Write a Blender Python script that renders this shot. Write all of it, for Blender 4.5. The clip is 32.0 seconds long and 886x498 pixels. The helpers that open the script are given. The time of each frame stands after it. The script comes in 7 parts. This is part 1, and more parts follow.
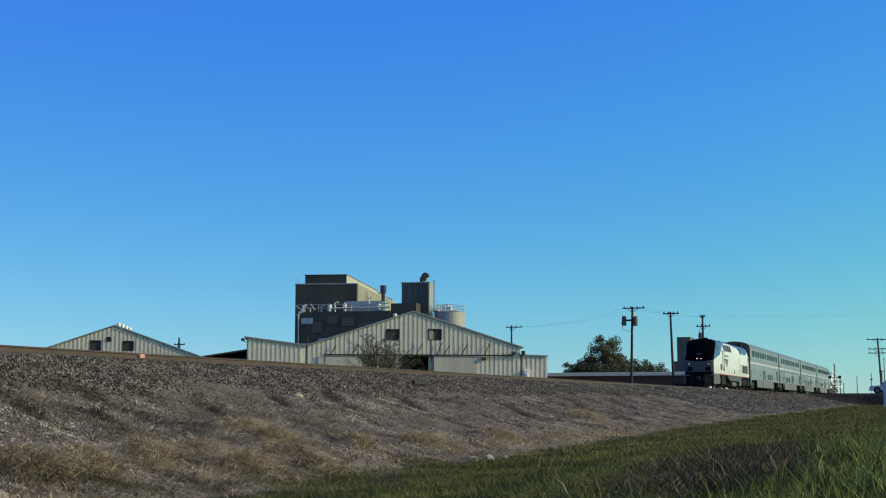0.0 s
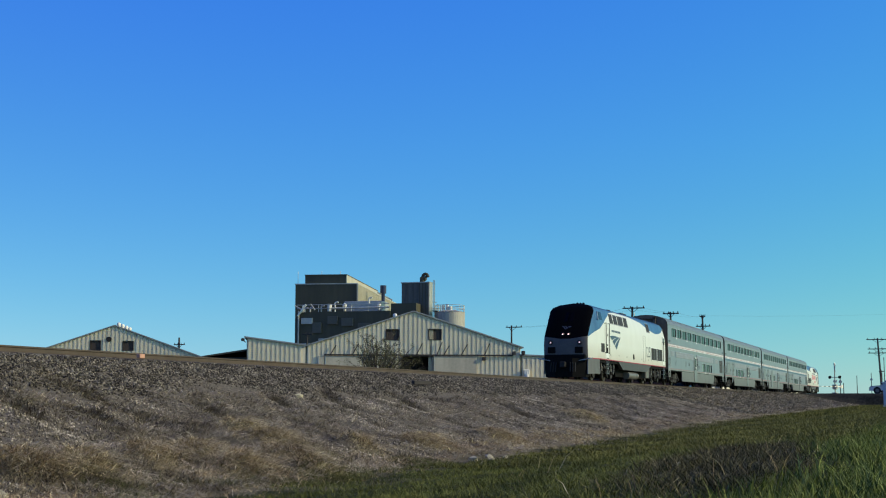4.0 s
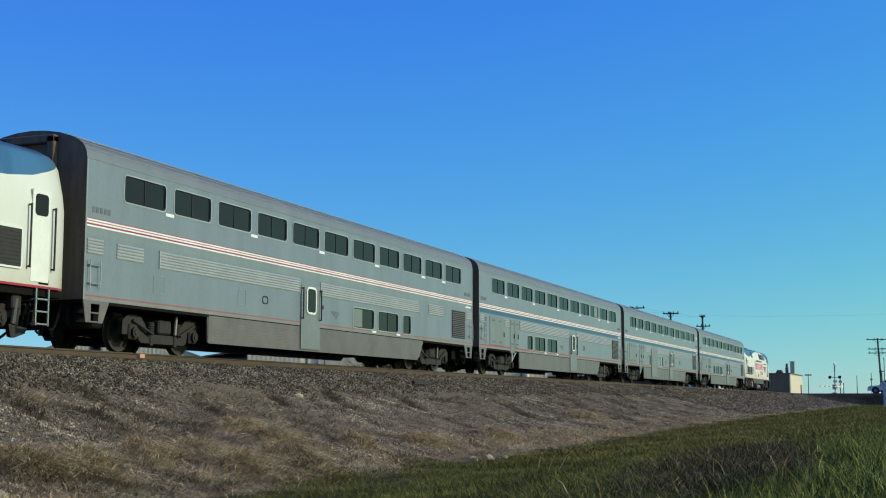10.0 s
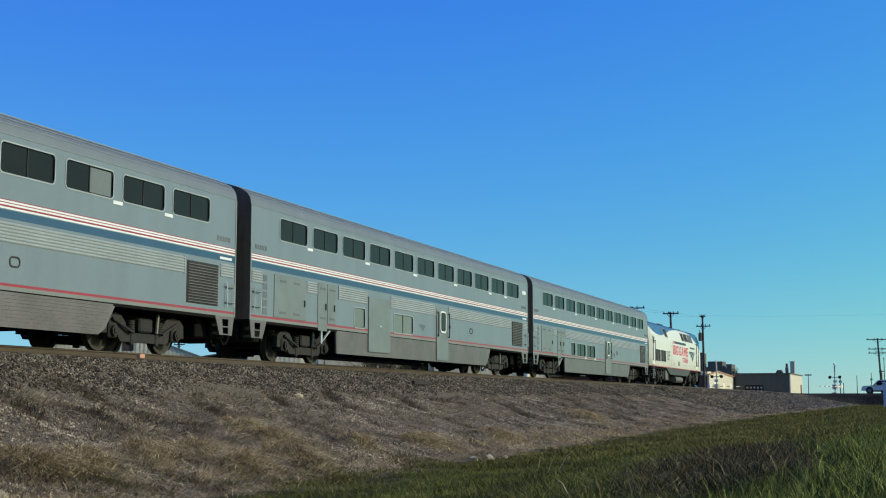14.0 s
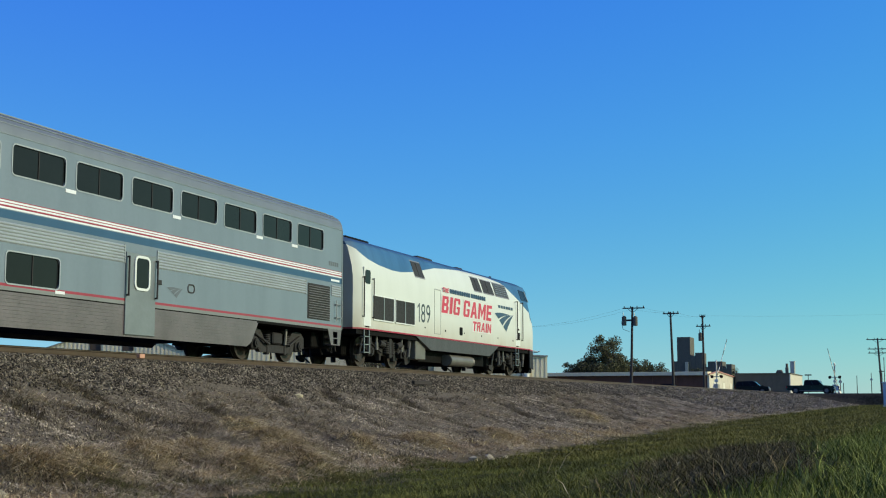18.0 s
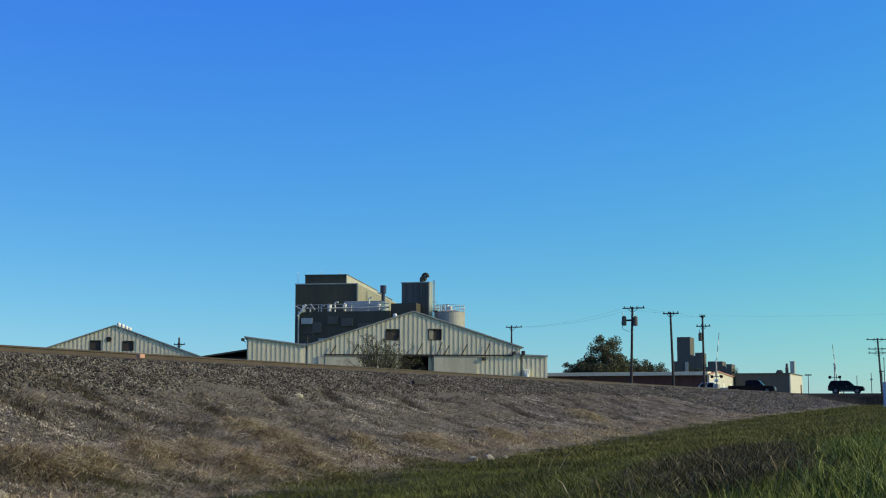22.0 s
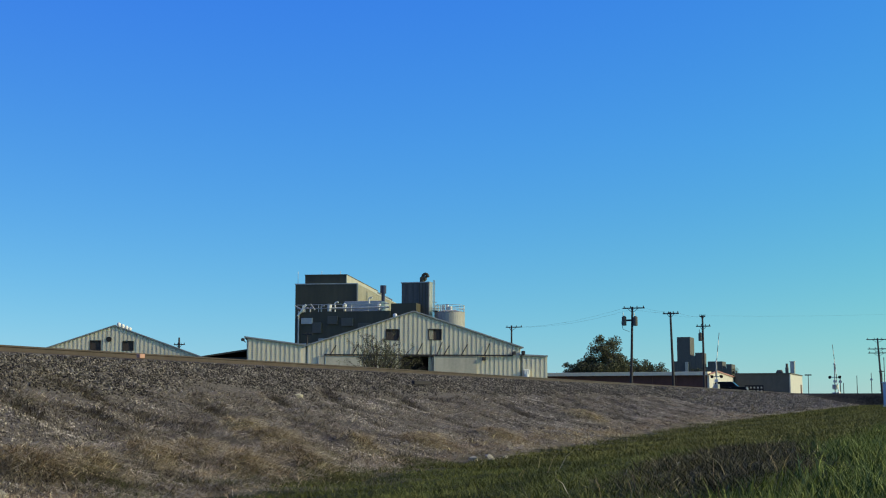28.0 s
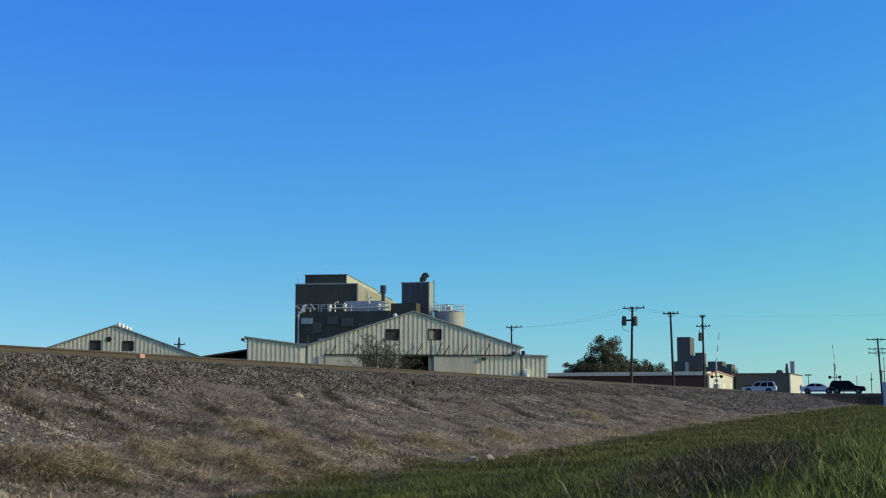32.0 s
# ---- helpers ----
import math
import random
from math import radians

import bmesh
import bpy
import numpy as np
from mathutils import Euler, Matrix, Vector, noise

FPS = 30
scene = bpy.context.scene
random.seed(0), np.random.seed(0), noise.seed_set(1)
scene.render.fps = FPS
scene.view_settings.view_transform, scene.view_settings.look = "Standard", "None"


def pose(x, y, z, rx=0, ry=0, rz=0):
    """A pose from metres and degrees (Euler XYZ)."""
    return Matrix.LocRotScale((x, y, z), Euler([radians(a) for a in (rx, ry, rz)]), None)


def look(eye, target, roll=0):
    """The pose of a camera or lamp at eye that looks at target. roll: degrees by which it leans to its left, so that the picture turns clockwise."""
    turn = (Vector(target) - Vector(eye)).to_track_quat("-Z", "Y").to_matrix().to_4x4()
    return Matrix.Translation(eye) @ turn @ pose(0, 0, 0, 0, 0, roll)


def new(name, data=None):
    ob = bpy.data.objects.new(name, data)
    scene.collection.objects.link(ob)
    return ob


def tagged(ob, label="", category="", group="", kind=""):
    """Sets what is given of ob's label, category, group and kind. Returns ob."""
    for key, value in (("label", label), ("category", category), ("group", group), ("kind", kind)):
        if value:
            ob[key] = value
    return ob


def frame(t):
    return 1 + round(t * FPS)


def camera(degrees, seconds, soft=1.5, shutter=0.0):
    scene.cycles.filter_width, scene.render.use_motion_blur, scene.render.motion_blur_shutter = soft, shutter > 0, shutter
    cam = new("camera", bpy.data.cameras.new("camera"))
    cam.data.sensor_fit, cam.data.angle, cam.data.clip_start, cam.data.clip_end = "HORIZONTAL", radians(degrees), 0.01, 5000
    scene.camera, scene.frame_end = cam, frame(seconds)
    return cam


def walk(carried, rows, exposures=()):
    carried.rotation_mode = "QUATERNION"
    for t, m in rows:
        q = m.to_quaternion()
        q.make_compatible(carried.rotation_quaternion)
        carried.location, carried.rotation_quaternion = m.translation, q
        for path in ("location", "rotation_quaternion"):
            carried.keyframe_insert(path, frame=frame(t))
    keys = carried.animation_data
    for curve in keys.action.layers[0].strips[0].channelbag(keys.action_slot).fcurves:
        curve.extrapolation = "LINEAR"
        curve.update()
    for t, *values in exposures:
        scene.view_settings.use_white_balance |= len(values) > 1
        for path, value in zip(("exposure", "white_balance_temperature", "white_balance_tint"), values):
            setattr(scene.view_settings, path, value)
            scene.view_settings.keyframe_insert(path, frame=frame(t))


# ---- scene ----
# x runs along the track, towards where the train comes from; y away from the camera; z = 0 is the top of the rail
YAW, PITCH = radians(21.02), radians(6.847)
EYE = Vector((0.0, 0.0, -1.18))
AIM = EYE + Vector((math.cos(YAW) * math.cos(PITCH), math.sin(YAW) * math.cos(PITCH), math.sin(PITCH)))
cam = camera(38.42, 32.0, 1.1)
walk(cam, [(0, look(EYE, AIM, 0)), (32, look(EYE, AIM, 0))])


# ---------- light ----------
SUN_AZ, SUN_EL = radians(168), radians(23)
world = bpy.data.worlds.new("sky")
scene.world = world
world.use_nodes = True
wn = world.node_tree
sky = wn.nodes.new("ShaderNodeTexSky")
sky.sky_type, sky.sun_disc = "NISHITA", False
sky.sun_elevation, sky.sun_rotation = SUN_EL, SUN_AZ
sky.altitude, sky.air_density, sky.dust_density, sky.ozone_density = 200, 1.0, 0.0, 4.0
# the clear, deep blue of that afternoon: each channel of the sky weighed on its own
split, joined = wn.nodes.new("ShaderNodeSeparateColor"), wn.nodes.new("ShaderNodeCombineColor")
wn.links.new(sky.outputs[0], split.inputs[0])
for k, (power, gain) in enumerate(((1.25, 0.36), (1.0, 1.03), (0.05, 6.75))):
    a, b = wn.nodes.new("ShaderNodeMath"), wn.nodes.new("ShaderNodeMath")
    a.operation, b.operation = "POWER", "MULTIPLY"
    a.inputs[1].default_value, b.inputs[1].default_value = power, gain
    wn.links.new(split.outputs[k], a.inputs[0])
    wn.links.new(a.outputs[0], b.inputs[0])
    wn.links.new(b.outputs[0], joined.inputs[k])
# less blue in the haze low down, where the red rises
haze, low_blue = wn.nodes.new("ShaderNodeMath"), wn.nodes.new("ShaderNodeMath")
haze.operation, low_blue.operation = "MULTIPLY", "SUBTRACT"
haze.inputs[1].default_value = 0.22
wn.links.new(joined.inputs[0].links[0].from_socket, haze.inputs[0])
wn.links.new(joined.inputs[2].links[0].from_socket, low_blue.inputs[0])
wn.links.new(haze.outputs[0], low_blue.inputs[1])
low_blue.use_clamp = False
floor_blue = wn.nodes.new("ShaderNodeMath")
floor_blue.operation = "MAXIMUM"
floor_blue.inputs[1].default_value = 0.5
wn.links.new(low_blue.outputs[0], floor_blue.inputs[0])
wn.links.new(floor_blue.outputs[0], joined.inputs[2])


def sky_math(op, a, b=None, clamp=False):
    n = wn.nodes.new("ShaderNodeMath")
    n.operation, n.use_clamp = op, clamp
    for k, v in ((0, a), (1, b)):
        if isinstance(v, (int, float)):
            n.inputs[k].default_value = v
        elif v is not None:
            wn.links.new(v, n.inputs[k])
    return n.outputs[0]


def sky_dot(v):
    n = wn.nodes.new("ShaderNodeVectorMath")
    n.operation = "DOT_PRODUCT"
    n.inputs[1].default_value = v
    wn.links.new(sky_way, n.inputs[0])
    return n.outputs["Value"]


# the sky pales and yellows towards the sun, and darkens towards the zenith
sky_way = wn.nodes.new("ShaderNodeTexCoord").outputs["Generated"]
SUN_WAY = (math.sin(SUN_AZ) * math.cos(SUN_EL), math.cos(SUN_AZ) * math.cos(SUN_EL), math.sin(SUN_EL))
aureole = sky_math("POWER", sky_math("DIVIDE", sky_math("SUBTRACT", sky_dot(SUN_WAY), 0.3), 0.7, True), 1.6)
sunward = sky_dot((math.sin(YAW), -math.cos(YAW), 0))
zenith = sky_math("SUBTRACT", 1.0, sky_math("MULTIPLY", sky_math("SUBTRACT", sky_dot((0, 0, 1)), 0.33, True), 0.8))
low_haze = sky_math("SUBTRACT", 1.0, sky_math("DIVIDE", sky_dot((0, 0, 1)), 0.2), True)
for k, (glare, tilt, dim, dim_sunward) in enumerate(((6.6, 0.15, -0.04, 0.0), (6.2, 0.34, 0.08, 0.16), (5.4, -0.04, 0.055, 0.36))):
    plain = joined.inputs[k].links[0].from_socket
    toned = sky_math("MULTIPLY", plain, sky_math("ADD", 1.0, sky_math("MULTIPLY", sunward, tilt)))
    dimmed = sky_math("MULTIPLY", low_haze, sky_math("ADD", dim, sky_math("MULTIPLY", sunward, dim_sunward)))
    toned = sky_math("MULTIPLY", toned, sky_math("SUBTRACT", 1.0, dimmed))
    wn.links.new(sky_math("ADD", sky_math("MULTIPLY", toned, zenith), sky_math("MULTIPLY", aureole, glare)), joined.inputs[k])
wn.links.new(joined.outputs[0], wn.nodes["Background"].inputs[0])
wn.nodes["Background"].inputs[1].default_value = 0.11
sun = new("sun", bpy.data.lights.new("sun", "SUN"))
sun.data.energy, sun.data.angle, sun.data.color = 3.05, radians(0.53), (1.0, 0.92, 0.69)
sun.matrix_world = look(Vector((math.sin(SUN_AZ) * math.cos(SUN_EL), math.cos(SUN_AZ) * math.cos(SUN_EL), math.sin(SUN_EL))) * 300, (0, 0, 0))
scene.view_settings.exposure = 0.0


# ---------- materials ----------
def nodes_of(name):
    m = bpy.data.materials.new(name)
    m.use_nodes = True
    nt = m.node_tree
    return m, nt, nt.nodes["Principled BSDF"]


def link(nt, a, b):
    nt.links.new(a, b)


def node(nt, kind, **settings):
    n = nt.nodes.new(kind)
    for k, v in settings.items():
        n.inputs[k].default_value = v
    return n


def math_node(nt, op, a, b=None):
    n = nt.nodes.new("ShaderNodeMath")
    n.operation = op
    for i, v in ((0, a), (1, b)):
        if v is None:
            continue
        if isinstance(v, (int, float)):
            n.inputs[i].default_value = v
        else:
            nt.links.new(v, n.inputs[i])
    return n.outputs[0]


def mix(nt, fac, a, b):
    n = nt.nodes.new("ShaderNodeMix")
    n.data_type = "RGBA"
    for i, v in ((0, fac), (6, a), (7, b)):
        if isinstance(v, (int, float)):
            n.inputs[i].default_value = v
        elif isinstance(v, tuple):
            n.inputs[i].default_value = (*v, 1) if len(v) == 3 else v
        else:
            nt.links.new(v, n.inputs[i])
    return n.outputs[2]


def ramp(nt, fac, stops, mode="LINEAR"):
    n = nt.nodes.new("ShaderNodeValToRGB")
    n.color_ramp.interpolation = mode
    els = n.color_ramp.elements
    while len(els) < len(stops):
        els.new(1.0)
    for e, (pos, col) in zip(els, stops):
        e.position, e.color = pos, (*col, 1)
    nt.links.new(fac, n.inputs[0])
    return n.outputs[0]


def noise_of(nt, vec, scale, detail=4, rough=0.6):
    n = nt.nodes.new("ShaderNodeTexNoise")
    n.inputs["Scale"].default_value, n.inputs["Detail"].default_value, n.inputs["Roughness"].default_value = scale, detail, rough
    nt.links.new(vec, n.inputs["Vector"])
    return n.outputs[0]


def stretched(nt, vec, sx, sy, sz):
    n = nt.nodes.new("ShaderNodeMapping")
    n.inputs["Scale"].default_value = (sx, sy, sz)
    nt.links.new(vec, n.inputs["Vector"])
    return n.outputs[0]


def bumped(nt, bsdf, height, strength=0.3, distance=0.02):
    n = nt.nodes.new("ShaderNodeBump")
    n.inputs["Strength"].default_value, n.inputs["Distance"].default_value = strength, distance
    nt.links.new(height, n.inputs["Height"])
    nt.links.new(n.outputs[0], bsdf.inputs["Normal"])


def finish(name, color, rough=0.6, metal=0.0, dirt=0.35, grain=14.0, coarse=1.2, bump=0.15, streaks=False, spec=0.5):
    """A plain painted, metal or stone surface with fine grain and broad wear."""
    m, nt, b = nodes_of(name)
    tc = nt.nodes.new("ShaderNodeTexCoord").outputs["Object"]
    vec = stretched(nt, tc, 3, 3, 0.35) if streaks else tc
    big, fine = noise_of(nt, vec, coarse), noise_of(nt, tc, grain, 6)
    f = math_node(nt, "ADD", math_node(nt, "MULTIPLY", big, 0.65), math_node(nt, "MULTIPLY", fine, 0.35))
    lo, hi = tuple(c * (1 - dirt) for c in color), tuple(min(1, c * (1 + dirt * 0.35)) for c in color)
    link(nt, ramp(nt, f, [(0.32, lo), (0.62, hi)]), b.inputs["Base Color"])
    link(nt, ramp(nt, fine, [(0.3, (rough * 0.8,) * 3), (0.7, (min(1, rough * 1.2),) * 3)]), b.inputs["Roughness"])
    b.inputs["Metallic"].default_value = metal
    b.inputs["Specular IOR Level"].default_value = spec
    if bump:
        bumped(nt, b, fine, bump, 0.01)
    return m


def banded(name, axis_scale, stops, rough, metal, dirt, streak=True):
    """Paint in level bands: colour by height over the rail, with streaks of grime."""
    m, nt, b = nodes_of(name)
    tc = nt.nodes.new("ShaderNodeTexCoord").outputs["Object"]
    sep = nt.nodes.new("ShaderNodeSeparateXYZ")
    link(nt, tc, sep.inputs[0])
    bands = ramp(nt, math_node(nt, "DIVIDE", sep.outputs[2], axis_scale), [(z / axis_scale, c) for z, c in stops], "CONSTANT")
    big, fine = noise_of(nt, stretched(nt, tc, 1.5, 1.5, 0.25), 1.0, 6), noise_of(nt, tc, 9, 6)
    f = math_node(nt, "ADD", math_node(nt, "MULTIPLY", big, 0.6), math_node(nt, "MULTIPLY", fine, 0.4))
    grime = ramp(nt, f, [(0.35, (1 - dirt,) * 3), (0.6, (1, 1, 1))])
    mul = nt.nodes.new("ShaderNodeMix")
    mul.data_type, mul.blend_type = "RGBA", "MULTIPLY"
    mul.inputs[0].default_value = 1.0
    link(nt, bands, mul.inputs[6])
    link(nt, grime, mul.inputs[7])
    link(nt, mul.outputs[2], b.inputs["Base Color"])
    link(nt, ramp(nt, fine, [(0.3, (rough * 0.85,) * 3), (0.7, (rough * 1.15,) * 3)]), b.inputs["Roughness"])
    b.inputs["Metallic"].default_value = metal
    bumped(nt, b, big, 0.08, 0.02)
    return m


SILVER = (0.186, 0.224, 0.253)
STEEL_BLUE = (0.028, 0.082, 0.155)
WHITE, RED = (0.80, 0.80, 0.77), (0.34, 0.032, 0.055)
BELT = [(2.69, WHITE), (2.732, RED), (2.762, WHITE), (2.797, RED), (2.827, WHITE), (2.86, RED), (2.888, SILVER)]
M_coach = banded("coach_side", 5.0, [(0, (0.22, 0.215, 0.20)), (1.118, RED), (1.172, SILVER), (2.49, STEEL_BLUE), (2.67, SILVER)] + BELT, 0.36, 0.12, 0.13)
M_coach_faded = banded("faded_coach_side", 5.0, [(0, (0.22, 0.215, 0.20)), (1.125, (0.30, 0.10, 0.10)), (1.165, SILVER), (2.49, (0.20, 0.235, 0.235)), (2.67, SILVER)] + BELT, 0.36, 0.12, 0.2)
M_roof = banded("coach_roof", 6.0, [(0, (0.17, 0.193, 0.2)), (4.9, (0.17, 0.193, 0.2))], 0.48, 0.25, 0.15)
M_flute = finish("fluted_steel", (0.33, 0.365, 0.365), 0.4, 0.2, 0.15)
M_skirt = finish("skirt_steel", (0.19, 0.15, 0.152), 0.34, 0.45, 0.3)
M_glass = finish("dark_glass", (0.013, 0.015, 0.016), 0.12, 0.0, 0.2, bump=0, spec=0.12)
M_frame = finish("grey_window_frame", (0.36, 0.385, 0.38), 0.45, 0.2, 0.2, bump=0)
M_seal = finish("window_frame", (0.30, 0.31, 0.30), 0.4, 0.6, 0.2, bump=0)
M_black = finish("black_rubber", (0.007, 0.0065, 0.0055), 0.8, 0, 0.3, spec=0.1)
M_grille = finish("dark_grille", (0.02, 0.017, 0.014), 0.65, 0.1, 0.4)
M_bogie = finish("bogie_steel", (0.028, 0.025, 0.021), 0.7, 0.1, 0.6, 7, spec=0.3)
M_wheel = finish("wheel_steel", (0.052, 0.042, 0.033), 0.6, 0.3, 0.5, 10)
M_chrome = finish("bright_steel", (0.62, 0.62, 0.60), 0.28, 0.8, 0.1, bump=0)
M_white = finish("white_paint", (0.71, 0.735, 0.66), 0.5, 0, 0.12)
M_tag = finish("label_white", (0.75, 0.76, 0.74), 0.5, 0, 0.1)
M_ink = finish("slate_blue_paint", (0.028, 0.066, 0.115), 0.45, 0, 0.15, bump=0)
M_ink2 = finish("number_paint", (0.035, 0.05, 0.055), 0.5, 0, 0.15, bump=0)
M_redink = finish("red_lettering", (0.55, 0.035, 0.07), 0.5, 0, 0.12, bump=0)
M_tagbar = finish("faded_number", (0.12, 0.14, 0.15), 0.6, 0, 0.3)
M_tank = finish("tank_steel", (0.15, 0.14, 0.115), 0.5, 0.2, 0.45)
M_apron = finish("apron_grey", (0.065, 0.063, 0.06), 0.55, 0.1, 0.35, streaks=True)


def loco_paint():
    m, nt, b = nodes_of("locomotive_paint")
    tc = nt.nodes.new("ShaderNodeTexCoord").outputs["Object"]
    sep = nt.nodes.new("ShaderNodeSeparateXYZ")
    link(nt, tc, sep.inputs[0])
    u = math_node(nt, "DIVIDE", math_node(nt, "ABSOLUTE", sep.outputs[0]), 21.5)
    edge = [(0.0, 3.95), (0.5, 3.74), (1.1, 3.56), (1.9, 3.44), (3.0, 3.36), (3.8, 3.37), (4.9, 3.48), (6.2, 3.68), (7.5, 3.88), (10.4, 4.08), (13.5, 4.14), (15.6, 4.0),
            (16.4, 3.75), (17.2, 3.5), (18.8, 2.93), (20.4, 2.42), (21.3, 2.3)]
    h = ramp(nt, u, [(x / 21.5, (z / 5,) * 3) for x, z in edge])
    z = math_node(nt, "DIVIDE", sep.outputs[2], 5.0)
    blue = math_node(nt, "GREATER_THAN", z, h)
    big, fine = noise_of(nt, stretched(nt, tc, 1.2, 1.2, 0.3), 1.1, 6), noise_of(nt, tc, 8, 6)
    body = ramp(nt, big, [(0.3, (0.60, 0.63, 0.55)), (0.6, (0.635, 0.665, 0.585))])
    dust = math_node(nt, "MULTIPLY", ramp(nt, math_node(nt, "DIVIDE", sep.outputs[2], 5.0), [(0.24, (1, 1, 1)), (0.42, (0, 0, 0))]), math_node(nt, "MULTIPLY", big, 1.15))
    body = mix(nt, dust, body, (0.42, 0.38, 0.27))
    col = mix(nt, blue, body, ramp(nt, big, [(0.3, (0.025, 0.10, 0.20)), (0.6, (0.045, 0.15, 0.27))]))
    stripe = math_node(nt, "LESS_THAN", sep.outputs[2], 1.23)
    col = mix(nt, stripe, col, RED)
    col = mix(nt, math_node(nt, "LESS_THAN", sep.outputs[2], 1.18), col, (0.1, 0.1, 0.1))
    # soot on the roof and grime on the rear corner
    fx = math_node(nt, "MULTIPLY", ramp(nt, math_node(nt, "DIVIDE", math_node(nt, "ABSOLUTE", sep.outputs[0]), 21.5), [(0.006, (1, 1, 1)), (0.03, (0, 0, 0))]), math_node(nt, "MULTIPLY", big, 0.6))
    col = mix(nt, fx, col, (0.10, 0.085, 0.06))
    soot = math_node(nt, "MULTIPLY", ramp(nt, math_node(nt, "DIVIDE", sep.outputs[2], 5.0), [(0.80, (0, 0, 0)), (0.855, (1, 1, 1))]), 0.75)
    col = mix(nt, soot, col, (0.035, 0.033, 0.03))
    link(nt, col, b.inputs["Base Color"])
    b.inputs["Roughness"].default_value = 0.5
    b.inputs["Specular IOR Level"].default_value = 0.25
    bumped(nt, b, fine, 0.04, 0.01)
    return m


M_loco = loco_paint()
M_valance = finish("valance_grey", (0.098, 0.094, 0.092), 0.5, 0.0, 0.3, streaks=True)
M_nosegrey = finish("nose_silver_paint", (0.24, 0.23, 0.23), 0.45, 0.1, 0.2)
M_shield = finish("black_windshield_mask", (0.004, 0.004, 0.004), 0.35, 0, 0.2, bump=0, spec=0.01)
M_windshield = finish("windshield_glass", (0.003, 0.003, 0.003), 0.08, 0, 0.2, bump=0, spec=0.05)
M_nose = finish("nose_dark_silver", (0.105, 0.095, 0.085), 0.5, 0.0, 0.25, spec=0.2)
M_endwall = finish("grimy_end_wall", (0.15, 0.11, 0.075), 0.85, 0, 0.5, 6, streaks=True)
M_castbogie = finish("cast_bogie_frame", (0.021, 0.018, 0.015), 0.75, 0.1, 0.5, 12)


def glow(name, color, power):
    m, nt, b = nodes_of(name)
    b.inputs["Base Color"].default_value = (*color, 1)
    b.inputs["Emission Color"].default_value = (*color, 1)
    b.inputs["Emission Strength"].default_value = power
    return m


M_head = glow("lit_headlight", (1.0, 0.66, 0.62), 1.4)
M_ditch = glow("lit_ditch_light", (1.0, 0.66, 0.64), 0.7)


# ---------- mesh helpers ----------
def part(name, bm, material, parent, label="", smooth=False):
    """Links a bmesh as one mesh under a thing, a part, or the setting."""
    bmesh.ops.recalc_face_normals(bm, faces=bm.faces)
    me = bpy.data.meshes.new(name)
    bm.to_mesh(me)
    bm.free()
    for m in material if isinstance(material, (list, tuple)) else [material]:
        me.materials.append(m)
    if smooth:
        for f in me.polygons:
            f.use_smooth = True
    ob = new(name, me)
    ob.parent = parent
    if label:
        ob["label"] = label
    return ob


def share(ob, parent, m, name=None):
    """Another object on the mesh of ob."""
    o = new(name or ob.name.split(".")[0], ob.data)
    o.parent = parent
    o.matrix_basis = m
    return o


def thing(name, m, label, category, group="", kind=""):
    ob = new(name)
    ob.matrix_basis = m
    return tagged(ob, label, category, group, kind)


def B():
    return bmesh.new()


def box(bm, x0, x1, y0, y1, z0, z1, bevel=0.0, mi=0):
    vs = [bm.verts.new((x, y, z)) for x in (x0, x1) for y in (y0, y1) for z in (z0, z1)]
    fs = [bm.faces.new([vs[i] for i in q]) for q in ((0, 1, 3, 2), (4, 6, 7, 5), (0, 4, 5, 1), (2, 3, 7, 6), (0, 2, 6, 4), (1, 5, 7, 3))]
    for f in fs:
        f.material_index = mi
    if bevel:
        es = list({e for f in fs for e in f.edges})
        bmesh.ops.bevel(bm, geom=es, offset=bevel, segments=1, affect="EDGES")
    return bm


def tube(bm, p, q, r, n=10, r2=None):
    p, q = Vector(p), Vector(q)
    d = q - p
    m = Matrix.Translation((p + q) / 2) @ d.to_track_quat("Z", "Y").to_matrix().to_4x4()
    bmesh.ops.create_cone(bm, cap_ends=True, segments=n, radius1=r, radius2=r if r2 is None else r2, depth=d.length, matrix=m)
    return bm


def poly_xz(bm, pts, y0, y1):
    """A plate: a polygon in x and z, from y0 to y1."""
    a = [bm.verts.new((x, y0, z)) for x, z in pts]
    b = [bm.verts.new((x, y1, z)) for x, z in pts]
    n = len(pts)
    bm.faces.new(a)
    bm.faces.new(b[::-1])
    for i in range(n):
        bm.faces.new((a[i], a[(i + 1) % n], b[(i + 1) % n], b[i]))
    return bm


def rrect(x0, x1, z0, z1, r, n=4):
    out = []
    for cx, cz, a0 in ((x1 - r, z1 - r, 0), (x0 + r, z1 - r, 90), (x0 + r, z0 + r, 180), (x1 - r, z0 + r, 270)):
        for i in range(n + 1):
            a = radians(a0 + 90 * i / n)
            out.append((cx + r * math.cos(a), cz + r * math.sin(a)))
    return out


def ring_xz(bm, x0, x1, z0, z1, w, r, y0, y1):
    """A rounded frame of width w outside the given opening."""
    inner, outer = rrect(x0, x1, z0, z1, r), rrect(x0 - w, x1 + w, z0 - w, z1 + w, r + w)
    n = len(inner)
    vs = [[bm.verts.new((x, y, z)) for x, z in loop] for loop, y in ((outer, y0), (inner, y0), (inner, y1), (outer, y1))]
    for k in range(4):
        a, b = vs[k], vs[(k + 1) % 4]
        for i in range(n):
            bm.faces.new((a[i], a[(i + 1) % n], b[(i + 1) % n], b[i]))
    return bm


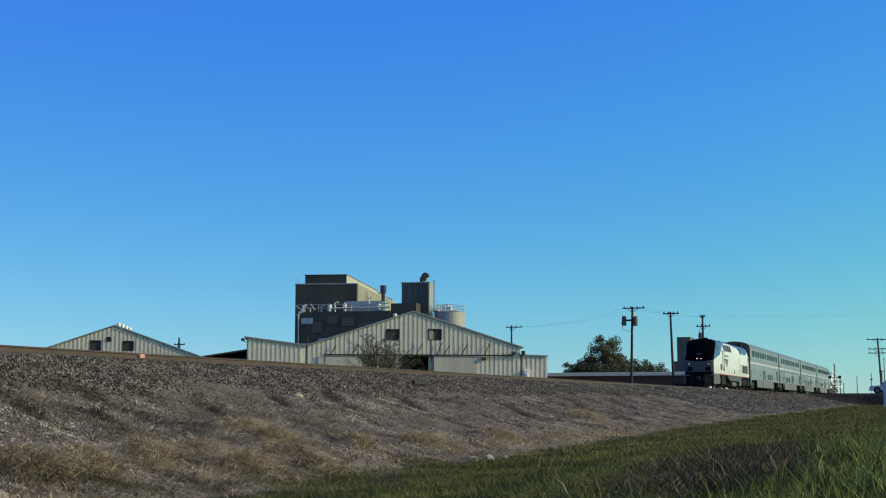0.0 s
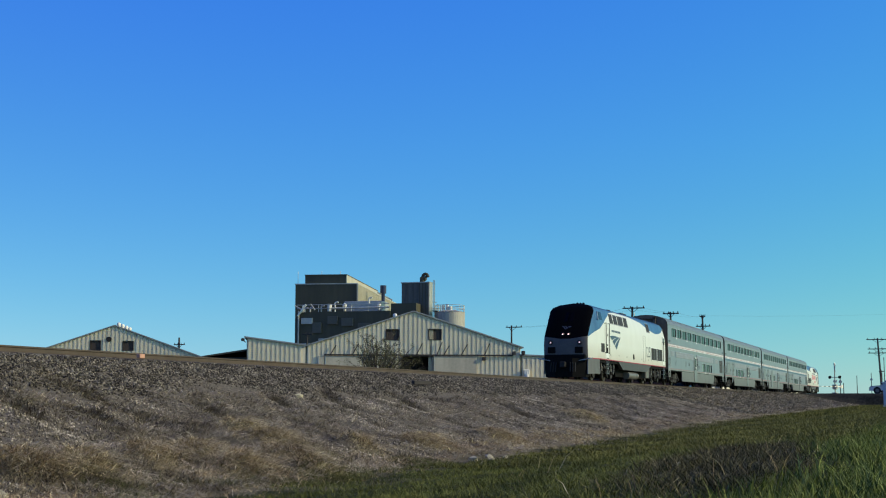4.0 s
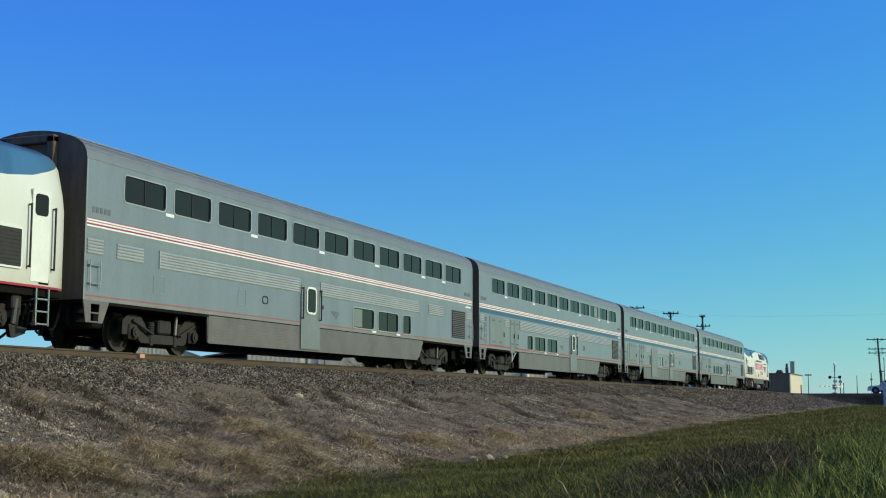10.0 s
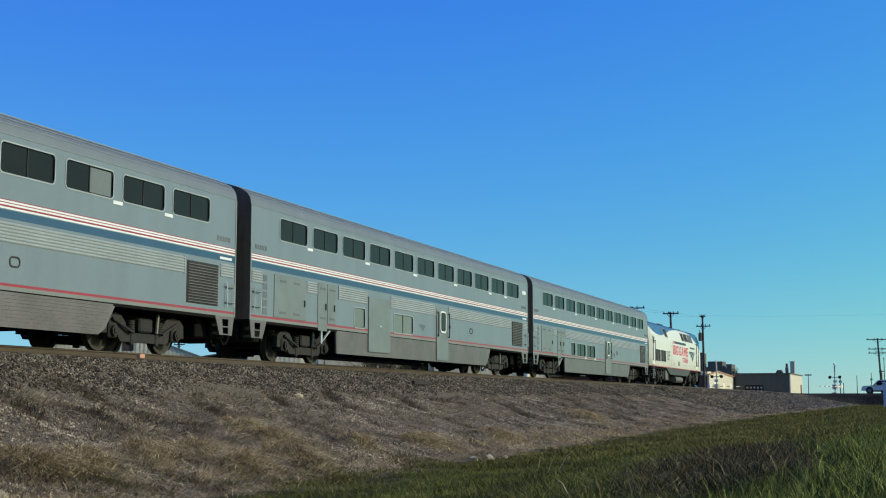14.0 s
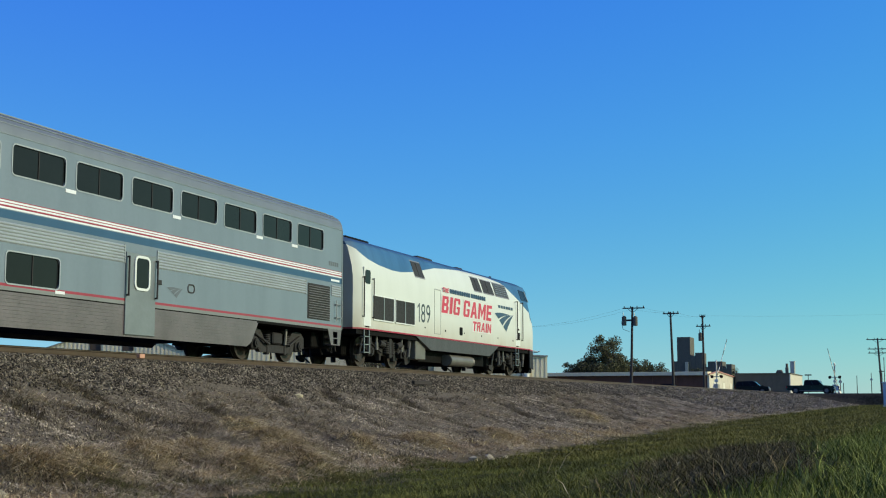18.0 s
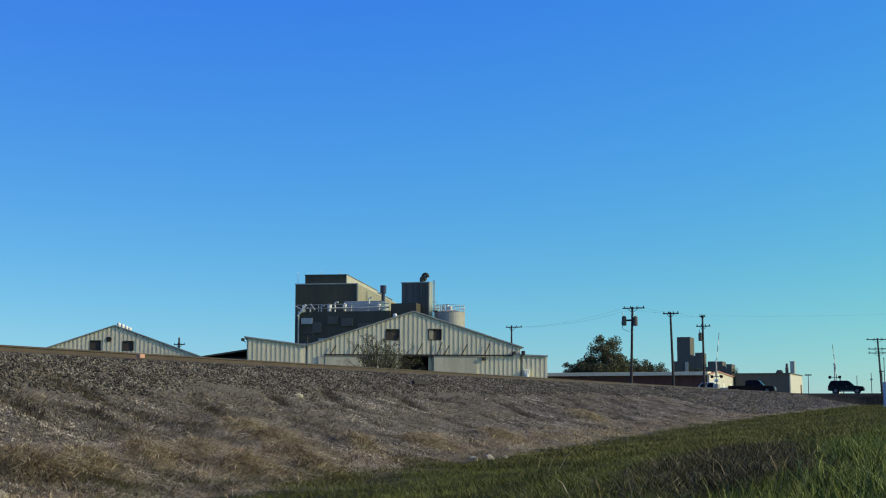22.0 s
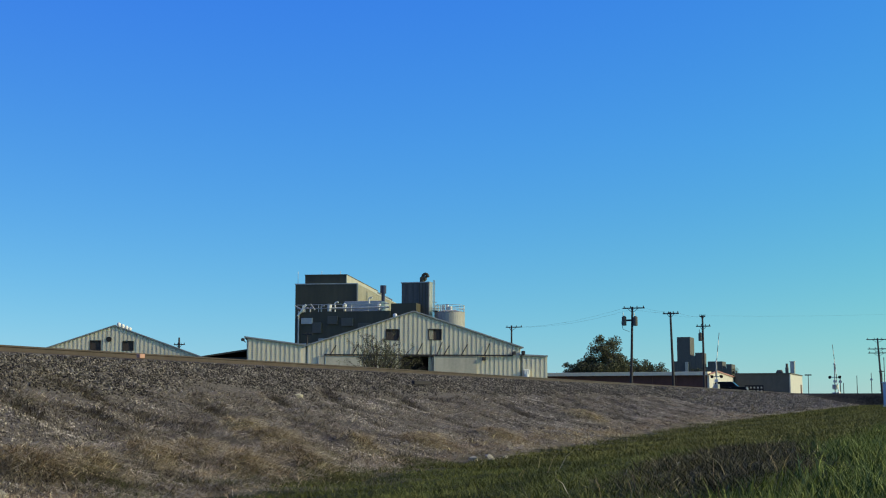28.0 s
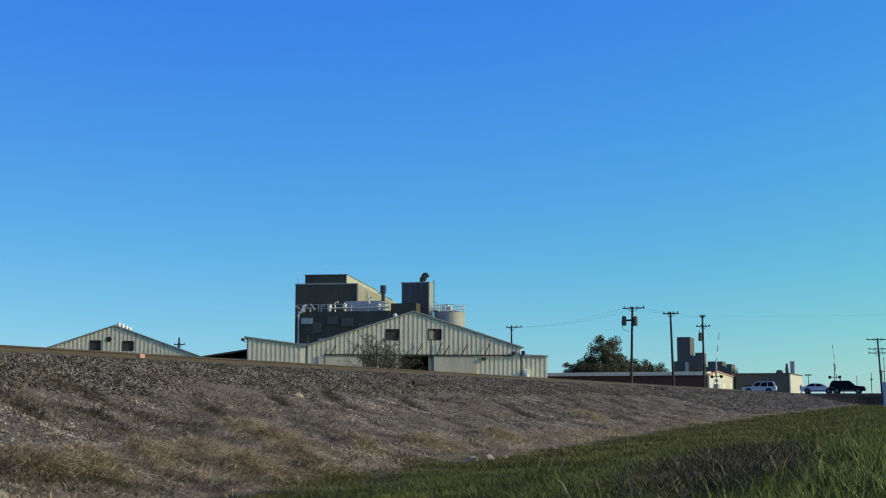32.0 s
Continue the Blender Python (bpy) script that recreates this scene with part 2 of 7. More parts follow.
def wall_xz(bm, x0, x1, z0, z1, y, holes, zs=(), depth=0.05, inward=1):
    """A wall in the plane y with openings cut through it, their reveals going inward."""
    xs = sorted({x0, x1, *[h[0] for h in holes], *[h[1] for h in holes]})
    zz = sorted({z0, z1, *zs, *[h[2] for h in holes], *[h[3] for h in holes]})
    verts = {}

    def v(x, z, yy=y):
        if (x, z, yy) not in verts:
            verts[x, z, yy] = bm.verts.new((x, yy, z))
        return verts[x, z, yy]
    for xa, xb in zip(xs, xs[1:]):
        for za, zb in zip(zz, zz[1:]):
            cx, cz = (xa + xb) / 2, (za + zb) / 2
            if any(h[0] < cx < h[1] and h[2] < cz < h[3] for h in holes):
                continue
            bm.faces.new((v(xa, za), v(xb, za), v(xb, zb), v(xa, zb)))
    yi = y + depth * inward
    for a, b, c, d in holes:
        for p, q in (((a, c), (b, c)), ((b, c), (b, d)), ((b, d), (a, d)), ((a, d), (a, c))):
            bm.faces.new((v(*p), v(*q), v(*q, yi), v(*p, yi)))
    return bm


def bulk(name, verts, faces, material, label, category, kind="stuff", group="", smooth=False):
    """One mesh from arrays of triangles or quads."""
    me = bpy.data.meshes.new(name)
    verts, faces = np.asarray(verts, np.float32), np.asarray(faces, np.int32)
    n, k = faces.shape
    me.vertices.add(len(verts))
    me.vertices.foreach_set("co", verts.ravel())
    me.loops.add(n * k)
    me.loops.foreach_set("vertex_index", faces.ravel())
    me.polygons.add(n)
    me.polygons.foreach_set("loop_start", np.arange(0, n * k, k, dtype=np.int32))
    me.polygons.foreach_set("use_smooth", np.full(n, smooth))
    me.update(calc_edges=True)
    me.materials.append(material)
    return tagged(new(name, me), label, category, group, kind)


def lettering(name, text, x0, x1, z0, z1, y, material, parent, bold=0.0, label=""):
    """Raised or painted words on a wall that faces -y, fitted to a width and a height."""
    cu = bpy.data.curves.new(name, "FONT")
    cu.body, cu.extrude, cu.offset = text, 0.0, bold
    tmp = bpy.data.objects.new(name, cu)
    scene.collection.objects.link(tmp)
    me = bpy.data.meshes.new_from_object(tmp.evaluated_get(bpy.context.evaluated_depsgraph_get()))
    bpy.data.objects.remove(tmp)
    co = np.array([v.co[:] for v in me.vertices])
    lo, hi = co.min(0), co.max(0)
    for v in me.vertices:
        a, b = (v.co.x - lo[0]) / (hi[0] - lo[0]), (v.co.y - lo[1]) / (hi[1] - lo[1])
        v.co = (x0 + a * (x1 - x0), y, z0 + b * (z1 - z0))
    me.materials.clear()
    me.materials.append(material)
    ob = new(name, me)
    ob.parent = parent
    if label:
        ob["label"] = label
    return ob


def rect(a, b, c, d):
    return [(a, b), (c, b), (c, d), (a, d)]


BLOCK = {
    "I": (0.42, [rect(0.0, 0, 1, 1)]),
    "T": (1.0, [rect(0, 0.78, 1, 1), rect(0.32, 0, 0.68, 0.78)]),
    "H": (1.0, [rect(0, 0, 0.34, 1), rect(0.66, 0, 1, 1), rect(0.34, 0.4, 0.66, 0.6)]),
    "E": (0.92, [rect(0, 0, 0.36, 1), rect(0.36, 0.8, 1, 1), rect(0.36, 0.4, 0.9, 0.6), rect(0.36, 0, 1, 0.2)]),
    "B": (1.0, [rect(0, 0, 0.36, 1), rect(0.36, 0.82, 0.9, 1), rect(0.62, 0.59, 0.96, 0.82), rect(0.36, 0.41, 0.88, 0.59), rect(0.64, 0.18, 1, 0.41), rect(0.36, 0, 0.92, 0.18)]),
    "G": (1.0, [rect(0, 0.16, 0.34, 0.84), [(0, 0.84), (1, 0.84), (0.9, 1), (0.1, 1)], rect(0.66, 0.66, 1, 0.84), [(0.1, 0), (0.9, 0), (1, 0.16), (0, 0.16)], rect(0.66, 0.16, 1, 0.5), rect(0.48, 0.36, 0.66, 0.5)]),
    "A": (1.12, [[(0, 0), (0.32, 0), (0.5, 0.74), (0.5, 1), (0.33, 1)], [(0.5, 1), (0.5, 0.74), (0.68, 0), (1, 0), (0.67, 1)], [(0.373, 0.22), (0.627, 0.22), (0.583, 0.4), (0.417, 0.4)]]),
    "M": (1.3, [rect(0, 0, 0.26, 1), rect(0.74, 0, 1, 1), [(0.26, 1), (0.26, 0.6), (0.5, 0.1), (0.5, 0.5)], [(0.5, 0.5), (0.5, 0.1), (0.74, 0.6), (0.74, 1)]]),
    "N": (1.05, [rect(0, 0, 0.3, 1), rect(0.7, 0, 1, 1), [(0.3, 1), (0.3, 0.58), (0.7, 0), (0.7, 0.42)]]),
    "R": (1.0, [rect(0, 0, 0.34, 1), rect(0.34, 0.82, 0.9, 1), rect(0.62, 0.6, 0.96, 0.82), rect(0.34, 0.42, 0.9, 0.6), [(0.5, 0.42), (0.84, 0.42), (1.0, 0), (0.66, 0)]]),
}


def block_word(name, text, x0, x1, z0, z1, y, material, parent, label, shear=0.2, outlined=True):
    """A word in heavy, slanted block capitals, flat on a wall that faces -y."""
    gap = 0.16
    unit = (x1 - x0 - shear * (z1 - z0)) / (sum(BLOCK[c][0] for c in text) + gap * (len(text) - 1))
    bm, halo, edge, at = B(), B(), B(), x0
    for c in text:
        wide, plates = BLOCK[c]
        for target, grow, back in ((halo, 0.045, 0.0014), (edge, 0.053, 0.0024)):
            target.faces.new([target.verts.new((at + px * wide * unit + shear * (z1 - z0) * pz + sx * grow, y + back, z0 + (z1 - z0) * pz + sz * grow)) for px, pz, sx, sz in ((0, 0, -1, -1), (1, 0, 1, -1), (1, 1, 1, 1), (0, 1, -1, 1))])
        for pts in plates:
            bm.faces.new([bm.verts.new((at + px * wide * unit + shear * (z1 - z0) * pz, y, z0 + (z1 - z0) * pz)) for px, pz in pts])
        at += (wide + gap) * unit
    word = part(name, bm, material, parent, label)
    if outlined:
        part("letter_outline", halo, M_outline, word, "white outline of the letters")
        part("letter_edge", edge, M_blush, word, "thin pink edge round the letters")
    return word


# ---------- ground ----------
TY = 18.91          # centre of the track
ROAD_X = 188.0      # the road that crosses the track
rng = np.random.default_rng(5)


def wob(x, y, s, seed):
    """Smooth unevenness between -1 and 1."""
    r = np.random.default_rng(seed)
    out = 0
    for k in range(5):
        a, b, c = r.uniform(0, 6.28, 3)
        f = s * 1.7 ** k
        out = out + np.sin(f * (x * math.cos(a) + y * math.sin(a)) + b) * np.sin(f * 0.8 * (x * math.sin(c) - y * math.cos(c)) + a) / 1.5 ** k
    return out / 2.0


def road_height(y):
    """The road is level with the rails at the crossing and falls away beyond it."""
    return np.interp(y, [-60, 4, 26, 42, 400], [-0.3, -0.05, -0.05, -0.75, -1.0])


GULLIES = ((20.1, 15.7, 20.3, 14.9, 0.3), (20.3, 14.9, 20.1, 13.6, 0.2), (20.1, 13.6, 19.7, 12.1, 0.22), (23.2, 14.4, 22.2, 13.0, 0.25), (17.7, 15.0, 17.3, 13.8, 0.25), (18.9, 14.2, 18.7, 13.5, 0.2),
           (42.4, 14.0, 40.0, 12.4, 0.4), (30.6, 15.2, 29.4, 13.6, 0.22), (27.2, 14.9, 26.6, 14.1, 0.2), (35.2, 15.2, 33.8, 13.6, 0.28), (52, 14.5, 48, 12.2, 0.4), (60, 14.6, 56, 12.6, 0.4))


def rills(x, y):
    """Gullies that the rain has cut straight down the slope."""
    x, y = np.asarray(x, float), np.asarray(y, float)
    w = np.abs(wob(x + 0.35 * (y - 13) + 0.25 * wob(x, y, 1.3, 2), y * 0.12, 0.8, 7))
    deep = np.clip(0.45 + 0.9 * wob(x, y, 0.5, 15), 0.05, 1)
    cut = 0
    for x0, y0, x1, y1, r in GULLIES:
        s = np.clip(((x - x0) * (x1 - x0) + (y - y0) * (y1 - y0)) / ((x1 - x0) ** 2 + (y1 - y0) ** 2), 0, 1)
        d = np.hypot(x - x0 - s * (x1 - x0) + 0.12 * wob(x, y, 2.2, 19), y - y0 - s * (y1 - y0))
        cut = np.maximum(cut, np.clip(1.25 - d / r, 0, 1))
    return np.maximum(cut, np.clip(1 - w / 0.17, 0, 1) * deep * np.clip((15.9 - y) / 1.0, 0, 1) * np.clip((y - 10.6) / 1.5, 0, 1) * np.clip((95 - x) / 20, 0, 1))


TUSSOCKS = ((16.7, 11.3, 0.55), (18.0, 11.25, 0.6), (21.7, 12.5, 0.65), (21.3, 11.7, 0.8), (17.9, 10.3, 0.6), (13.9, 11.2, 0.6), (14.8, 11.1, 0.5), (20.0, 10.6, 0.7), (26.4, 10.7, 0.7), (23.6, 11.0, 0.5), (19.2, 9.7, 0.5), (44.2, 11.7, 1.0), (31.5, 10.6, 0.7))


def tussocks(x, y):
    out = 0
    for a, b, r in TUSSOCKS:
        out = np.maximum(out, np.exp(-(((x - a) / r) ** 2 + ((y - b) / (r * 0.8)) ** 2)))
    return out


def ground_z(x, y):
    x, y = np.asarray(x, float), np.asarray(y, float)
    toe = np.interp(x, [-50, 10, 20, 34, 55, 100, 150, 180, 400], [-2.45, -2.45, -2.42, -2.32, -2.12, -1.93, -1.75, -1.7, -1.4])
    bank = np.interp(x, [-50, 10, 60, 170, 400], [-1.83, -1.83, -1.70, -1.6, -1.4])
    k = np.clip((y - 0.8) / 7.4, 0, 1)
    k = k * k * (3 - 2 * k)
    low = bank * (1 - k) + toe * k
    slope = np.interp(y, [9.2, 10.2, 12.2, 14.6, 16.75, 17.3, 20.5, 21.1, 23.6, 26], [0, 0.06, 0.26, 0.58, 0.965, 0.985, 0.985, 0.965, 0.6, 0.5])
    z = low + slope * (-0.20 - low)
    near = np.clip(1 - np.abs(y - 12.5) / 5, 0, 1)
    rill = rills(x, y)
    z = z + wob(x, y, 0.9, 3) * 0.10 * near + wob(x, y, 3.1, 4) * 0.05 * np.clip(near + (y < 9.5), 0, 1) + wob(x, y, 9.0, 6) * 0.025 * near - 0.11 * rill
    z = z + 0.24 * tussocks(x, y)
    z = z + 0.16 * np.clip(wob(x, y, 0.7, 29) * 1.5 - 0.2, 0, 1) * np.clip(1 - np.abs(y - 10.2) / 1.6, 0, 1)
    r = np.clip(1 - (np.abs(x - ROAD_X) - 5.4) / 0.7, 0, 1)
    top = road_height(y) - 0.07
    return z + r * np.maximum(top - z, 0)


def lines(*spans):
    out = []
    for a, b, n in spans:
        out += list(np.linspace(a, b, n, endpoint=False))
    return np.array(out + [spans[-1][1]])


def ground_material():
    m, nt, b = nodes_of("embankment_and_field")
    tc = nt.nodes.new("ShaderNodeTexCoord").outputs["Object"]
    sep = nt.nodes.new("ShaderNodeSeparateXYZ")
    link(nt, tc, sep.inputs[0])
    n1, n2, n3 = noise_of(nt, tc, 0.55, 6), noise_of(nt, tc, 3.0, 6), noise_of(nt, tc, 18, 6, 0.7)
    yy = math_node(nt, "ADD", sep.outputs[1], math_node(nt, "MULTIPLY", math_node(nt, "SUBTRACT", n1, 0.5), 7.0))
    y1 = math_node(nt, "DIVIDE", yy, 40.0)
    gravel = ramp(nt, n3, [(0.3, (0.054, 0.043, 0.031)), (0.5, (0.146, 0.12, 0.086)), (0.75, (0.32, 0.268, 0.198))])
    weeds = ramp(nt, n2, [(0.3, (0.08, 0.064, 0.044)), (0.7, (0.25, 0.205, 0.145))])
    straw = ramp(nt, n2, [(0.3, (0.11, 0.085, 0.05)), (0.7, (0.30, 0.24, 0.14))])
    green = ramp(nt, n2, [(0.3, (0.022, 0.022, 0.006)), (0.7, (0.06, 0.058, 0.017))])
    field = ramp(nt, n1, [(0.3, (0.10, 0.10, 0.05)), (0.7, (0.20, 0.18, 0.10))])
    slope = mix(nt, ramp(nt, n1, [(0.42, (0, 0, 0)), (0.6, (1, 1, 1))]), gravel, weeds)
    c = mix(nt, ramp(nt, y1, [(8.3 / 40, (0, 0, 0)), (9.3 / 40, (1, 1, 1))]), green, straw)
    c = mix(nt, ramp(nt, y1, [(10.6 / 40, (0, 0, 0)), (11.6 / 40, (1, 1, 1))]), c, slope)
    c = mix(nt, ramp(nt, y1, [(13.8 / 40, (0, 0, 0)), (14.6 / 40, (1, 1, 1))]), c, gravel)
    c = mix(nt, ramp(nt, y1, [(24.0 / 40, (0, 0, 0)), (26.0 / 40, (1, 1, 1))]), c, field)
    # the road fill is coloured dark to stand for the shade on its slope
    fill = ramp(nt, math_node(nt, "DIVIDE", sep.outputs[0], 400.0), [(180.5 / 400, (0, 0, 0)), (181.6 / 400, (1, 1, 1))])
    near = math_node(nt, "LESS_THAN", sep.outputs[0], 196.0)
    c = mix(nt, math_node(nt, "MULTIPLY", fill, near), c, ramp(nt, n2, [(0.3, (0.02, 0.018, 0.014)), (0.7, (0.05, 0.045, 0.035))]))
    link(nt, c, b.inputs["Base Color"])
    b.inputs["Roughness"].default_value = 0.95
    b.inputs["Specular IOR Level"].default_value = 0.1
    bumped(nt, b, math_node(nt, "ADD", n3, n2), 0.8, 0.06)
    return m


M_ground = ground_material()
gx = lines((-4000, -300, 5), (-300, -20, 8), (-20, 8, 14), (8, 62, 480), (62, 172, 130), (172, 204, 80), (204, 400, 20), (400, 4500, 12))
gy = lines((-4000, -200, 5), (-200, -10, 8), (-10, 0, 10), (0, 9, 40), (9, 18, 80), (18, 27, 24), (27, 150, 20), (150, 4500, 12))
GX, GY = np.meshgrid(gx, gy, indexing="ij")
gv = np.stack([GX, GY, ground_z(GX, GY)], -1).reshape(-1, 3)
i = np.arange(len(gx) * len(gy)).reshape(len(gx), len(gy))
gf = np.stack([i[:-1, :-1], i[1:, :-1], i[1:, 1:], i[:-1, 1:]], -1).reshape(-1, 4)
ground = bulk("ground", gv, gf, M_ground, "gravel railway embankment with weedy slope and grassy ditch", "ground", "structure", smooth=True)

# ---------- track ----------
M_rail = finish("rusty_rail", (0.09, 0.064, 0.043), 0.75, 0.3, 0.4, 6)
M_tie = finish("weathered_tie", (0.09, 0.07, 0.055), 0.9, 0, 0.4, 9)
M_road = finish("asphalt", (0.06, 0.06, 0.06), 0.85, 0, 0.35, 10, 0.4)
track = thing("railway_track", pose(0, TY, 0), "single railway track with rusty rails on dark ties", "track", kind="structure")
for s in (-1, 1):
    bm = B()
    prof = [(-0.075, -0.17), (0.075, -0.17), (0.075, -0.155), (0.012, -0.13), (0.012, -0.045), (0.037, -0.035), (0.037, -0.003), (0.03, 0), (-0.03, 0), (-0.037, -0.003), (-0.037, -0.035), (-0.012, -0.045), (-0.012, -0.13), (-0.075, -0.155)]
    a = [bm.verts.new((-400, s * 0.7525 + y, z)) for y, z in prof]
    b = [bm.verts.new((1500, s * 0.7525 + y, z)) for y, z in prof]
    for k in range(len(prof)):
        bm.faces.new((a[k], a[k - 1], b[k - 1], b[k]))
    bm.faces.new(a)
    bm.faces.new(b[::-1])
    part("rail", bm, M_rail, track, "rust-brown steel rail")


# ---------- train ----------
CAR = 26.40         # length of a coach over its couplers


def lead(t):
    """Where the front of the first coach is along the track."""
    return 132.194 - 10.601 * t - 0.0295 * t * t


wheelsets = []      # (object, x, z, radius) for the turning wheels


def wheel_mesh(r):
    bm = B()
    for s in (-1, 1):
        prof = [(0.10, 0.07), (0.14, 0.10), (0.16, r * 0.45), (0.065, r * 0.55), (0.05, r * 0.82), (0.068, r * 0.86), (0.068, r), (-0.045, r + 0.005), (-0.05, r + 0.028), (-0.068, r + 0.028), (-0.068, r * 0.84), (-0.02, r * 0.8), (-0.02, r * 0.5), (-0.06, 0.1)]
        n, rings = 24, []
        for y, rr in prof:
            rings.append([bm.verts.new((rr * math.cos(6.2832 * k / n), s * (0.7525 + y), rr * math.sin(6.2832 * k / n))) for k in range(n)])
        for a, b in zip(rings, rings[1:]):
            for k in range(n):
                bm.faces.new((a[k], a[(k + 1) % n], b[(k + 1) % n], b[k]))
        bm.faces.new(rings[0])
    tube(bm, (0, -0.74, 0), (0, 0.74, 0), 0.075)
    return bm


def lathe(bm, x, y, prof, n=14):
    """A turned upright shape from radii and heights."""
    rings = [[bm.verts.new((x + r * math.cos(6.2832 * k / n), y + r * math.sin(6.2832 * k / n), z)) for k in range(n)] for r, z in prof]
    for a, b in zip(rings, rings[1:]):
        for k in range(n):
            bm.faces.new((a[k], a[(k + 1) % n], b[(k + 1) % n], b[k]))
    bm.faces.new(rings[0])
    bm.faces.new(rings[-1])
    return bm


def coil(x, y, z0, z1, r, turns):
    h = (z1 - z0) / turns
    return lathe(B(), x, y, [(r * f, z0 + h * (k + q)) for k in range(turns) for f, q in ((0.8, 0.0), (1.0, 0.25), (1.0, 0.65), (0.8, 0.9))])


def bogie(parent, cx, r, base, big):
    """A two-axle bogie: side frames with axle boxes, springs, brake gear, and two wheelsets."""
    h = base / 2
    steel = M_bogie if big else M_castbogie
    frame_ob = part("bogie", box(B(), cx - 0.3, cx + 0.3, -1.04, 1.04, r - 0.02, r + 0.32, 0.04), steel, parent, "grimy dark steel bogie")
    for s in (-1, 1):
        bm = B()
        y0, y1 = sorted((s * 1.06, s * 1.2))
        z = r + (0.14 if big else 0.10)
        if big:
            half = [(0.6, z - 0.02), (h - 0.45, z + 0.17), (h + 0.3, z + 0.16), (h + 0.45, z - 0.02), (h + 0.3, z - 0.12), (h - 0.45, z - 0.1), (0.55, z - 0.26)]
        else:
            half = [(0.0, 0.44), (h - 0.62, 0.44), (h - 0.52, r + 0.22), (h - 0.34, r + 0.38), (h - 0.1, r + 0.43), (h + 0.22, r + 0.40), (h + 0.4, r + 0.26), (h + 0.42, r - 0.06), (h + 0.2, r - 0.06), (h + 0.19, r + 0.17), (h - 0.2, r + 0.17), (h - 0.26, 0.30), (h - 0.36, 0.22), (0.0, 0.22)]
        poly_xz(bm, [(cx + u, zz) for u, zz in half] + [(cx - u, zz) for u, zz in half[::-1] if u > 0], y0, y1)
        part("side_frame", bm, steel, frame_ob, "grimy steel side frame" if big else "dusty grey-brown cast side frame")
        if big:
            part("spring_seat", box(B(), cx - 0.42, cx + 0.42, s * 1.16 - 0.1, s * 1.16 + 0.1, z - 0.02, z + 0.30, 0.03), steel, frame_ob)
            for e in (-1, 1):
                part("sand_pipe", tube(tube(B(), (cx + e * (h + 0.62), s * 1.2, 1.0), (cx + e * (h + 0.66), s * 1.1, 0.4), 0.035, 6), (cx + e * (h + 0.66), s * 1.1, 0.4), (cx + e * (h + 0.5), s * 0.8, 0.12), 0.03, 6), M_apron, frame_ob)
                part("vertical_damper", tube(tube(B(), (cx + e * (h - 0.3), s * 1.3, r + 0.05), (cx + e * (h - 0.3), s * 1.3, r + 0.3), 0.07, 10), (cx + e * (h - 0.3), s * 1.3, r + 0.3), (cx + e * (h - 0.3), s * 1.3, r + 0.62), 0.045, 10), M_tank, frame_ob, "pale dusty damper")
                part("sand_box", box(B(), *sorted((cx + e * (h + 0.2), cx + e * (h + 0.48))), *sorted((s * 1.18, s * 1.36)), r + 0.2, r + 0.56, 0.03), M_castbogie, frame_ob)
                part("rail_guard", poly_xz(B(), [(cx + e * (h + 0.42), 0.42), (cx + e * (h + 1.0), 0.36), (cx + e * (h + 0.94), 0.24), (cx + e * (h + 0.62), 0.14), (cx + e * (h + 0.5), 0.16)], *sorted((s * 1.0, s * 1.1))), M_castbogie, frame_ob)
        else:
            part("bolster_end", box(B(), cx - 0.28, cx + 0.28, *sorted((s * 1.0, s * 1.26)), 0.46, 0.80, 0.04), steel, frame_ob)
            part("snubber", tube(B(), (cx + 0.45, s * 1.24, 0.46), (cx + 0.5, s * 1.24, 0.92), 0.045, 8), M_tank, frame_ob)
    for s in (-1, 1):
        for e in (-1, 1):
            x = cx + e * h
            bm = B()
            box(bm, x - 0.17, x + 0.17, s * 1.13 - 0.11, s * 1.13 + 0.11, r - 0.17, r + 0.2, 0.03)
            tube(bm, (x, s * 1.2, r), (x, s * 1.31, r), 0.125, 14)
            tube(bm, (x, s * 1.3, r), (x, s * 1.33, r), 0.07, 10)
            part("axle_box", bm, steel, frame_ob)
            part("spring", coil(x - e * (0.52 if big else 0.72), s * 1.2, (r + 0.02) if big else 0.45, r + (0.38 if big else 0.28), 0.11, 5), steel, frame_ob)
            bm = B()
            tube(bm, (x + e * 0.05, s * 1.24, r + 0.28), (x + e * -0.7, s * 1.3, r - 0.02), 0.035, 8)
            box(bm, x + e * -0.85, x + e * -0.72, s * 1.15 - 0.08, s * 1.15 + 0.08, r - 0.3, r + 0.15, 0.02)
            part("brake_gear", bm, steel, frame_ob)
        for dx in (-0.22, 0.22) if big else ():
            part("bolster_spring", coil(cx + dx, s * 1.27, r - 0.06, r + 0.36, 0.13, 6), steel, frame_ob)
        if big:
            for e in (-1, 1):
                part("brake_cylinder", tube(B(), (cx + e * 0.95, s * 1.32, r + 0.3), (cx + e * 0.55, s * 1.32, r + 0.24), 0.11, 12), steel, frame_ob)
                part("damper", tube(B(), (cx + e * 1.75, s * 1.33, r + 0.42), (cx + e * 1.7, s * 1.3, r - 0.1), 0.06, 10), M_apron, frame_ob)
            part("bolster_strap", box(B(), cx - 0.1, cx + 0.1, *sorted((s * 1.22, s * 1.36)), r - 0.2, r + 0.5, 0.02), steel, frame_ob)
    for e in (-1, 1):
        ob = part("wheelset", wheel_mesh(r), M_wheel, frame_ob, "worn steel wheels on an axle")
        ob.matrix_basis = pose(cx + e * h, 0, r)
        wheelsets.append((ob, cx + e * h, r))


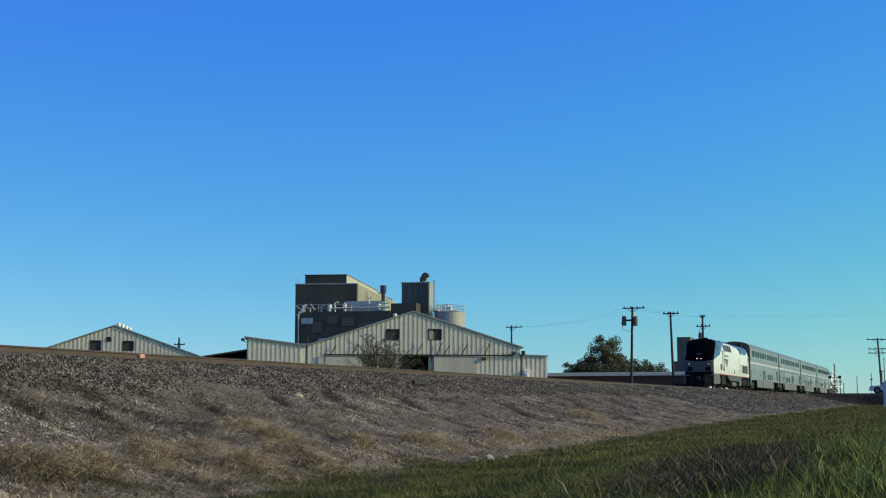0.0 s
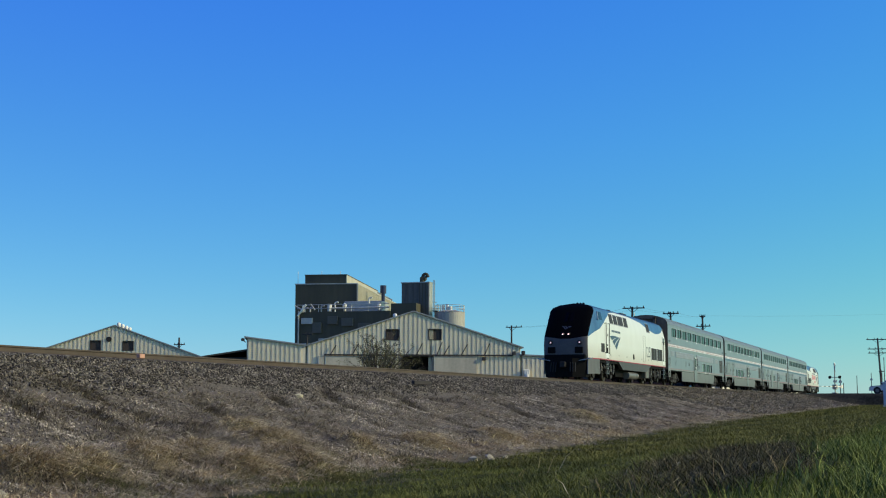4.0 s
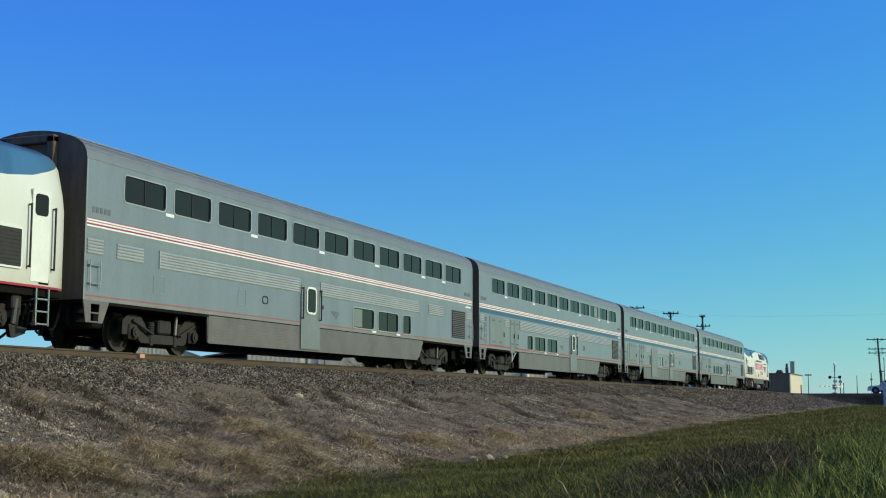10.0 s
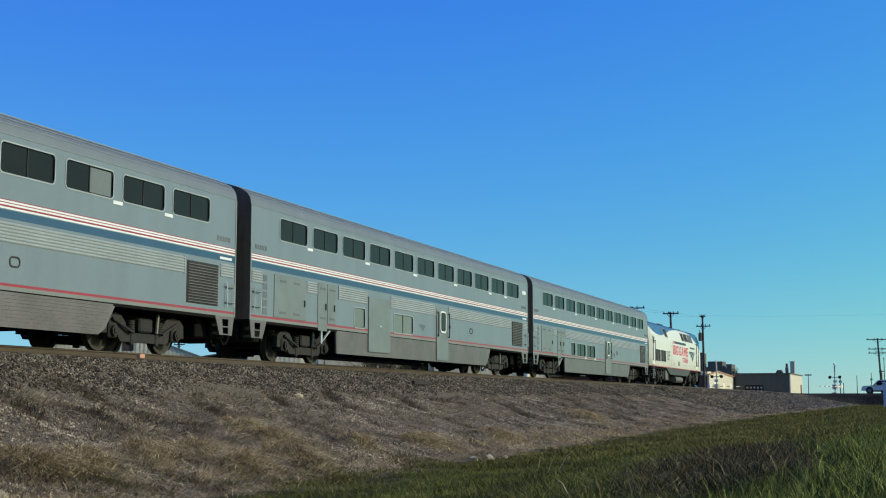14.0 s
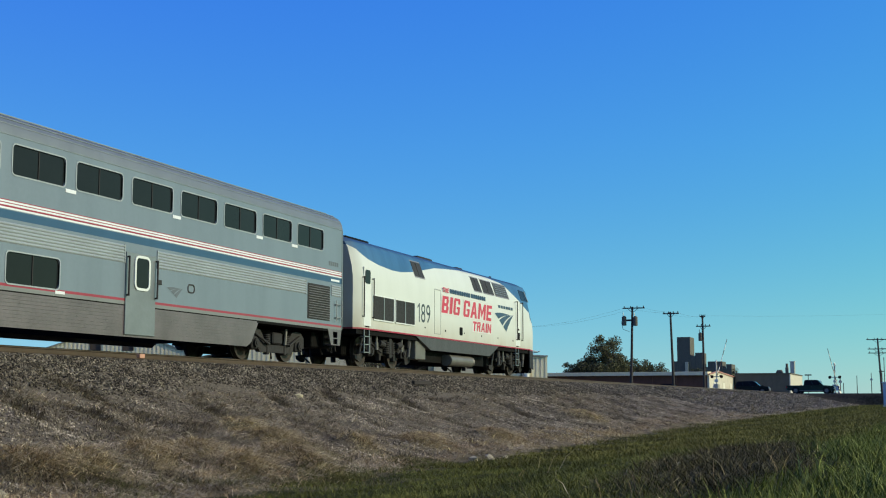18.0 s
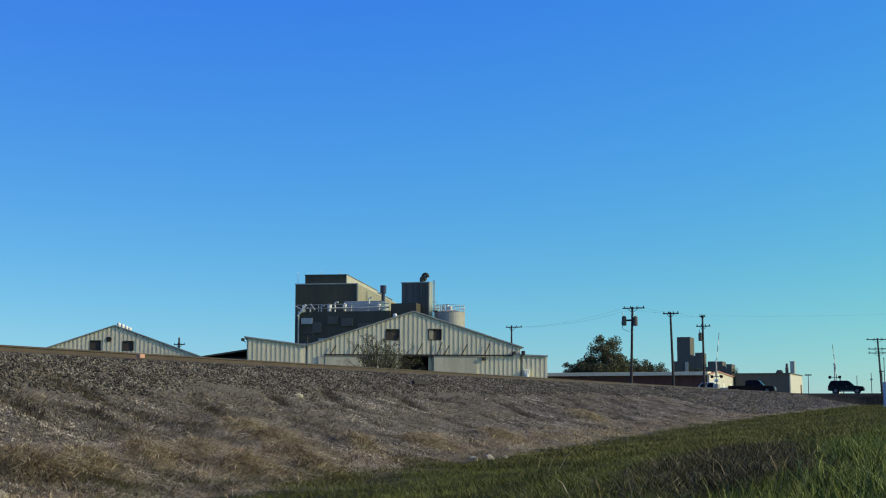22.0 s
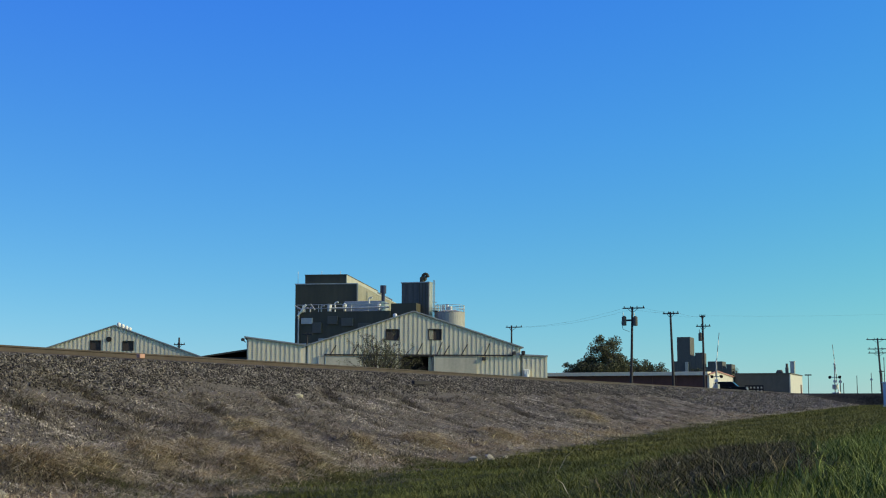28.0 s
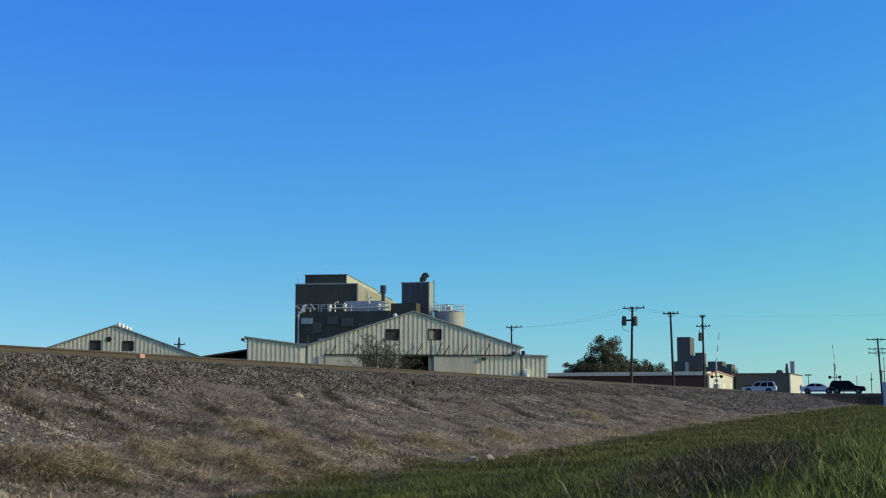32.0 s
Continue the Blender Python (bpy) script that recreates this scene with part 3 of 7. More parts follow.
COACH_PROFILE = [(1.55, 4.22), (1.525, 4.38), (1.45, 4.52), (1.32, 4.63), (1.12, 4.735), (0.78, 4.845), (0.38, 4.91), (0, 4.93)]
U1 = 25.27


def rounded_window(parent, x0, x1, z0, z1, y, out, divider=True, light=False, r=0.09):
    """A pane set back in its opening, with a rounded frame round it."""
    pane = part("window", poly_xz(B(), rrect(x0 + 0.004, x1 - 0.004, z0 + 0.004, z1 - 0.004, r), y - out * 0.03, y - out * 0.04), M_curtain if light else M_glass, parent)
    part("window_frame", ring_xz(B(), x0, x1, z0, z1, 0.03, r, y + out * 0.010, y - out * 0.035), M_frame, pane)
    if divider:
        xm = (x0 + x1) / 2
        part("divider", box(B(), xm - 0.012, xm + 0.012, *sorted((y - out * 0.029, y - out * 0.015)), z0, z1), M_grille, pane)
    return pane


M_curtain = finish("curtained_glass", (0.14, 0.145, 0.14), 0.12, 0, 0.15, bump=0)


def flutes(parent, x0, x1, z0, z1, y, out, n, name="fluted_panel", material=None):
    bm = B()
    h, sect = (z1 - z0) / n, []
    for k in range(n):
        z = z0 + k * h
        a = [(y + out * 0.003, z), (y + out * 0.018, z + h * 0.35), (y + out * 0.020, z + h * 0.65), (y + out * 0.003, z + h * 0.98)]
        sect += a
    va, vb = [bm.verts.new((x0, yy, zz)) for yy, zz in sect], [bm.verts.new((x1, yy, zz)) for yy, zz in sect]
    for i in range(len(sect) - 1):
        bm.faces.new((va[i], va[i + 1], vb[i + 1], vb[i]))
    return part(name, bm, material or M_flute, parent)


def coach_door(parent, x0, x1, y, out):
    d = part("door", box(B(), x0, x1, *sorted((y + out * 0.002, y + out * 0.03)), 0.36, 2.28, 0.008), M_coachdoor, parent, "grey side door with a tall white-framed window")
    xa, xb = x0 + 0.37, x1 - 0.33
    part("door_window", poly_xz(B(), rrect(xa, xb, 1.47, 2.17, 0.1), *sorted((y + out * 0.031, y + out * 0.04))), M_glass, d)
    part("window_frame", ring_xz(B(), xa, xb, 1.47, 2.17, 0.06, 0.1, y + out * 0.031, y + out * 0.055), M_white, d, "white window frame")
    for x in (x0 + 0.03, x1 - 0.02):
        part("grab_rail", tube(tube(tube(B(), (x, y + out * 0.09, 1.25), (x, y + out * 0.09, 2.18), 0.022), (x, y, 1.27), (x, y + out * 0.09, 1.27), 0.02), (x, y, 2.16), (x, y + out * 0.09, 2.16), 0.02), M_grille, d)
    part("latch", box(B(), x1 + 0.12, x1 + 0.26, *sorted((y + out * 0.002, y + out * 0.03)), 1.62, 1.74, 0.01), M_grille, d)


M_coachdoor = finish("door_steel", (0.215, 0.228, 0.228), 0.4, 0.4, 0.2)


def swoosh(bm, x0, x1, z0, z1, y, out):
    """Three tapering curved blades, as plain shapes."""
    w, h = x1 - x0, z1 - z0

    def bow(p, c, q, t):
        return [p[k] * (1 - t) ** 2 + 2 * c[k] * t * (1 - t) + q[k] * t * t for k in (0, 1)]

    def blade(top, bot, n=10):
        a, b = [bow(*top, k / n) for k in range(n + 1)], [bow(*bot, k / n) for k in range(n + 1)]
        for k in range(n):
            q = [a[k], a[k + 1], b[k + 1], b[k]]
            bm.faces.new([bm.verts.new((x0 + px * w, y + out * 0.006, z0 + pz * h)) for px, pz in q])
    blade(((0.0, 0.88), (0.3, 1.03), (0.8, 0.92)), ((0.2, 0.62), (0.45, 0.86), (0.8, 0.92)))
    blade(((0.235, 0.55), (0.5, 0.9), (0.92, 0.93)), ((0.41, 0.29), (0.6, 0.72), (0.92, 0.93)))
    blade(((0.45, 0.24), (0.66, 0.7), (1.0, 0.97)), ((0.61, 0.0), (0.8, 0.55), (1.0, 0.97)))
    return bm


def coach(kind, label):
    ob = thing("passenger_coach", pose(0, TY, 0), label, "train car", "coaches of the train")
    U0 = -0.1 if kind == "first" else -0.35
    upper = [(1.33 + 2.086 * k, 3.03 + 2.086 * k, 3.43, 4.05) for k in range(11)]
    if kind == "first":
        lower, door = [(13.87, 15.5), (15.87, 17.56), (18.02, 18.72)], (10.22, 11.45)
    elif kind == "baggage":
        lower, door = [(6.41, 7.23), (9.63, 11.36)], (13.67, 14.88)
    else:
        lower, door = [(6.37, 7.15), (7.54, 9.23), (9.6, 11.29)], (13.67, 14.88)
    lower = [(a, b, 1.20, 1.84) for a, b in lower]
    for out in (-1, 1):
        y = out * 1.55
        part("side_wall", wall_xz(B(), U0, U1, 1.05, 4.22, y, upper + lower, depth=0.05, inward=-out), M_coach_faded if kind == "first" else M_coach, ob, "silver steel side with red, white and blue stripes")
        for k, (a, b, c, d) in enumerate(upper):
            w = rounded_window(ob, a, b, c, d, y, out)
            if (kind, k) in (("coach", 8),):
                part("blind", box(B(), (a + b) / 2 + 0.03, b - 0.05, *sorted((y - out * 0.0295, y - out * 0.024)), c + 0.03, d - 0.03), M_curtain, w, "pale drawn blind")
        for k, (a, b, c, d) in enumerate(lower):
            w = rounded_window(ob, a, b, c, d, y, out, b - a > 1, kind == "baggage")
            if kind == "first" and k == 0:
                part("blind", box(B(), a + 0.05, (a + b) / 2 - 0.03, *sorted((y - out * 0.0295, y - out * 0.024)), c + 0.03, d - 0.03), M_curtain, w, "pale drawn blind")
        for k in (0, 2, 4, 6, 8, 9):
            x = 3.03 + 2.086 * k
            part("label_plate", box(B(), x + 0.02, x + 0.38, *sorted((y + out * 0.002, y + out * 0.008)), 3.32, 3.40), M_tag, ob, "small white label")
        coach_door(ob, *door, y, out)
        for a, b, c, d in lower if kind != "baggage" else ():
            if b - a > 1:
                part("label_plate", box(B(), b - 0.12, b + 0.2, *sorted((y + out * 0.002, y + out * 0.008)), 1.10, 1.165), M_tag, ob, "small white label")
        hatch_x = {"first": 7.95, "baggage": 17.4}.get(kind, 16.35)
        part("hatch_ring", ring_xz(B(), hatch_x, hatch_x + 0.26, 1.56, 1.72, 0.035, 0.06, y + out * 0.001, y + out * 0.012), M_grille, ob, "small dark rounded hatch")
        for a, b in ((2.6, 3.05), (6.6, 7.0)) if kind == "first" else ():
            part("panel_outline", ring_xz(B(), a, b, 1.42, 1.82, 0.012, 0.03, y + out * 0.001, y + out * 0.007), M_seal, ob)
        f0 = 2.81 if kind == "first" else 5.2
        for x in (f0, door[0] - 0.07, door[1] + 0.05, 19.5 if kind == "first" else 22.75):
            part("panel_joint", box(B(), x, x + 0.03, *sorted((y + out * 0.002, y + out * 0.024)), 2.0, 2.44), M_frame, ob)
        for a, b in ((f0, door[0] - 0.05), (door[1] + 0.05, 19.55 if kind == "first" else 22.8)):
            if kind == "baggage" and a < 7:
                flutes(ob, a, 7.4, 2.01, 2.43, y, out, 6)
                a = 9.35
            flutes(ob, a, b, 2.01, 2.43, y, out, 6)
        flutes(ob, U0 + 0.1, U0 + 0.68, 2.08, 2.43, y, out, 5)
        flutes(ob, 24.5, 25.16, 2.08, 2.43, y, out, 5)
        if kind == "first":
            flutes(ob, 1.1, 2.16, 2.06, 2.42, y, out, 5, "vent")
            flutes(ob, 20.46, 22.03, 2.03, 2.42, y, out, 6, "vent")
        else:
            flutes(ob, 3.06, 3.74, 2.04, 2.40, y, out, 5, "vent")
            for a, b, z0 in ((1.05, 3.0, 1.2), (3.8, 4.42, 0.96), (4.46, 5.02, 1.2)):
                p = part("service_panel", box(B(), a, b, *sorted((y + out * 0.002, y + out * 0.012)), z0, 2.42, 0.006), M_coachdoor, ob, "dull grey service panel")
                for xa in ((a + 0.3, b - 0.8) if b - a > 1 else (a + 0.12,)):
                    for z in (2.22, 1.32):
                        part("slot", box(B(), xa, xa + 0.38, *sorted((y + out * 0.013, y + out * 0.018)), z, z + 0.06), M_tagbar, p)
                part("hinge", box(B(), a - 0.03, a, *sorted((y + out * 0.002, y + out * 0.02)), 1.22, 2.42), M_seal, p)
                part("handle", box(B(), b - 0.14, b - 0.1, *sorted((y + out * 0.013, y + out * 0.04)), 1.6, 1.8), M_grille, p)
            for k in range(5):
                part("step_plate", box(B(), 0.37, 0.61, *sorted((y + out * 0.002, y + out * 0.008)), 1.24 + 0.23 * k, 1.42 + 0.23 * k), M_tagbar, ob, "dark grey square plate")
        if kind != "first":
            bm = poly_xz(B(), [(4.05, 1.0), (4.13, 1.0), (4.15, 0.66), (4.1, 0.56), (4.02, 0.6)], *sorted((y - out * 0.05, y - out * 0.004)))
            poly_xz(bm, [(4.1, 0.62), (4.2, 0.66), (4.72, 0.99), (4.6, 1.0)], *sorted((y - out * 0.052, y - out * 0.006)))
            part("jacking_bracket", bm, M_frame, ob, "pale steel bracket")
        if kind == "baggage":
            part("notice_plate", box(B(), 24.42, 24.95, *sorted((y + out * 0.002, y + out * 0.008)), 3.68, 3.84), M_tag, ob, "white notice plate")
            p = part("loading_door", box(B(), 7.48, 9.27, *sorted((y + out * 0.002, y + out * 0.035)), 0.45, 2.28, 0.01), M_coachdoor, ob, "wide grey loading door")
            part("handle", box(B(), 8.3, 8.5, *sorted((y + out * 0.036, y + out * 0.06)), 1.3, 1.36), M_chrome, p)
        g = part("louvre", box(B(), 22.88, 24.38, *sorted((y + out * 0.002, y + out * 0.012)), 1.29, 2.36, 0.004), M_grille, ob, "dark louvred vent")
        for k in range(14):
            z = 1.33 + k * 0.072
            part("slat", poly_xz(B(), [(22.93, z), (24.33, z), (24.33, z + 0.02), (22.93, z + 0.02)], *sorted((y + out * 0.013, y + out * 0.035))), M_skirt, g)
        # stainless apron below the floor, between the bogies
        bm = B()
        poly_xz(bm, [(5.08, 1.055), (5.12, 0.34), (5.2, 0.31), (19.35, 0.31), (19.6, 0.45), (20.0, 1.055)], *sorted((y - out * 0.06, y - out * 0.012)))
        ap = part("apron", bm, M_skirt, ob, "grimy fluted steel apron")
        for k in range(9):
            z = 0.36 + k * 0.075
            xe = 19.35 + (z - 0.31) * 0.8
            part("flute", poly_xz(B(), [(5.14, z), (xe, z), (xe, z + 0.062), (5.14, z + 0.062)], *sorted((y - out * 0.0115, y - out * 0.004))), M_skirt, ap)
        # end steps and ladders
        for x, e in ((U0 + 0.03, 1), (U1 - 0.03, -1)):
            bm = B()
            pts = [(x, 1.05), (x + e * 0.95, 1.05), (x + e * 0.72, 0.56), (x + e * 0.55, 0.56), (x + e * 0.6, 0.98), (x + e * 0.28, 0.98), (x + e * 0.28, 0.56), (x + e * 0.1, 0.56)]
            poly_xz(bm, pts if e > 0 else pts[::-1], *sorted((y - out * 0.03, y - out * 0.004)))
            for z in (0.58, 0.78):
                box(bm, *sorted((x + e * 0.1, x + e * 0.62)), *sorted((y - out * 0.25, y - out * 0.005)), z - 0.015, z + 0.015)
            part("step_bracket", bm, M_skirt, ob)
            part("step_well", box(B(), *sorted((x + e * 0.08, x + e * 0.75)), *sorted((y - out * 0.34, y - out * 0.27)), 0.5, 0.978), M_black, ob)
            bm = B()
            for xx in (x + e * 0.12, x + e * 0.5):
                tube(bm, (xx, y + out * 0.07, 1.3), (xx, y + out * 0.07, 1.95), 0.014, 6)
            for z in (1.42, 1.83):
                tube(bm, (x + e * 0.12, y + out * 0.07, z), (x + e * 0.5, y + out * 0.07, z), 0.016, 6)
                tube(bm, (x + e * 0.12, y, z), (x + e * 0.12, y + out * 0.07, z), 0.014, 6)
                tube(bm, (x + e * 0.5, y, z), (x + e * 0.5, y + out * 0.07, z), 0.014, 6)
            part("ladder", bm, M_seal, ob)
        for x in (U0, U1 - 0.05):
            part("corner_post", box(B(), x, x + 0.05, *sorted((y + out * 0.002, y + out * 0.012)), 1.06, 4.2), M_seal, ob, "pale corner edge")
        part("name_bar", box(B(), 24.45, 25.05, *sorted((y + out * 0.002, y + out * 0.005)), 2.545, 2.61), M_tag, ob, "white bar on the blue stripe")
        part("car_number", bars(U0 + 0.25, U0 + 0.95, 3.02, 3.15, y + out * 0.004, 5), M_tagbar, ob, "faded number bars")
        part("car_number", bars(24.3, 25.0, 3.02, 3.15, y + out * 0.004, 5), M_tagbar, ob, "faded number bars")
        ex = {"first": (12.2, 12.9), "baggage": (11.9, 12.6)}.get(kind, (11.7, 12.5) if kind != "last" else (15.4, 16.1))
        part("emblem", swoosh(B(), *ex, 1.36, 1.62, y, out), M_tagbar, ob, "small faded three-blade emblem")
    # roof with its rounded shoulders
    bm = B()
    full = [(-y, z) for y, z in COACH_PROFILE] + [(y, z) for y, z in COACH_PROFILE[::-1][1:]]
    n = 14
    rows = [[bm.verts.new((U0 + (U1 - U0) * k / n, y, z)) for y, z in full] for k in range(n + 1)]
    for a, b in zip(rows, rows[1:]):
        for k in range(len(full) - 1):
            bm.faces.new((a[k], b[k], b[k + 1], a[k + 1]))
    roof = part("roof", bm, M_roof, ob, "rounded silver roof", smooth=True)
    for out in (-1, 1):
        for yy, zz in ((1.552, 4.215), (1.487, 4.45), (1.387, 4.58), (1.222, 4.69), (0.955, 4.795)):
            part("roof_seam", box(B(), U0, U1, out * yy - 0.008, out * yy + 0.008, zz, zz + 0.012), M_seal, roof)
    bm = B()
    box(bm, U0, U1, -1.54, 1.54, 0.98, 1.06)
    box(bm, 5.3, 19.2, -1.3, 1.3, 0.42, 0.98)
    part("underframe", bm, M_black, ob, "dark underframe")
    for x, e in ((U0, -1), (U1, 1)):
        bm = B()
        vs = [bm.verts.new((x, y, z)) for y, z in [(-1.55, 1.06)] + full + [(1.55, 1.06)]]
        bm.faces.new(vs)
        part("end_wall", bm, M_endwall, ob, "dark grimy end wall")
        bm = B()
        for y0, y1, z0, z1 in ((-0.75, -0.55, 2.6, 4.75), (0.55, 0.75, 2.6, 4.75), (-0.75, 0.75, 4.6, 4.78)):
            box(bm, *sorted((x, x + e * 0.16)), y0, y1, z0, z1, 0.02)
        part("diaphragm", bm, M_endwall, ob)
        bm = B()
        box(bm, *sorted((x - e * 0.4, x + e * 0.17)), -0.12, 0.12, 0.72, 0.98, 0.03)
        part("coupler", bm, M_bogie, ob)
        part("end_sill", box(B(), *sorted((x - e * 1.3, x - e * 0.02)), -1.15, 1.15, 0.48, 0.978, 0.03), M_black, ob)
        for k, yy in enumerate((-1.0, -0.72, 0.72, 1.0)):
            bm = B()
            hang = [Vector((x + e * (0.02 + 0.4 * f), yy + 0.06 * k * f, 0.98 - (0.62 + 0.05 * k) * math.sin(math.pi * f * 0.62))) for f in (0, 0.15, 0.3, 0.5, 0.7, 0.85, 1.0)]
            for a, b in zip(hang, hang[1:]):
                tube(bm, a, b, 0.03, 6)
            part("jumper_hose", bm, M_black, ob)
    for cx in (3.6, 21.63):
        part("bolster", box(B(), cx - 1.5, cx + 1.5, -0.6, 0.6, 0.42, 0.97, 0.05), M_black, ob)
        bogie(ob, cx, 0.457, 2.6, False)
    return ob


def bars(x0, x1, z0, z1, y, n):
    bm = B()
    w = (x1 - x0) / n
    for k in range(n):
        box(bm, x0 + k * w, x0 + k * w + w * 0.7, y - 0.003, y + 0.003, z0, z1)
    return bm


M_outline = finish("lettering_outline_white", (0.66, 0.69, 0.61), 0.5, 0, 0.05, bump=0)
M_blush = finish("pale_pink_edge", (0.72, 0.50, 0.50), 0.5, 0, 0.1, bump=0)
LOCO = [(1.52, 1.18), (1.52, 2.0), (1.52, 2.42), (1.515, 2.9), (1.46, 3.3), (1.30, 3.88), (1.16, 4.09), (0.82, 4.26), (0.0, 4.37)]
NOSE = [(20.33, 1.25), (20.36, 1.25), (20.28, 1.24), (19.9, 1.24), (19.6, 1.24), (19.2, 1.26), (19.05, 1.16), (18.88, 0.82), (18.75, 0.0)]
TAPER = [18.95, 18.95, 18.95, 18.9, 18.75, 18.45, 18.3, 18.15, 18.05]   # where the sides begin to draw in


def side_y(z):
    return float(np.interp(z, [p[1] for p in LOCO], [p[0] for p in LOCO]))


def slanted(bm, pts, out, lift):
    """A flat patch on the leaning upper side, given in x and z, standing proud by lift."""
    a = [bm.verts.new((x, out * (side_y(z) + lift), z)) for x, z in pts]
    b = [bm.verts.new((x, out * (side_y(z) - 0.02), z)) for x, z in pts]
    n = len(pts)
    bm.faces.new(a)
    for i in range(n):
        bm.faces.new((a[i], a[(i + 1) % n], b[(i + 1) % n], b[i]))
    return bm


def locomotive(d, number, slogan, label):
    """d: the way its nose points along x. Its origin is at the rear end, over the rail."""
    ob = thing("locomotive", pose(0, TY, 0), label, "locomotive", "locomotives of the train")
    ahead = 0.25 if d < 0 else 0.0
    X = lambda u: d * (u + ahead * min(1.0, max(0.0, (u - 18.9) / 1.1)))
    # body shell, lofted from the rear to the nose
    bm = B()
    us = [0.0, 0.32, 3.0, 6.0, 9.0, 12.0, 15.0, 17.4]
    prof = [(-y, z) for y, z in LOCO] + [(y, z) for y, z in LOCO[::-1][1:]]
    n = len(prof)
    rings = []
    for u in us:
        k = 0.90 if u == 0.0 else 1.0
        rings.append([bm.verts.new((X(u), y * k, z if u or z < 3 else z - 0.04)) for y, z in prof])
    draw = list(zip(TAPER, LOCO))
    rings.append([bm.verts.new((X(u), -y, z)) for u, (y, z) in draw] + [bm.verts.new((X(u), y, z)) for u, (y, z) in draw[::-1][1:]])
    nose = [(u, -y, z) for (u, y), (_, z) in zip(NOSE, LOCO)] + [(u, y, z) for (u, y), (_, z) in list(zip(NOSE, LOCO))[::-1][1:]]
    rings.append([bm.verts.new((X(u), y, z)) for u, y, z in nose])
    for a, b in zip(rings, rings[1:]):
        for k in range(n - 1):
            bm.faces.new((a[k], b[k], b[k + 1], a[k + 1]))
    bm.faces.new(rings[0])
    body = part("body", bm, M_loco, ob, "white body with a blue roof sweep and red sill stripe")
    body.data.shade_smooth()
    body.data.set_sharp_from_angle(angle=radians(28))
    # nose front: lower silver part and black raked windshield
    for lo, hi, mat, nm, lab in ((0, 2, M_nose, "nose", "silver-grey nose"), (2, 8, M_shield, "windshield_mask", "black raked windshield and mask")):
        bm = B()
        rows = []
        for k in range(lo, hi + 1):
            (u, y), z = NOSE[k], LOCO[k][1]
            c = min(0.62, y)
            f = 0.16 if k < 6 else (0.12 if k == 6 else 0.06 if k == 7 else 0)
            row = [(0.0, -y), (f * 0.42, -y + 0.09 * min(1, y)), (f * 0.75, -c - (y - c) * 0.35), (f, -c * 0.45), (f, c * 0.45), (f * 0.75, c + (y - c) * 0.35), (f * 0.42, y - 0.09 * min(1, y)), (0.0, y)]
            dips = (0.0, 0.02, 0.07, 0.15, 0.15, 0.07, 0.02, 0.0) if k == 2 else (0,) * 8
            rows.append([bm.verts.new((X(u + fu + dip * 0.15), yy, z - dip)) for (fu, yy), dip in zip(row, dips)])
        for a, b in zip(rows, rows[1:]):
            for k in range(7):
                if (a[k].co - a[k + 1].co).length + (b[k].co - b[k + 1].co).length > 0.002:
                    bm.faces.new((a[k], a[k + 1], b[k + 1], b[k]))
        bmesh.ops.remove_doubles(bm, verts=bm.verts, dist=0.001)
        nose_ob = part(nm, bm, mat, ob, lab, smooth=True)
        nose_ob.data.set_sharp_from_angle(angle=radians(35))
        if lo == 2:
            for s in (-1, 1):
                q = [(X(float(np.interp(z, [p[1] for p in LOCO], [p[0] for p in NOSE])) + (0.165 if abs(y) < 0.5 else 0.075)), y, z) for y, z in ((s * 0.05, 3.24), (s * 1.0, 3.24), (s * 0.9, 3.82), (s * 0.05, 3.82))]
                part("windshield", poly_fn(q, X(0.012), 0.006), M_windshield, nose_ob)
            bm = B()
            for q in ([(-0.3, 2.98), (-0.02, 2.99), (-0.12, 2.90)], [(-0.1, 2.89), (0.05, 2.99), (0.13, 2.99), (0.0, 2.83)], [(0.02, 2.82), (0.16, 2.99), (0.3, 3.0), (0.08, 2.80)]):
                bm.faces.new([bm.verts.new((X(float(np.interp(z, [p[1] for p in LOCO], [p[0] for p in NOSE])) + 0.172), y, z)) for y, z in q])
            part("nose_emblem", bm, M_apron, nose_ob, "small dull grey three-blade emblem")
            for s in (-0.16, 0.16):
                part("headlight_rim", tube(B(), (X(20.2), s, 2.54), (X(20.385), s, 2.525), 0.085, 16), M_grille, nose_ob)
                part("headlight", tube(B(), (X(20.2), s, 2.54), (X(20.40), s, 2.52), 0.042, 14), M_head if number == "125" else M_glass, nose_ob, "round headlight")
        else:
            for s in (-1, 1):
                dl = part("ditch_light", tube(B(), (X(20.3), s * 0.82, 2.06), (X(20.535), s * 0.82, 2.06), 0.042, 14), M_ditch if number == "125" else M_glass, nose_ob, "round ditch light")
                part("light_rim", tube(B(), (X(20.3), s * 0.82, 2.06), (X(20.52), s * 0.82, 2.06), 0.13, 14), M_grille, dl)
                part("nose_vent", box(B(), *sorted((X(20.2), X(20.51))), *sorted((s * 0.55, s * 1.0)), 1.48, 1.82, 0.02), M_black, nose_ob, "dark square recess")
    for s in (-1, 1):
        bm = tube(B(), (X(20.3), s * 1.2, 1.22), (X(20.62), s * 1.42, 1.16), 0.025, 6)
        tube(bm, (X(20.62), s * 1.42, 1.16), (X(20.5), s * 1.55, 1.2), 0.025, 6)
        tube(bm, (X(20.62), s * 0.55, 1.02), (X(20.62), s * 1.42, 1.16), 0.02, 6)
        part("uncoupling_lever", bm, M_frame, ob, "thin bare steel lever")
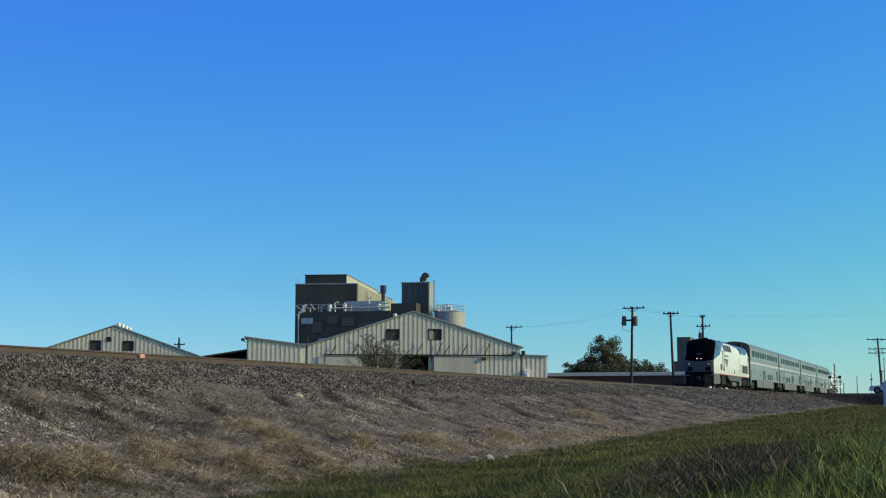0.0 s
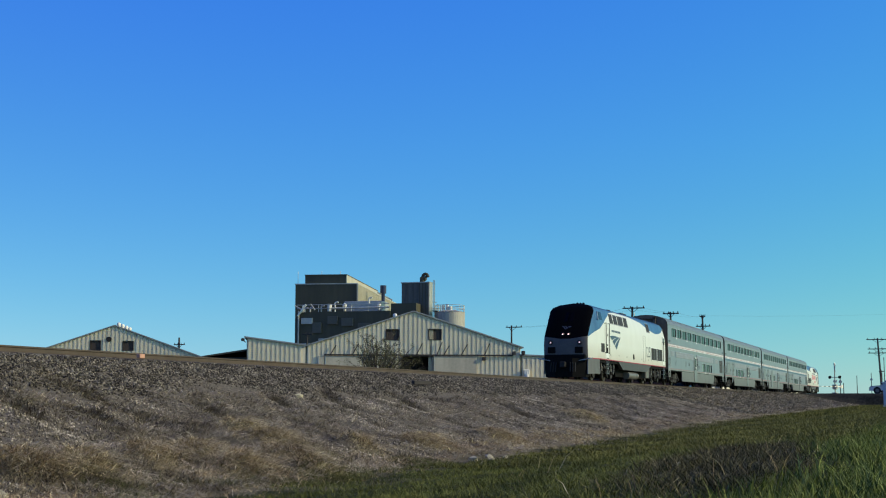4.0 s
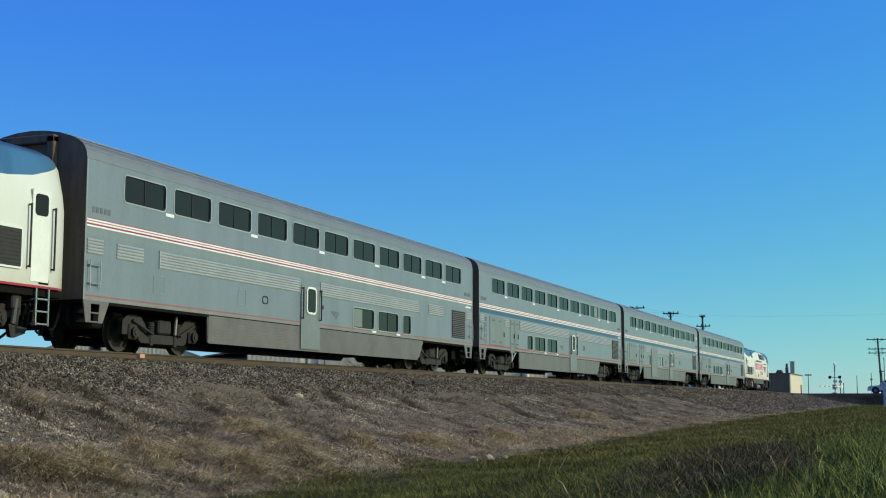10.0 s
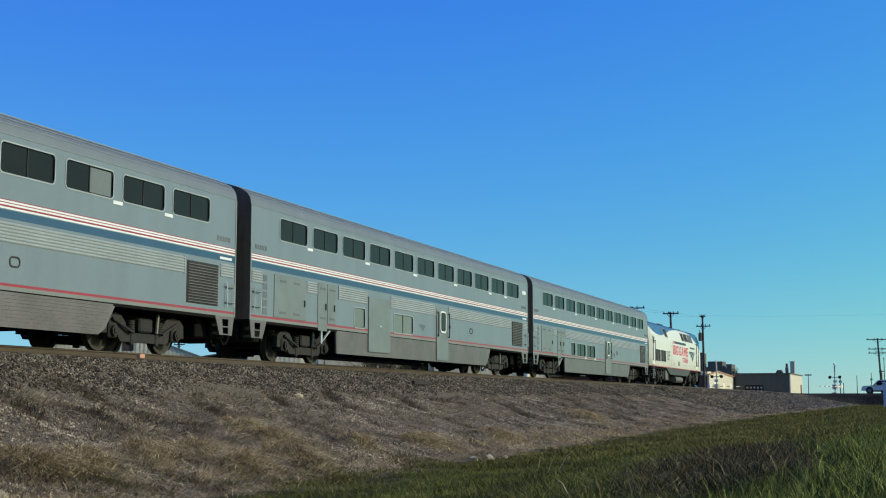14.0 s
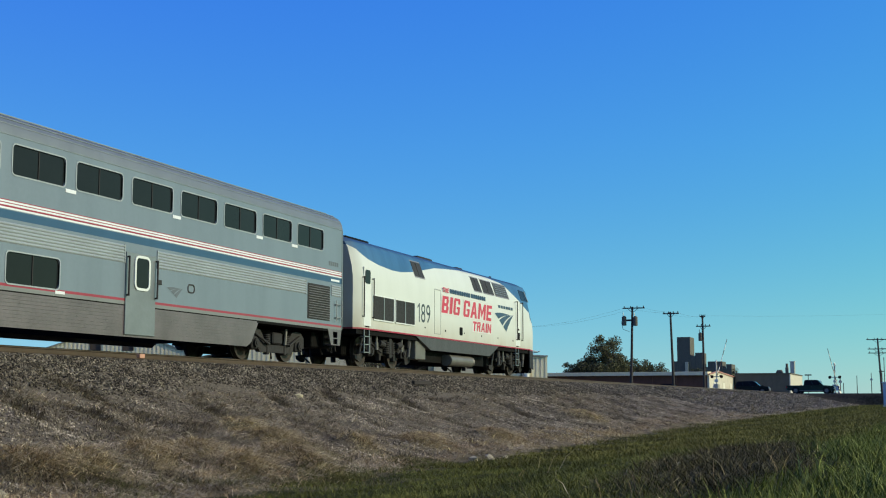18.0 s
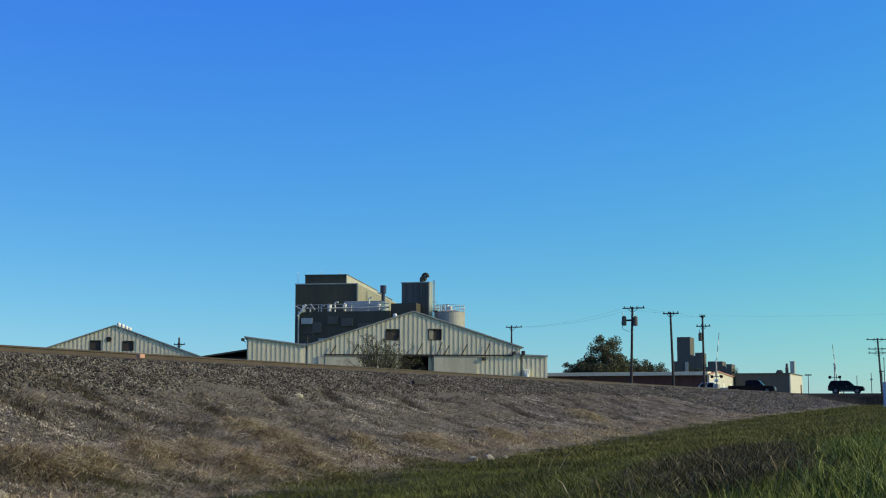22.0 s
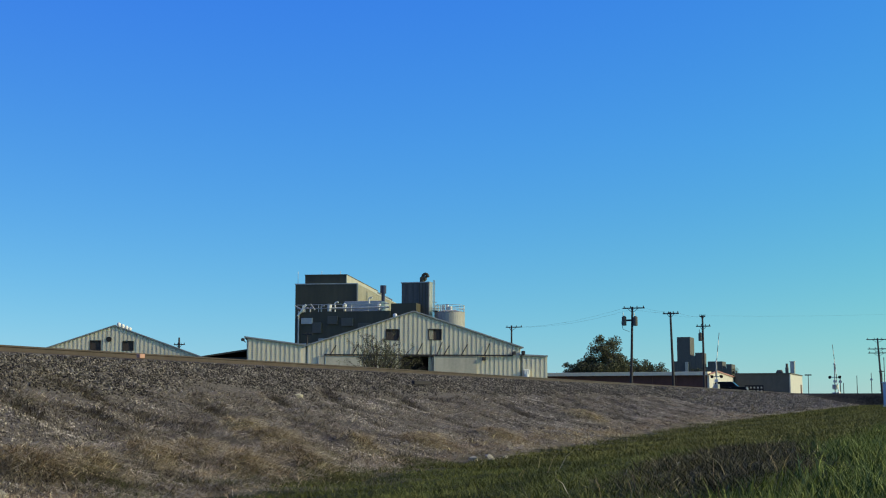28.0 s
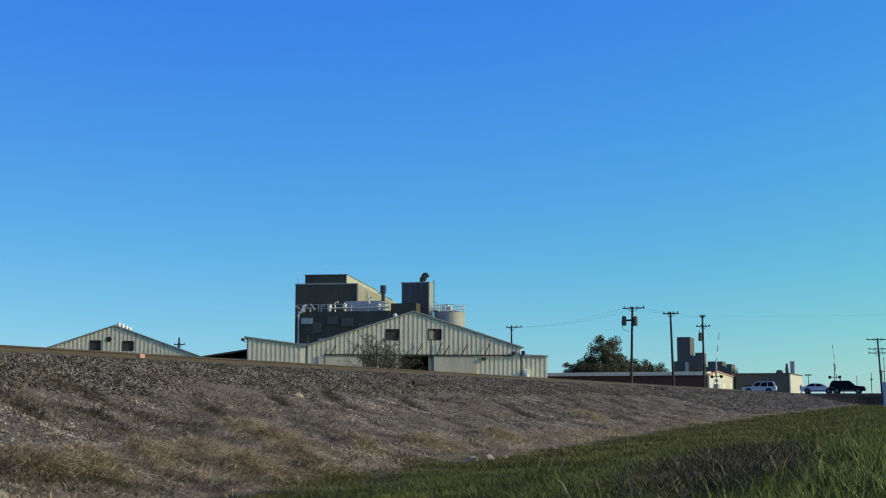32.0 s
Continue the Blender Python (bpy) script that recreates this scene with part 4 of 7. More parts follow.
    part("anticlimber", box(B(), *sorted((X(20.0), X(20.58))), -1.18, 1.18, 1.0, 1.40, 0.06), M_black, ob, "black anticlimber shelf")
    # pilot, plough and coupler
    bm = B()
    pil = [(19.9, 1.18), (20.4, 1.15), (20.85, 0.5), (20.85, -0.5), (20.4, -1.15), (19.9, -1.18)]
    for a, b in zip(pil, pil[1:]):
        q = [bm.verts.new((X(u), y, z)) for (u, y), z in ((a, 0.16), (b, 0.16), (b, 1.18), (a, 1.18))]
        bm.faces.new(q)
    bm.faces.new([bm.verts.new((X(u), y, 1.17)) for u, y in pil])
    bmesh.ops.remove_doubles(bm, verts=bm.verts, dist=0.001)
    part("pilot", bm, M_black, ob, "dark snowplough pilot")
    for s in (-1, 1):
        bm = B()
        sides = [[bm.verts.new((X(u), s * (y - e), z)) for u, y, z in ((18.98, 1.515, 0.37), (19.6, 1.44, 0.36), (20.42, 1.25, 0.33), (20.34, 1.25, 1.178), (19.6, 1.42, 1.178), (18.98, 1.515, 1.178))] for e in (0.0, 0.05)]
        for k in range(6):
            bm.faces.new((sides[0][k], sides[0][k - 1], sides[1][k - 1], sides[1][k]))
        for a in sides:
            bm.faces.new((a[0], a[1], a[4], a[5]))
            bm.faces.new((a[1], a[2], a[3], a[4]))
        # the rear locomotive's valance is blackened to stand for its unlit state
        part("pilot_side", bm, M_valance if d < 0 else M_bogie, ob, "grey side valance" if d < 0 else "side valance coloured black for being unlit")
    for u0, u1 in ((20.7, 21.1), (-0.22, 0.2)):
        part("coupler", box(B(), *sorted((X(u0), X(u1))), -0.16, 0.16, 0.68, 1.0, 0.04), M_bogie, ob)
        for s in (-1, 1):
            for k in range(3):
                part("air_hose", tube(B(), (X((u0 + u1) / 2), s * (0.4 + 0.14 * k), 0.95), (X((u0 + u1) / 2 + 0.12), s * (0.42 + 0.14 * k), 0.45), 0.028, 6), M_bogie, ob)
    # roof fittings
    for u, w, h in ((8.5, 1.5, 0.10), (2.2, 1.9, 0.10), (12.4, 0.7, 0.08)):
        bm = box(B(), *sorted((X(u - w / 2), X(u + w / 2))), -0.5, 0.5, 4.2, 4.33 + h, 0.03)
        part("roof_hatch", bm, M_grille if u != 2.2 else M_black, ob, "dark roof hatch")
    bm = B()
    for k, y in enumerate((-0.16, 0, 0.16)):
        tube(bm, (X(16.9), y, 4.36), (X(17.3 + 0.05 * k), y, 4.44), 0.05, 8, 0.08)
    part("horn", bm, M_grille, ob)
    fwd = 0.27 if d < 0 else 0.0
    for out in (-1, 1):
        y = out * 1.52
        # upper windows and vents on the leaning side
        for k, (a, b) in enumerate(((5.0, 6.08), (11.4, 12.52), (12.58, 14.1)) + (((14.14, 15.2), (15.26, 16.22)) if d < 0 else ((14.16, 16.1),))):
            pts = [(X(a + 0.16), 3.36), (X(b - 0.02), 3.36), (X(b - 0.18), 3.90), (X(a), 3.90)] if d < 0 else [(X(a + 0.16), 3.36), (X(b - 0.02), 3.36), (X(b - 0.18), 3.90), (X(a), 3.90)]
            fr = part("vent_frame", slanted(B(), [(x + sx * 0.045 * d, z + sz * 0.045) for (x, z), (sx, sz) in zip(pts, ((-1, -1), (1, -1), (1, 1), (-1, 1)))], out, 0.012), M_nosegrey, ob)
            part("vent_panel", slanted(B(), pts, out, 0.02), M_grille if d < 0 or k < 3 else M_apron, fr, "dark upper vent" if d < 0 or k < 3 else "grey louvred vent")
            for j in range(1, 6 if k >= 3 else 2):
                if k >= 3:
                    z = 3.36 + 0.09 * j
                    sl = [(X(a + 0.14), z), (X(b - 0.1), z), (X(b - 0.1), z + 0.015), (X(a + 0.14), z + 0.015)]
                else:
                    sl = [(X((a + b) / 2), 3.38), (X((a + b) / 2 + 0.03), 3.38), (X((a + b) / 2 - 0.09), 3.88), (X((a + b) / 2 - 0.12), 3.88)]
                part("slat", slanted(B(), sl, out, 0.032), M_apron if d < 0 or k < 3 else M_seal, fr)
        # cab side window
        cw = part("cab_window", slanted(B(), [(X(18.62), 3.42), (X(18.98), 3.42), (X(18.72), 3.86), (X(18.46), 3.88)], out, 0.012), M_glass, ob, "dark cab side window")
        part("sash", slanted(B(), [(X(18.94), 3.40), (X(19.04), 3.40), (X(18.78), 3.88), (X(18.68), 3.88)], out, 0.024), M_seal, cw)
        part("cab_window", slanted(B(), [(X(17.95), 3.42), (X(18.58), 3.42), (X(18.42), 3.88), (X(17.85), 3.9)], out, 0.012), M_glass, ob, "dark cab side window")
        # radiator grilles low at the rear
        for a, b in ((1.25 + fwd, 3.02 + fwd), (3.1 + fwd, 4.92 + fwd)):
            g = part("radiator_grille", box(B(), *sorted((X(a + 0.05), X(b - 0.05))), *sorted((y - out * 0.02, y + out * 0.02)), 1.56, 2.34), M_grille, ob, "dark square air grille")
            part("grille_frame", ring_xz(B(), *sorted((X(a + 0.05), X(b - 0.05))), 1.56, 2.34, 0.04, 0.02, y - out * 0.01, y + out * 0.035), M_white, g)
            part("mullion", box(B(), *sorted((X((a + b) / 2 - 0.03), X((a + b) / 2 + 0.03))), *sorted((y + out * 0.02, y + out * 0.034)), 1.56, 2.34), M_seal, g)
            for j in range(9):
                z = 1.62 + 0.08 * j
                part("slat", box(B(), *sorted((X(a + 0.08), X(b - 0.08))), *sorted((y + out * 0.021, y + out * 0.028)), z, z + 0.02), M_grille, g)
        # rear door with rails
        dr = part("rear_door", box(B(), *sorted((X(0.52 + fwd / 2), X(1.1 + fwd / 2))), *sorted((y - out * 0.02, y + out * 0.012)), 1.3, 3.25, 0.006), M_white, ob, "narrow white door")
        part("door_window", poly_xz(B(), rrect(*sorted((X(0.6 + fwd / 2), X(1.02 + fwd / 2))), 2.70, 3.16, 0.09), *sorted((y + out * 0.013, y + out * 0.02))), M_glass, dr)
        for x, z0, z1 in ((0.42 + fwd / 2, 1.57, 2.92), (1.2 + fwd / 2, 1.57, 2.92), (16.92, 1.55, 3.3), (17.72, 1.55, 3.3)):
            bm = tube(B(), (X(x), y + out * 0.07, z0), (X(x), y + out * 0.07, z1), 0.022, 8)
            for z in (z0 + 0.03, z1 - 0.03):
                tube(bm, (X(x), y - out * 0.05, z), (X(x), y + out * 0.07, z), 0.02, 6)
            part("grab_rail", bm, M_grille, ob)
        # cab door, recesses, steps
        cd = part("cab_door", box(B(), *sorted((X(16.85), X(17.52))), *sorted((y - out * 0.03, y + out * 0.008)), 1.3, 2.88, 0.006), M_white, ob, "white cab door")
        for z0, z1, w in ((1.58, 1.9, 0.4), (2.0, 2.08, 0.3), (2.55, 2.68, 0.14)):
            part("door_recess", box(B(), *sorted((X(17.05), X(17.05 + w))), *sorted((y, y + out * 0.014)), z0, z1), M_black, cd)
        if d < 0:
            part("cab_recess", box(B(), *sorted((X(17.85), X(18.66))), *sorted((y - out * 0.03, y + out * 0.003)), 1.6, 2.1, 0.004), M_grille, ob, "dark square recess beside the door")
        for u in (0.8, 17.1):
            bm = B()
            for z in (0.42, 0.68, 0.94):
                box(bm, *sorted((X(u - 0.2), X(u + 0.2))), *sorted((y - out * 0.16, y - out * 0.0)), z, z + 0.03)
            for e in (-0.2, 0.2):
                box(bm, *sorted((X(u + e - 0.02), X(u + e + 0.02))), *sorted((y - out * 0.03, y)), 0.4, 1.2)
            part("step_ladder", bm, M_seal, ob, "steel step ladder")
            part("step_slot", box(B(), *sorted((X(u - 0.16), X(u + 0.16))), *sorted((y, y + out * 0.006)), 1.26, 1.36), M_black, ob)
        part("fuel_recess", poly_xz(B(), rrect(*sorted((X(9.6 + fwd * 2.2), X(9.95 + fwd * 2.2))), 1.42, 1.74, 0.06), *sorted((y + out * 0.002, y + out * 0.008))), M_black, ob, "black fuel filler recess")
        part("body_panel", ring_xz(B(), *sorted((X(6.9), X(7.53))), 1.36, 3.02, 0.012, 0.01, y + out * 0.001, y + out * 0.008), M_nosegrey, ob, "thin panel seam")
        for k in range(6):
            part("side_fitting", box(B(), *sorted((X(5.9 + k * 2.1), X(5.98 + k * 2.1))), *sorted((y + out * 0.001, y + out * 0.012)), 1.5 - 0.03 * (k % 2), 1.55), M_grille, ob)
        # grey lower skirt between the bogies
        part("skirt", poly_xz(B(), [(X(5.1), 1.175), (X(6.55), 0.72), (X(13.3), 0.72), (X(14.5), 1.175)], *sorted((y - out * 0.2, y - out * 0.01))), M_apron, ob, "dark grey skirt")
        part("air_tank", tube(tube(tube(B(), (X(8.9), out * 1.25, 0.42), (X(11.4), out * 1.25, 0.42), 0.22, 18), (X(8.75), out * 1.25, 0.42), (X(8.9), out * 1.25, 0.42), 0.22, 18, 0.14), (X(11.4), out * 1.25, 0.42), (X(11.55), out * 1.25, 0.42), 0.14, 18, 0.22), M_tank, ob, "long cylindrical air tank")
        part("equipment_box", box(B(), *sorted((X(5.35), X(6.3))), *sorted((out * 0.95, out * 1.4)), 0.34, 1.1, 0.03), M_tank, ob, "pale equipment box")
        # markings
        e0, e1 = sorted((X(13.85), X(16.6))) if d < 0 else (13.93, 16.5)
        emb = part("emblem", swoosh(B(), e0, e1, 1.86, 2.67, out * 1.522, out), M_ink, ob, "dark blue three-blade emblem")
        for k in range(6):
            a = e0 + 0.5 + (e1 - e0 - 0.5) * k / 6
            part("name_bar", box(B(), a, a + 0.26, out * 1.524 - 0.003, out * 1.524 + 0.003, 2.84, 2.96), M_ink, emb, "dark blue bar")
    bm = B()
    box(bm, *sorted((X(0.1), X(19.0))), -1.45, 1.45, 1.02, 1.176)
    box(bm, *sorted((X(19.0), X(20.2))), -1.2, 1.2, 1.02, 1.176)
    box(bm, *sorted((X(6.3), X(13.6))), -1.1, 1.1, 0.3, 1.02)
    part("underframe", bm, M_black, ob, "dark underframe")
    for cx in (3.15, 16.75):
        part("traction_motor", box(B(), *sorted((X(cx - 2.3), X(cx + 2.3))), -0.6, 0.6, 0.34, 1.01, 0.05), M_black, ob)
        bogie(ob, X(cx), 0.51, 2.8, True)
    yn = -1.5245
    first_x, step = (6.72, -1) if d < 0 else (5.2, 1)
    for digit, (u0, u1) in zip(number, ((0.02, 0.26), (0.42, 0.83), (0.95, 1.38)) if d < 0 else ((0.0, 0.24), (0.36, 0.76), (0.86, 1.26))):
        xa, xb = X(first_x + step * u0), X(first_x + step * u1)
        if digit == "1":
            bm = B()
            bm.faces.new([bm.verts.new((xa + (xb - xa) * px, yn, 1.70 + 0.68 * pz)) for px, pz in ((0.58, 0), (0.92, 0), (0.92, 1), (0.66, 1), (0.05, 0.84), (0.05, 0.73), (0.58, 0.86))])
            part("numeral", bm, M_ink2, ob, "dark painted numeral 1")
        else:
            lettering("numeral", digit, xa, xb, 1.70, 2.38, yn, M_ink2, ob, label="dark painted numeral " + digit)
    if slogan:
        for word, a, b, z0, z1 in (("BIG", 7.6, 9.72, 2.19, 2.85), ("GAME", 10.0, 13.58, 2.19, 2.85), ("TRAIN", 11.12, 13.48, 1.68, 2.07)):
            block_word("slogan", word, X(a), X(b), z0, z1, yn - 0.003, M_redink, ob, "bold red word " + word)
        block_word("slogan", "THE", X(7.72), X(8.42), 2.99, 3.17, -side_y(2.99) - 0.03, M_redink, ob, "red word THE", outlined=False)
        for k in range(16):
            a = 8.56 + 4.2 * k / 16 + (0.06 if k > 8 else 0)
            part("slogan_bar", box(B(), X(a), X(a + 0.19), -side_y(3.1) - 0.033, -side_y(3.1) - 0.027, 3.0, 3.17), M_ink, ob, "dark blue bar of a letter's size")
    return ob


def poly_fn(pts, dx, dz):
    bm = B()
    a = [bm.verts.new((x + dx, y, z + dz)) for x, y, z in pts]
    b = [bm.verts.new((x, y, z)) for x, y, z in pts]
    bm.faces.new(a)
    for i in range(len(pts)):
        bm.faces.new((a[i], a[(i + 1) % len(pts)], b[(i + 1) % len(pts)], b[i]))
    return bm


train = [(locomotive(-1, "125", False, "white and blue diesel locomotive numbered 125, headlights lit"), -0.6)]
for k, (kind, label) in enumerate((("first", "two-level silver coach with red, white and blue stripes, streaked paint"),
                                   ("coach", "two-level silver coach with service panels at its front"),
                                   ("baggage", "two-level silver coach with wide loading door and pale lower windows"),
                                   ("last", "two-level silver coach with clean roof ribs ahead of the rear locomotive"))):
    train.append((coach(kind, label), k * CAR))
train.append((locomotive(1, "189", True, "white and blue diesel locomotive 189 with red BIG GAME TRAIN lettering"), 4 * CAR + 0.05))


# ---------- far side: sheds, mill, poles, trees ----------
M_sheet = finish("beige_sheet_metal", (0.75, 0.65, 0.43), 0.5, 0.0, 0.12, 5, 0.25)
M_sheetroof = finish("roof_sheet", (0.33, 0.32, 0.29), 0.5, 0.3, 0.3)
M_shutter = finish("brown_shutter", (0.06, 0.042, 0.03), 0.8, 0, 0.3, 6)
M_dark = finish("dark_opening", (0.02, 0.017, 0.013), 0.9, 0, 0.2)
# mill cladding twice over: darkened for the shaded front, lightened for the sunlit side
M_mill = finish("mill_shade_brown", (0.074, 0.064, 0.032), 0.7, 0, 0.3, 3, 0.3, streaks=True)
M_milllit = finish("mill_sunlit_tan", (0.50, 0.45, 0.30), 0.6, 0, 0.2, 3, 0.3, streaks=True)
M_conc = finish("pale_concrete", (0.52, 0.455, 0.32), 0.8, 0, 0.25, 4, 0.4, streaks=True)
M_galv = finish("galvanised", (0.50, 0.47, 0.38), 0.45, 0.4, 0.25)
M_pole = finish("creosoted_pole", (0.045, 0.037, 0.03), 0.9, 0, 0.4, 8)
M_brown = finish("maroon_brick", (0.12, 0.05, 0.03), 0.8, 0, 0.3, 6)
M_whiteroof = finish("white_fascia", (0.82, 0.77, 0.62), 0.5, 0, 0.1)
M_cream = finish("cream_wall", (0.62, 0.56, 0.42), 0.7, 0, 0.15, 6)
M_bin = finish("grey_bin_steel", (0.115, 0.105, 0.08), 0.6, 0.1, 0.5, 3, 0.5, streaks=True)
M_fascia = finish("cream_fascia", (0.88, 0.74, 0.46), 0.5, 0, 0.1)
M_grey = finish("grey_block", (0.115, 0.105, 0.075), 0.8, 0, 0.2, 4)
M_bark = finish("bark", (0.07, 0.055, 0.04), 0.95, 0, 0.4, 9)


def leaf_material(name, a, b, c, patch=0.0, low=(0.5, 0.48, 0.45), high=(1.25, 1.25, 1.25), along=1.0):
    """Each piece has its own tone; with patch, stands of darker and paler growth of that scale."""
    m, nt, bs = nodes_of(name)
    g = nt.nodes.new("ShaderNodeNewGeometry")
    col = ramp(nt, g.outputs["Random Per Island"], [(0.0, a), (0.55, b), (1.0, c)])
    if patch:
        tc = nt.nodes.new("ShaderNodeTexCoord").outputs["Object"]
        f = noise_of(nt, stretched(nt, tc, 1, along, 1), patch, 5, 0.65)
        mul = nt.nodes.new("ShaderNodeMix")
        mul.data_type, mul.blend_type = "RGBA", "MULTIPLY"
        mul.inputs[0].default_value = 1.0
        link(nt, col, mul.inputs[6])
        link(nt, ramp(nt, f, [(0.40, low), (0.60, high)]), mul.inputs[7])
        col = mul.outputs[2]
    link(nt, col, bs.inputs["Base Color"])
    bs.inputs["Roughness"].default_value = 0.75
    bs.inputs["Specular IOR Level"].default_value = 0.2
    return m


M_leaf = leaf_material("autumn_leaves", (0.05, 0.05, 0.022), (0.09, 0.09, 0.038), (0.13, 0.125, 0.06))
M_leaf2 = leaf_material("shrub_leaves", (0.06, 0.055, 0.022), (0.12, 0.108, 0.045), (0.2, 0.175, 0.085))


def site(x, y, rz, z=0.0):
    return pose(x, y, z, 0, 0, rz)


RIB_W, RIB_STEP = 0.22, 0.465


def gable_shed(name, m, left, apex, right, base, depth, windows, label, extra=()):
    """A sheet-metal shed whose gable faces the track: ribbed wall, openings, roof, purlins."""
    ob = thing(name, m, label, "shed", "farm sheds by the track")
    top = lambda a: float(np.interp(a, [left[0], apex[0], right[0]], [left[1], apex[1], right[1]]))
    # gable wall in strips, with the windows cut through
    bm = B()
    xs = sorted({left[0], apex[0], right[0], *[w[0] for w in windows], *[w[1] for w in windows]})
    for a, b in zip(xs, xs[1:]):
        cuts = [(w[2], w[3]) for w in windows if w[0] < (a + b) / 2 < w[1]]
        zz = [base] + [z for c in cuts for z in c]
        segs = list(zip(zz[::2], zz[1::2] + [None])) if cuts else [(base, None)]
        for z0, z1 in segs:
            q = [(a, z0), (b, z0), (b, top(b) if z1 is None else z1), (a, top(a) if z1 is None else z1)]
            poly_xz(bm, q, 0.0, 0.12)
    bmesh.ops.remove_doubles(bm, verts=bm.verts, dist=0.001)
    wall = part("gable_wall", bm, M_sheet, ob, "beige ribbed sheet-metal gable")
    a = left[0] + 0.1
    while a < right[0] - 0.1:
        spans = sorted([(w[2] - 0.05, w[3] + 0.05) for w in windows if w[0] - 0.12 < a + 0.11 < w[1] + 0.12])
        z = base
        for z0, z1 in spans + [(None, None)]:
            zt0, zt1 = (top(a) - 0.05, top(a + RIB_W) - 0.05) if z0 is None else (z0, z0)
            if min(zt0, zt1) - z > 0.1:
                part("rib", poly_xz(B(), [(a, z), (a + RIB_W, z), (a + RIB_W, zt1), (a, zt0)], -0.075, -0.003), M_sheet, wall)
            z = z1
        a += RIB_STEP
    for w in windows:
        o = part("loft_opening", box(B(), w[0] + 0.01, w[1] - 0.01, 0.03 if w[2] > 2 else 4.0, 0.1 if w[2] > 2 else 4.1, w[2] + 0.01, w[3] - 0.01), M_shutter if w[2] > 2 else M_dark, ob, "dark brown square loft hatch")
        part("opening_frame", ring_xz(B(), w[0] + 0.04, w[1] - 0.04, w[2] + 0.04, w[3] - 0.04, 0.07, 0.02, -0.11, 0.02), M_pole, o)
    # roof slopes and end walls
    for p, q in ((left, apex), (apex, right)):
        bm = B()
        n = Vector((p[1] - q[1], 0, q[0] - p[0])).normalized() * 0.12
        e = 0.35
        d = Vector((q[0] - p[0], 0, q[1] - p[1])).normalized()
        a0, a1 = Vector((p[0], 0, p[1])) - (d * e if p is left else d * 0), Vector((q[0], 0, q[1])) + (d * e if q is right else d * 0)
        pts = [a0, a1, a1 + n, a0 + n]
        f = [bm.verts.new((v.x, -0.25, v.z)) for v in pts]
        g = [bm.verts.new((v.x, depth, v.z)) for v in pts]
        bm.faces.new(f)
        bm.faces.new(g[::-1])
        for i in range(4):
            bm.faces.new((f[i], f[(i + 1) % 4], g[(i + 1) % 4], g[i]))
        part("roof_slope", bm, M_sheetroof, ob, "weathered metal roof")
    for x, z in (left, right):
        part("side_wall", box(B(), x - 0.06, x + 0.06, 0.13, depth - 0.1, base, z), M_sheet, ob)
    part("back_wall", poly_xz(B(), [(left[0], base), (right[0], base), right, apex, left], depth - 0.1, depth), M_sheet, ob)
    return ob


GR = -1.0
shed = gable_shed("gabled_shed", site(120.24, 49.41, -62.5), (-10.8, 4.42), (0, 7.95), (11.0, 4.38), GR, 34,
                  [(-2.84, -1.5, 5.06, 6.14), (1.51, 2.84, 5.09, 6.18), (-1.26, 2.03, GR + 0.01, 3.42)], "wide beige ribbed metal shed with two dark loft hatches")
for a, b, nm in ((2.04, 6.46, "sliding_door"), (-9.0, -5.4, "sliding_door"), (-9.7, -9.15, "side_panel")):
    d = part(nm, box(B(), a, b, -0.2, -0.12, GR + 0.05, 3.42, 0.02), M_conc, shed, "plain pale sliding door")
    part("door_edge", box(B(), a, a + 0.1, -0.22, -0.2, GR + 0.05, 3.42), M_galv, d)
part("door_track", box(B(), -9.1, 10.2, -0.32, -0.2, 3.45, 3.6, 0.02), M_pole, shed, "dark sliding-door rail")
for k, a in enumerate((-8.1, -5.9, 0.6, 2.7, 3.4, 5.2, 7.6)):
    part("bracket", tube(B(), (a - 0.35, -0.3, 3.55), (a + 0.2 + 0.05 * (k % 3), -0.3, 4.5 + 0.12 * (k % 4)), 0.05, 6), M_pole, shed)
for a, z in ((10.3, 3.7), (7.2, 3.1)):
    part("wall_lamp", box(tube(B(), (a, -0.1, z), (a, -0.3, z + 0.1), 0.05, 6), a - 0.18, a + 0.18, -0.45, -0.2, z - 0.1, z + 0.25, 0.03), M_pole, shed)


def annex(m, a0, z0, a1, z1, depth, label):
    ob = thing("lean_to", m, label, "shed", "farm sheds by the track")
    wall = part("front_wall", poly_xz(B(), [(a0, GR), (a1, GR), (a1, z1), (a0, z0)], 0.0, 0.12), M_sheet, ob)
    a = a0 + 0.12
    while a < a1 - 0.2:
        za, zb = np.interp([a, a + RIB_W], [a0, a1], [z0, z1])
        part("rib", poly_xz(B(), [(a, GR), (a + RIB_W, GR), (a + RIB_W, zb - 0.05), (a, za - 0.05)], -0.075, -0.003), M_sheet, wall)
        a += RIB_STEP
    part("roof_slope", poly_xz(B(), [(a0 - 0.3, z0 + 0.02), (a1 + 0.05, z1 + 0.0), (a1 + 0.05, z1 + 0.14), (a0 - 0.3, z0 + 0.16)], -0.25, depth), M_sheetroof, ob)
    for x, z in ((a0, z0), (a1, z1)):
        part("side_wall", box(B(), x - 0.05, x + 0.05, 0.13, depth - 0.2, GR, z), M_mill, ob)
    part("back_wall", box(B(), a0, a1, depth - 0.2, depth - 0.1, GR, min(z0, z1)), M_sheet, ob)
    return ob


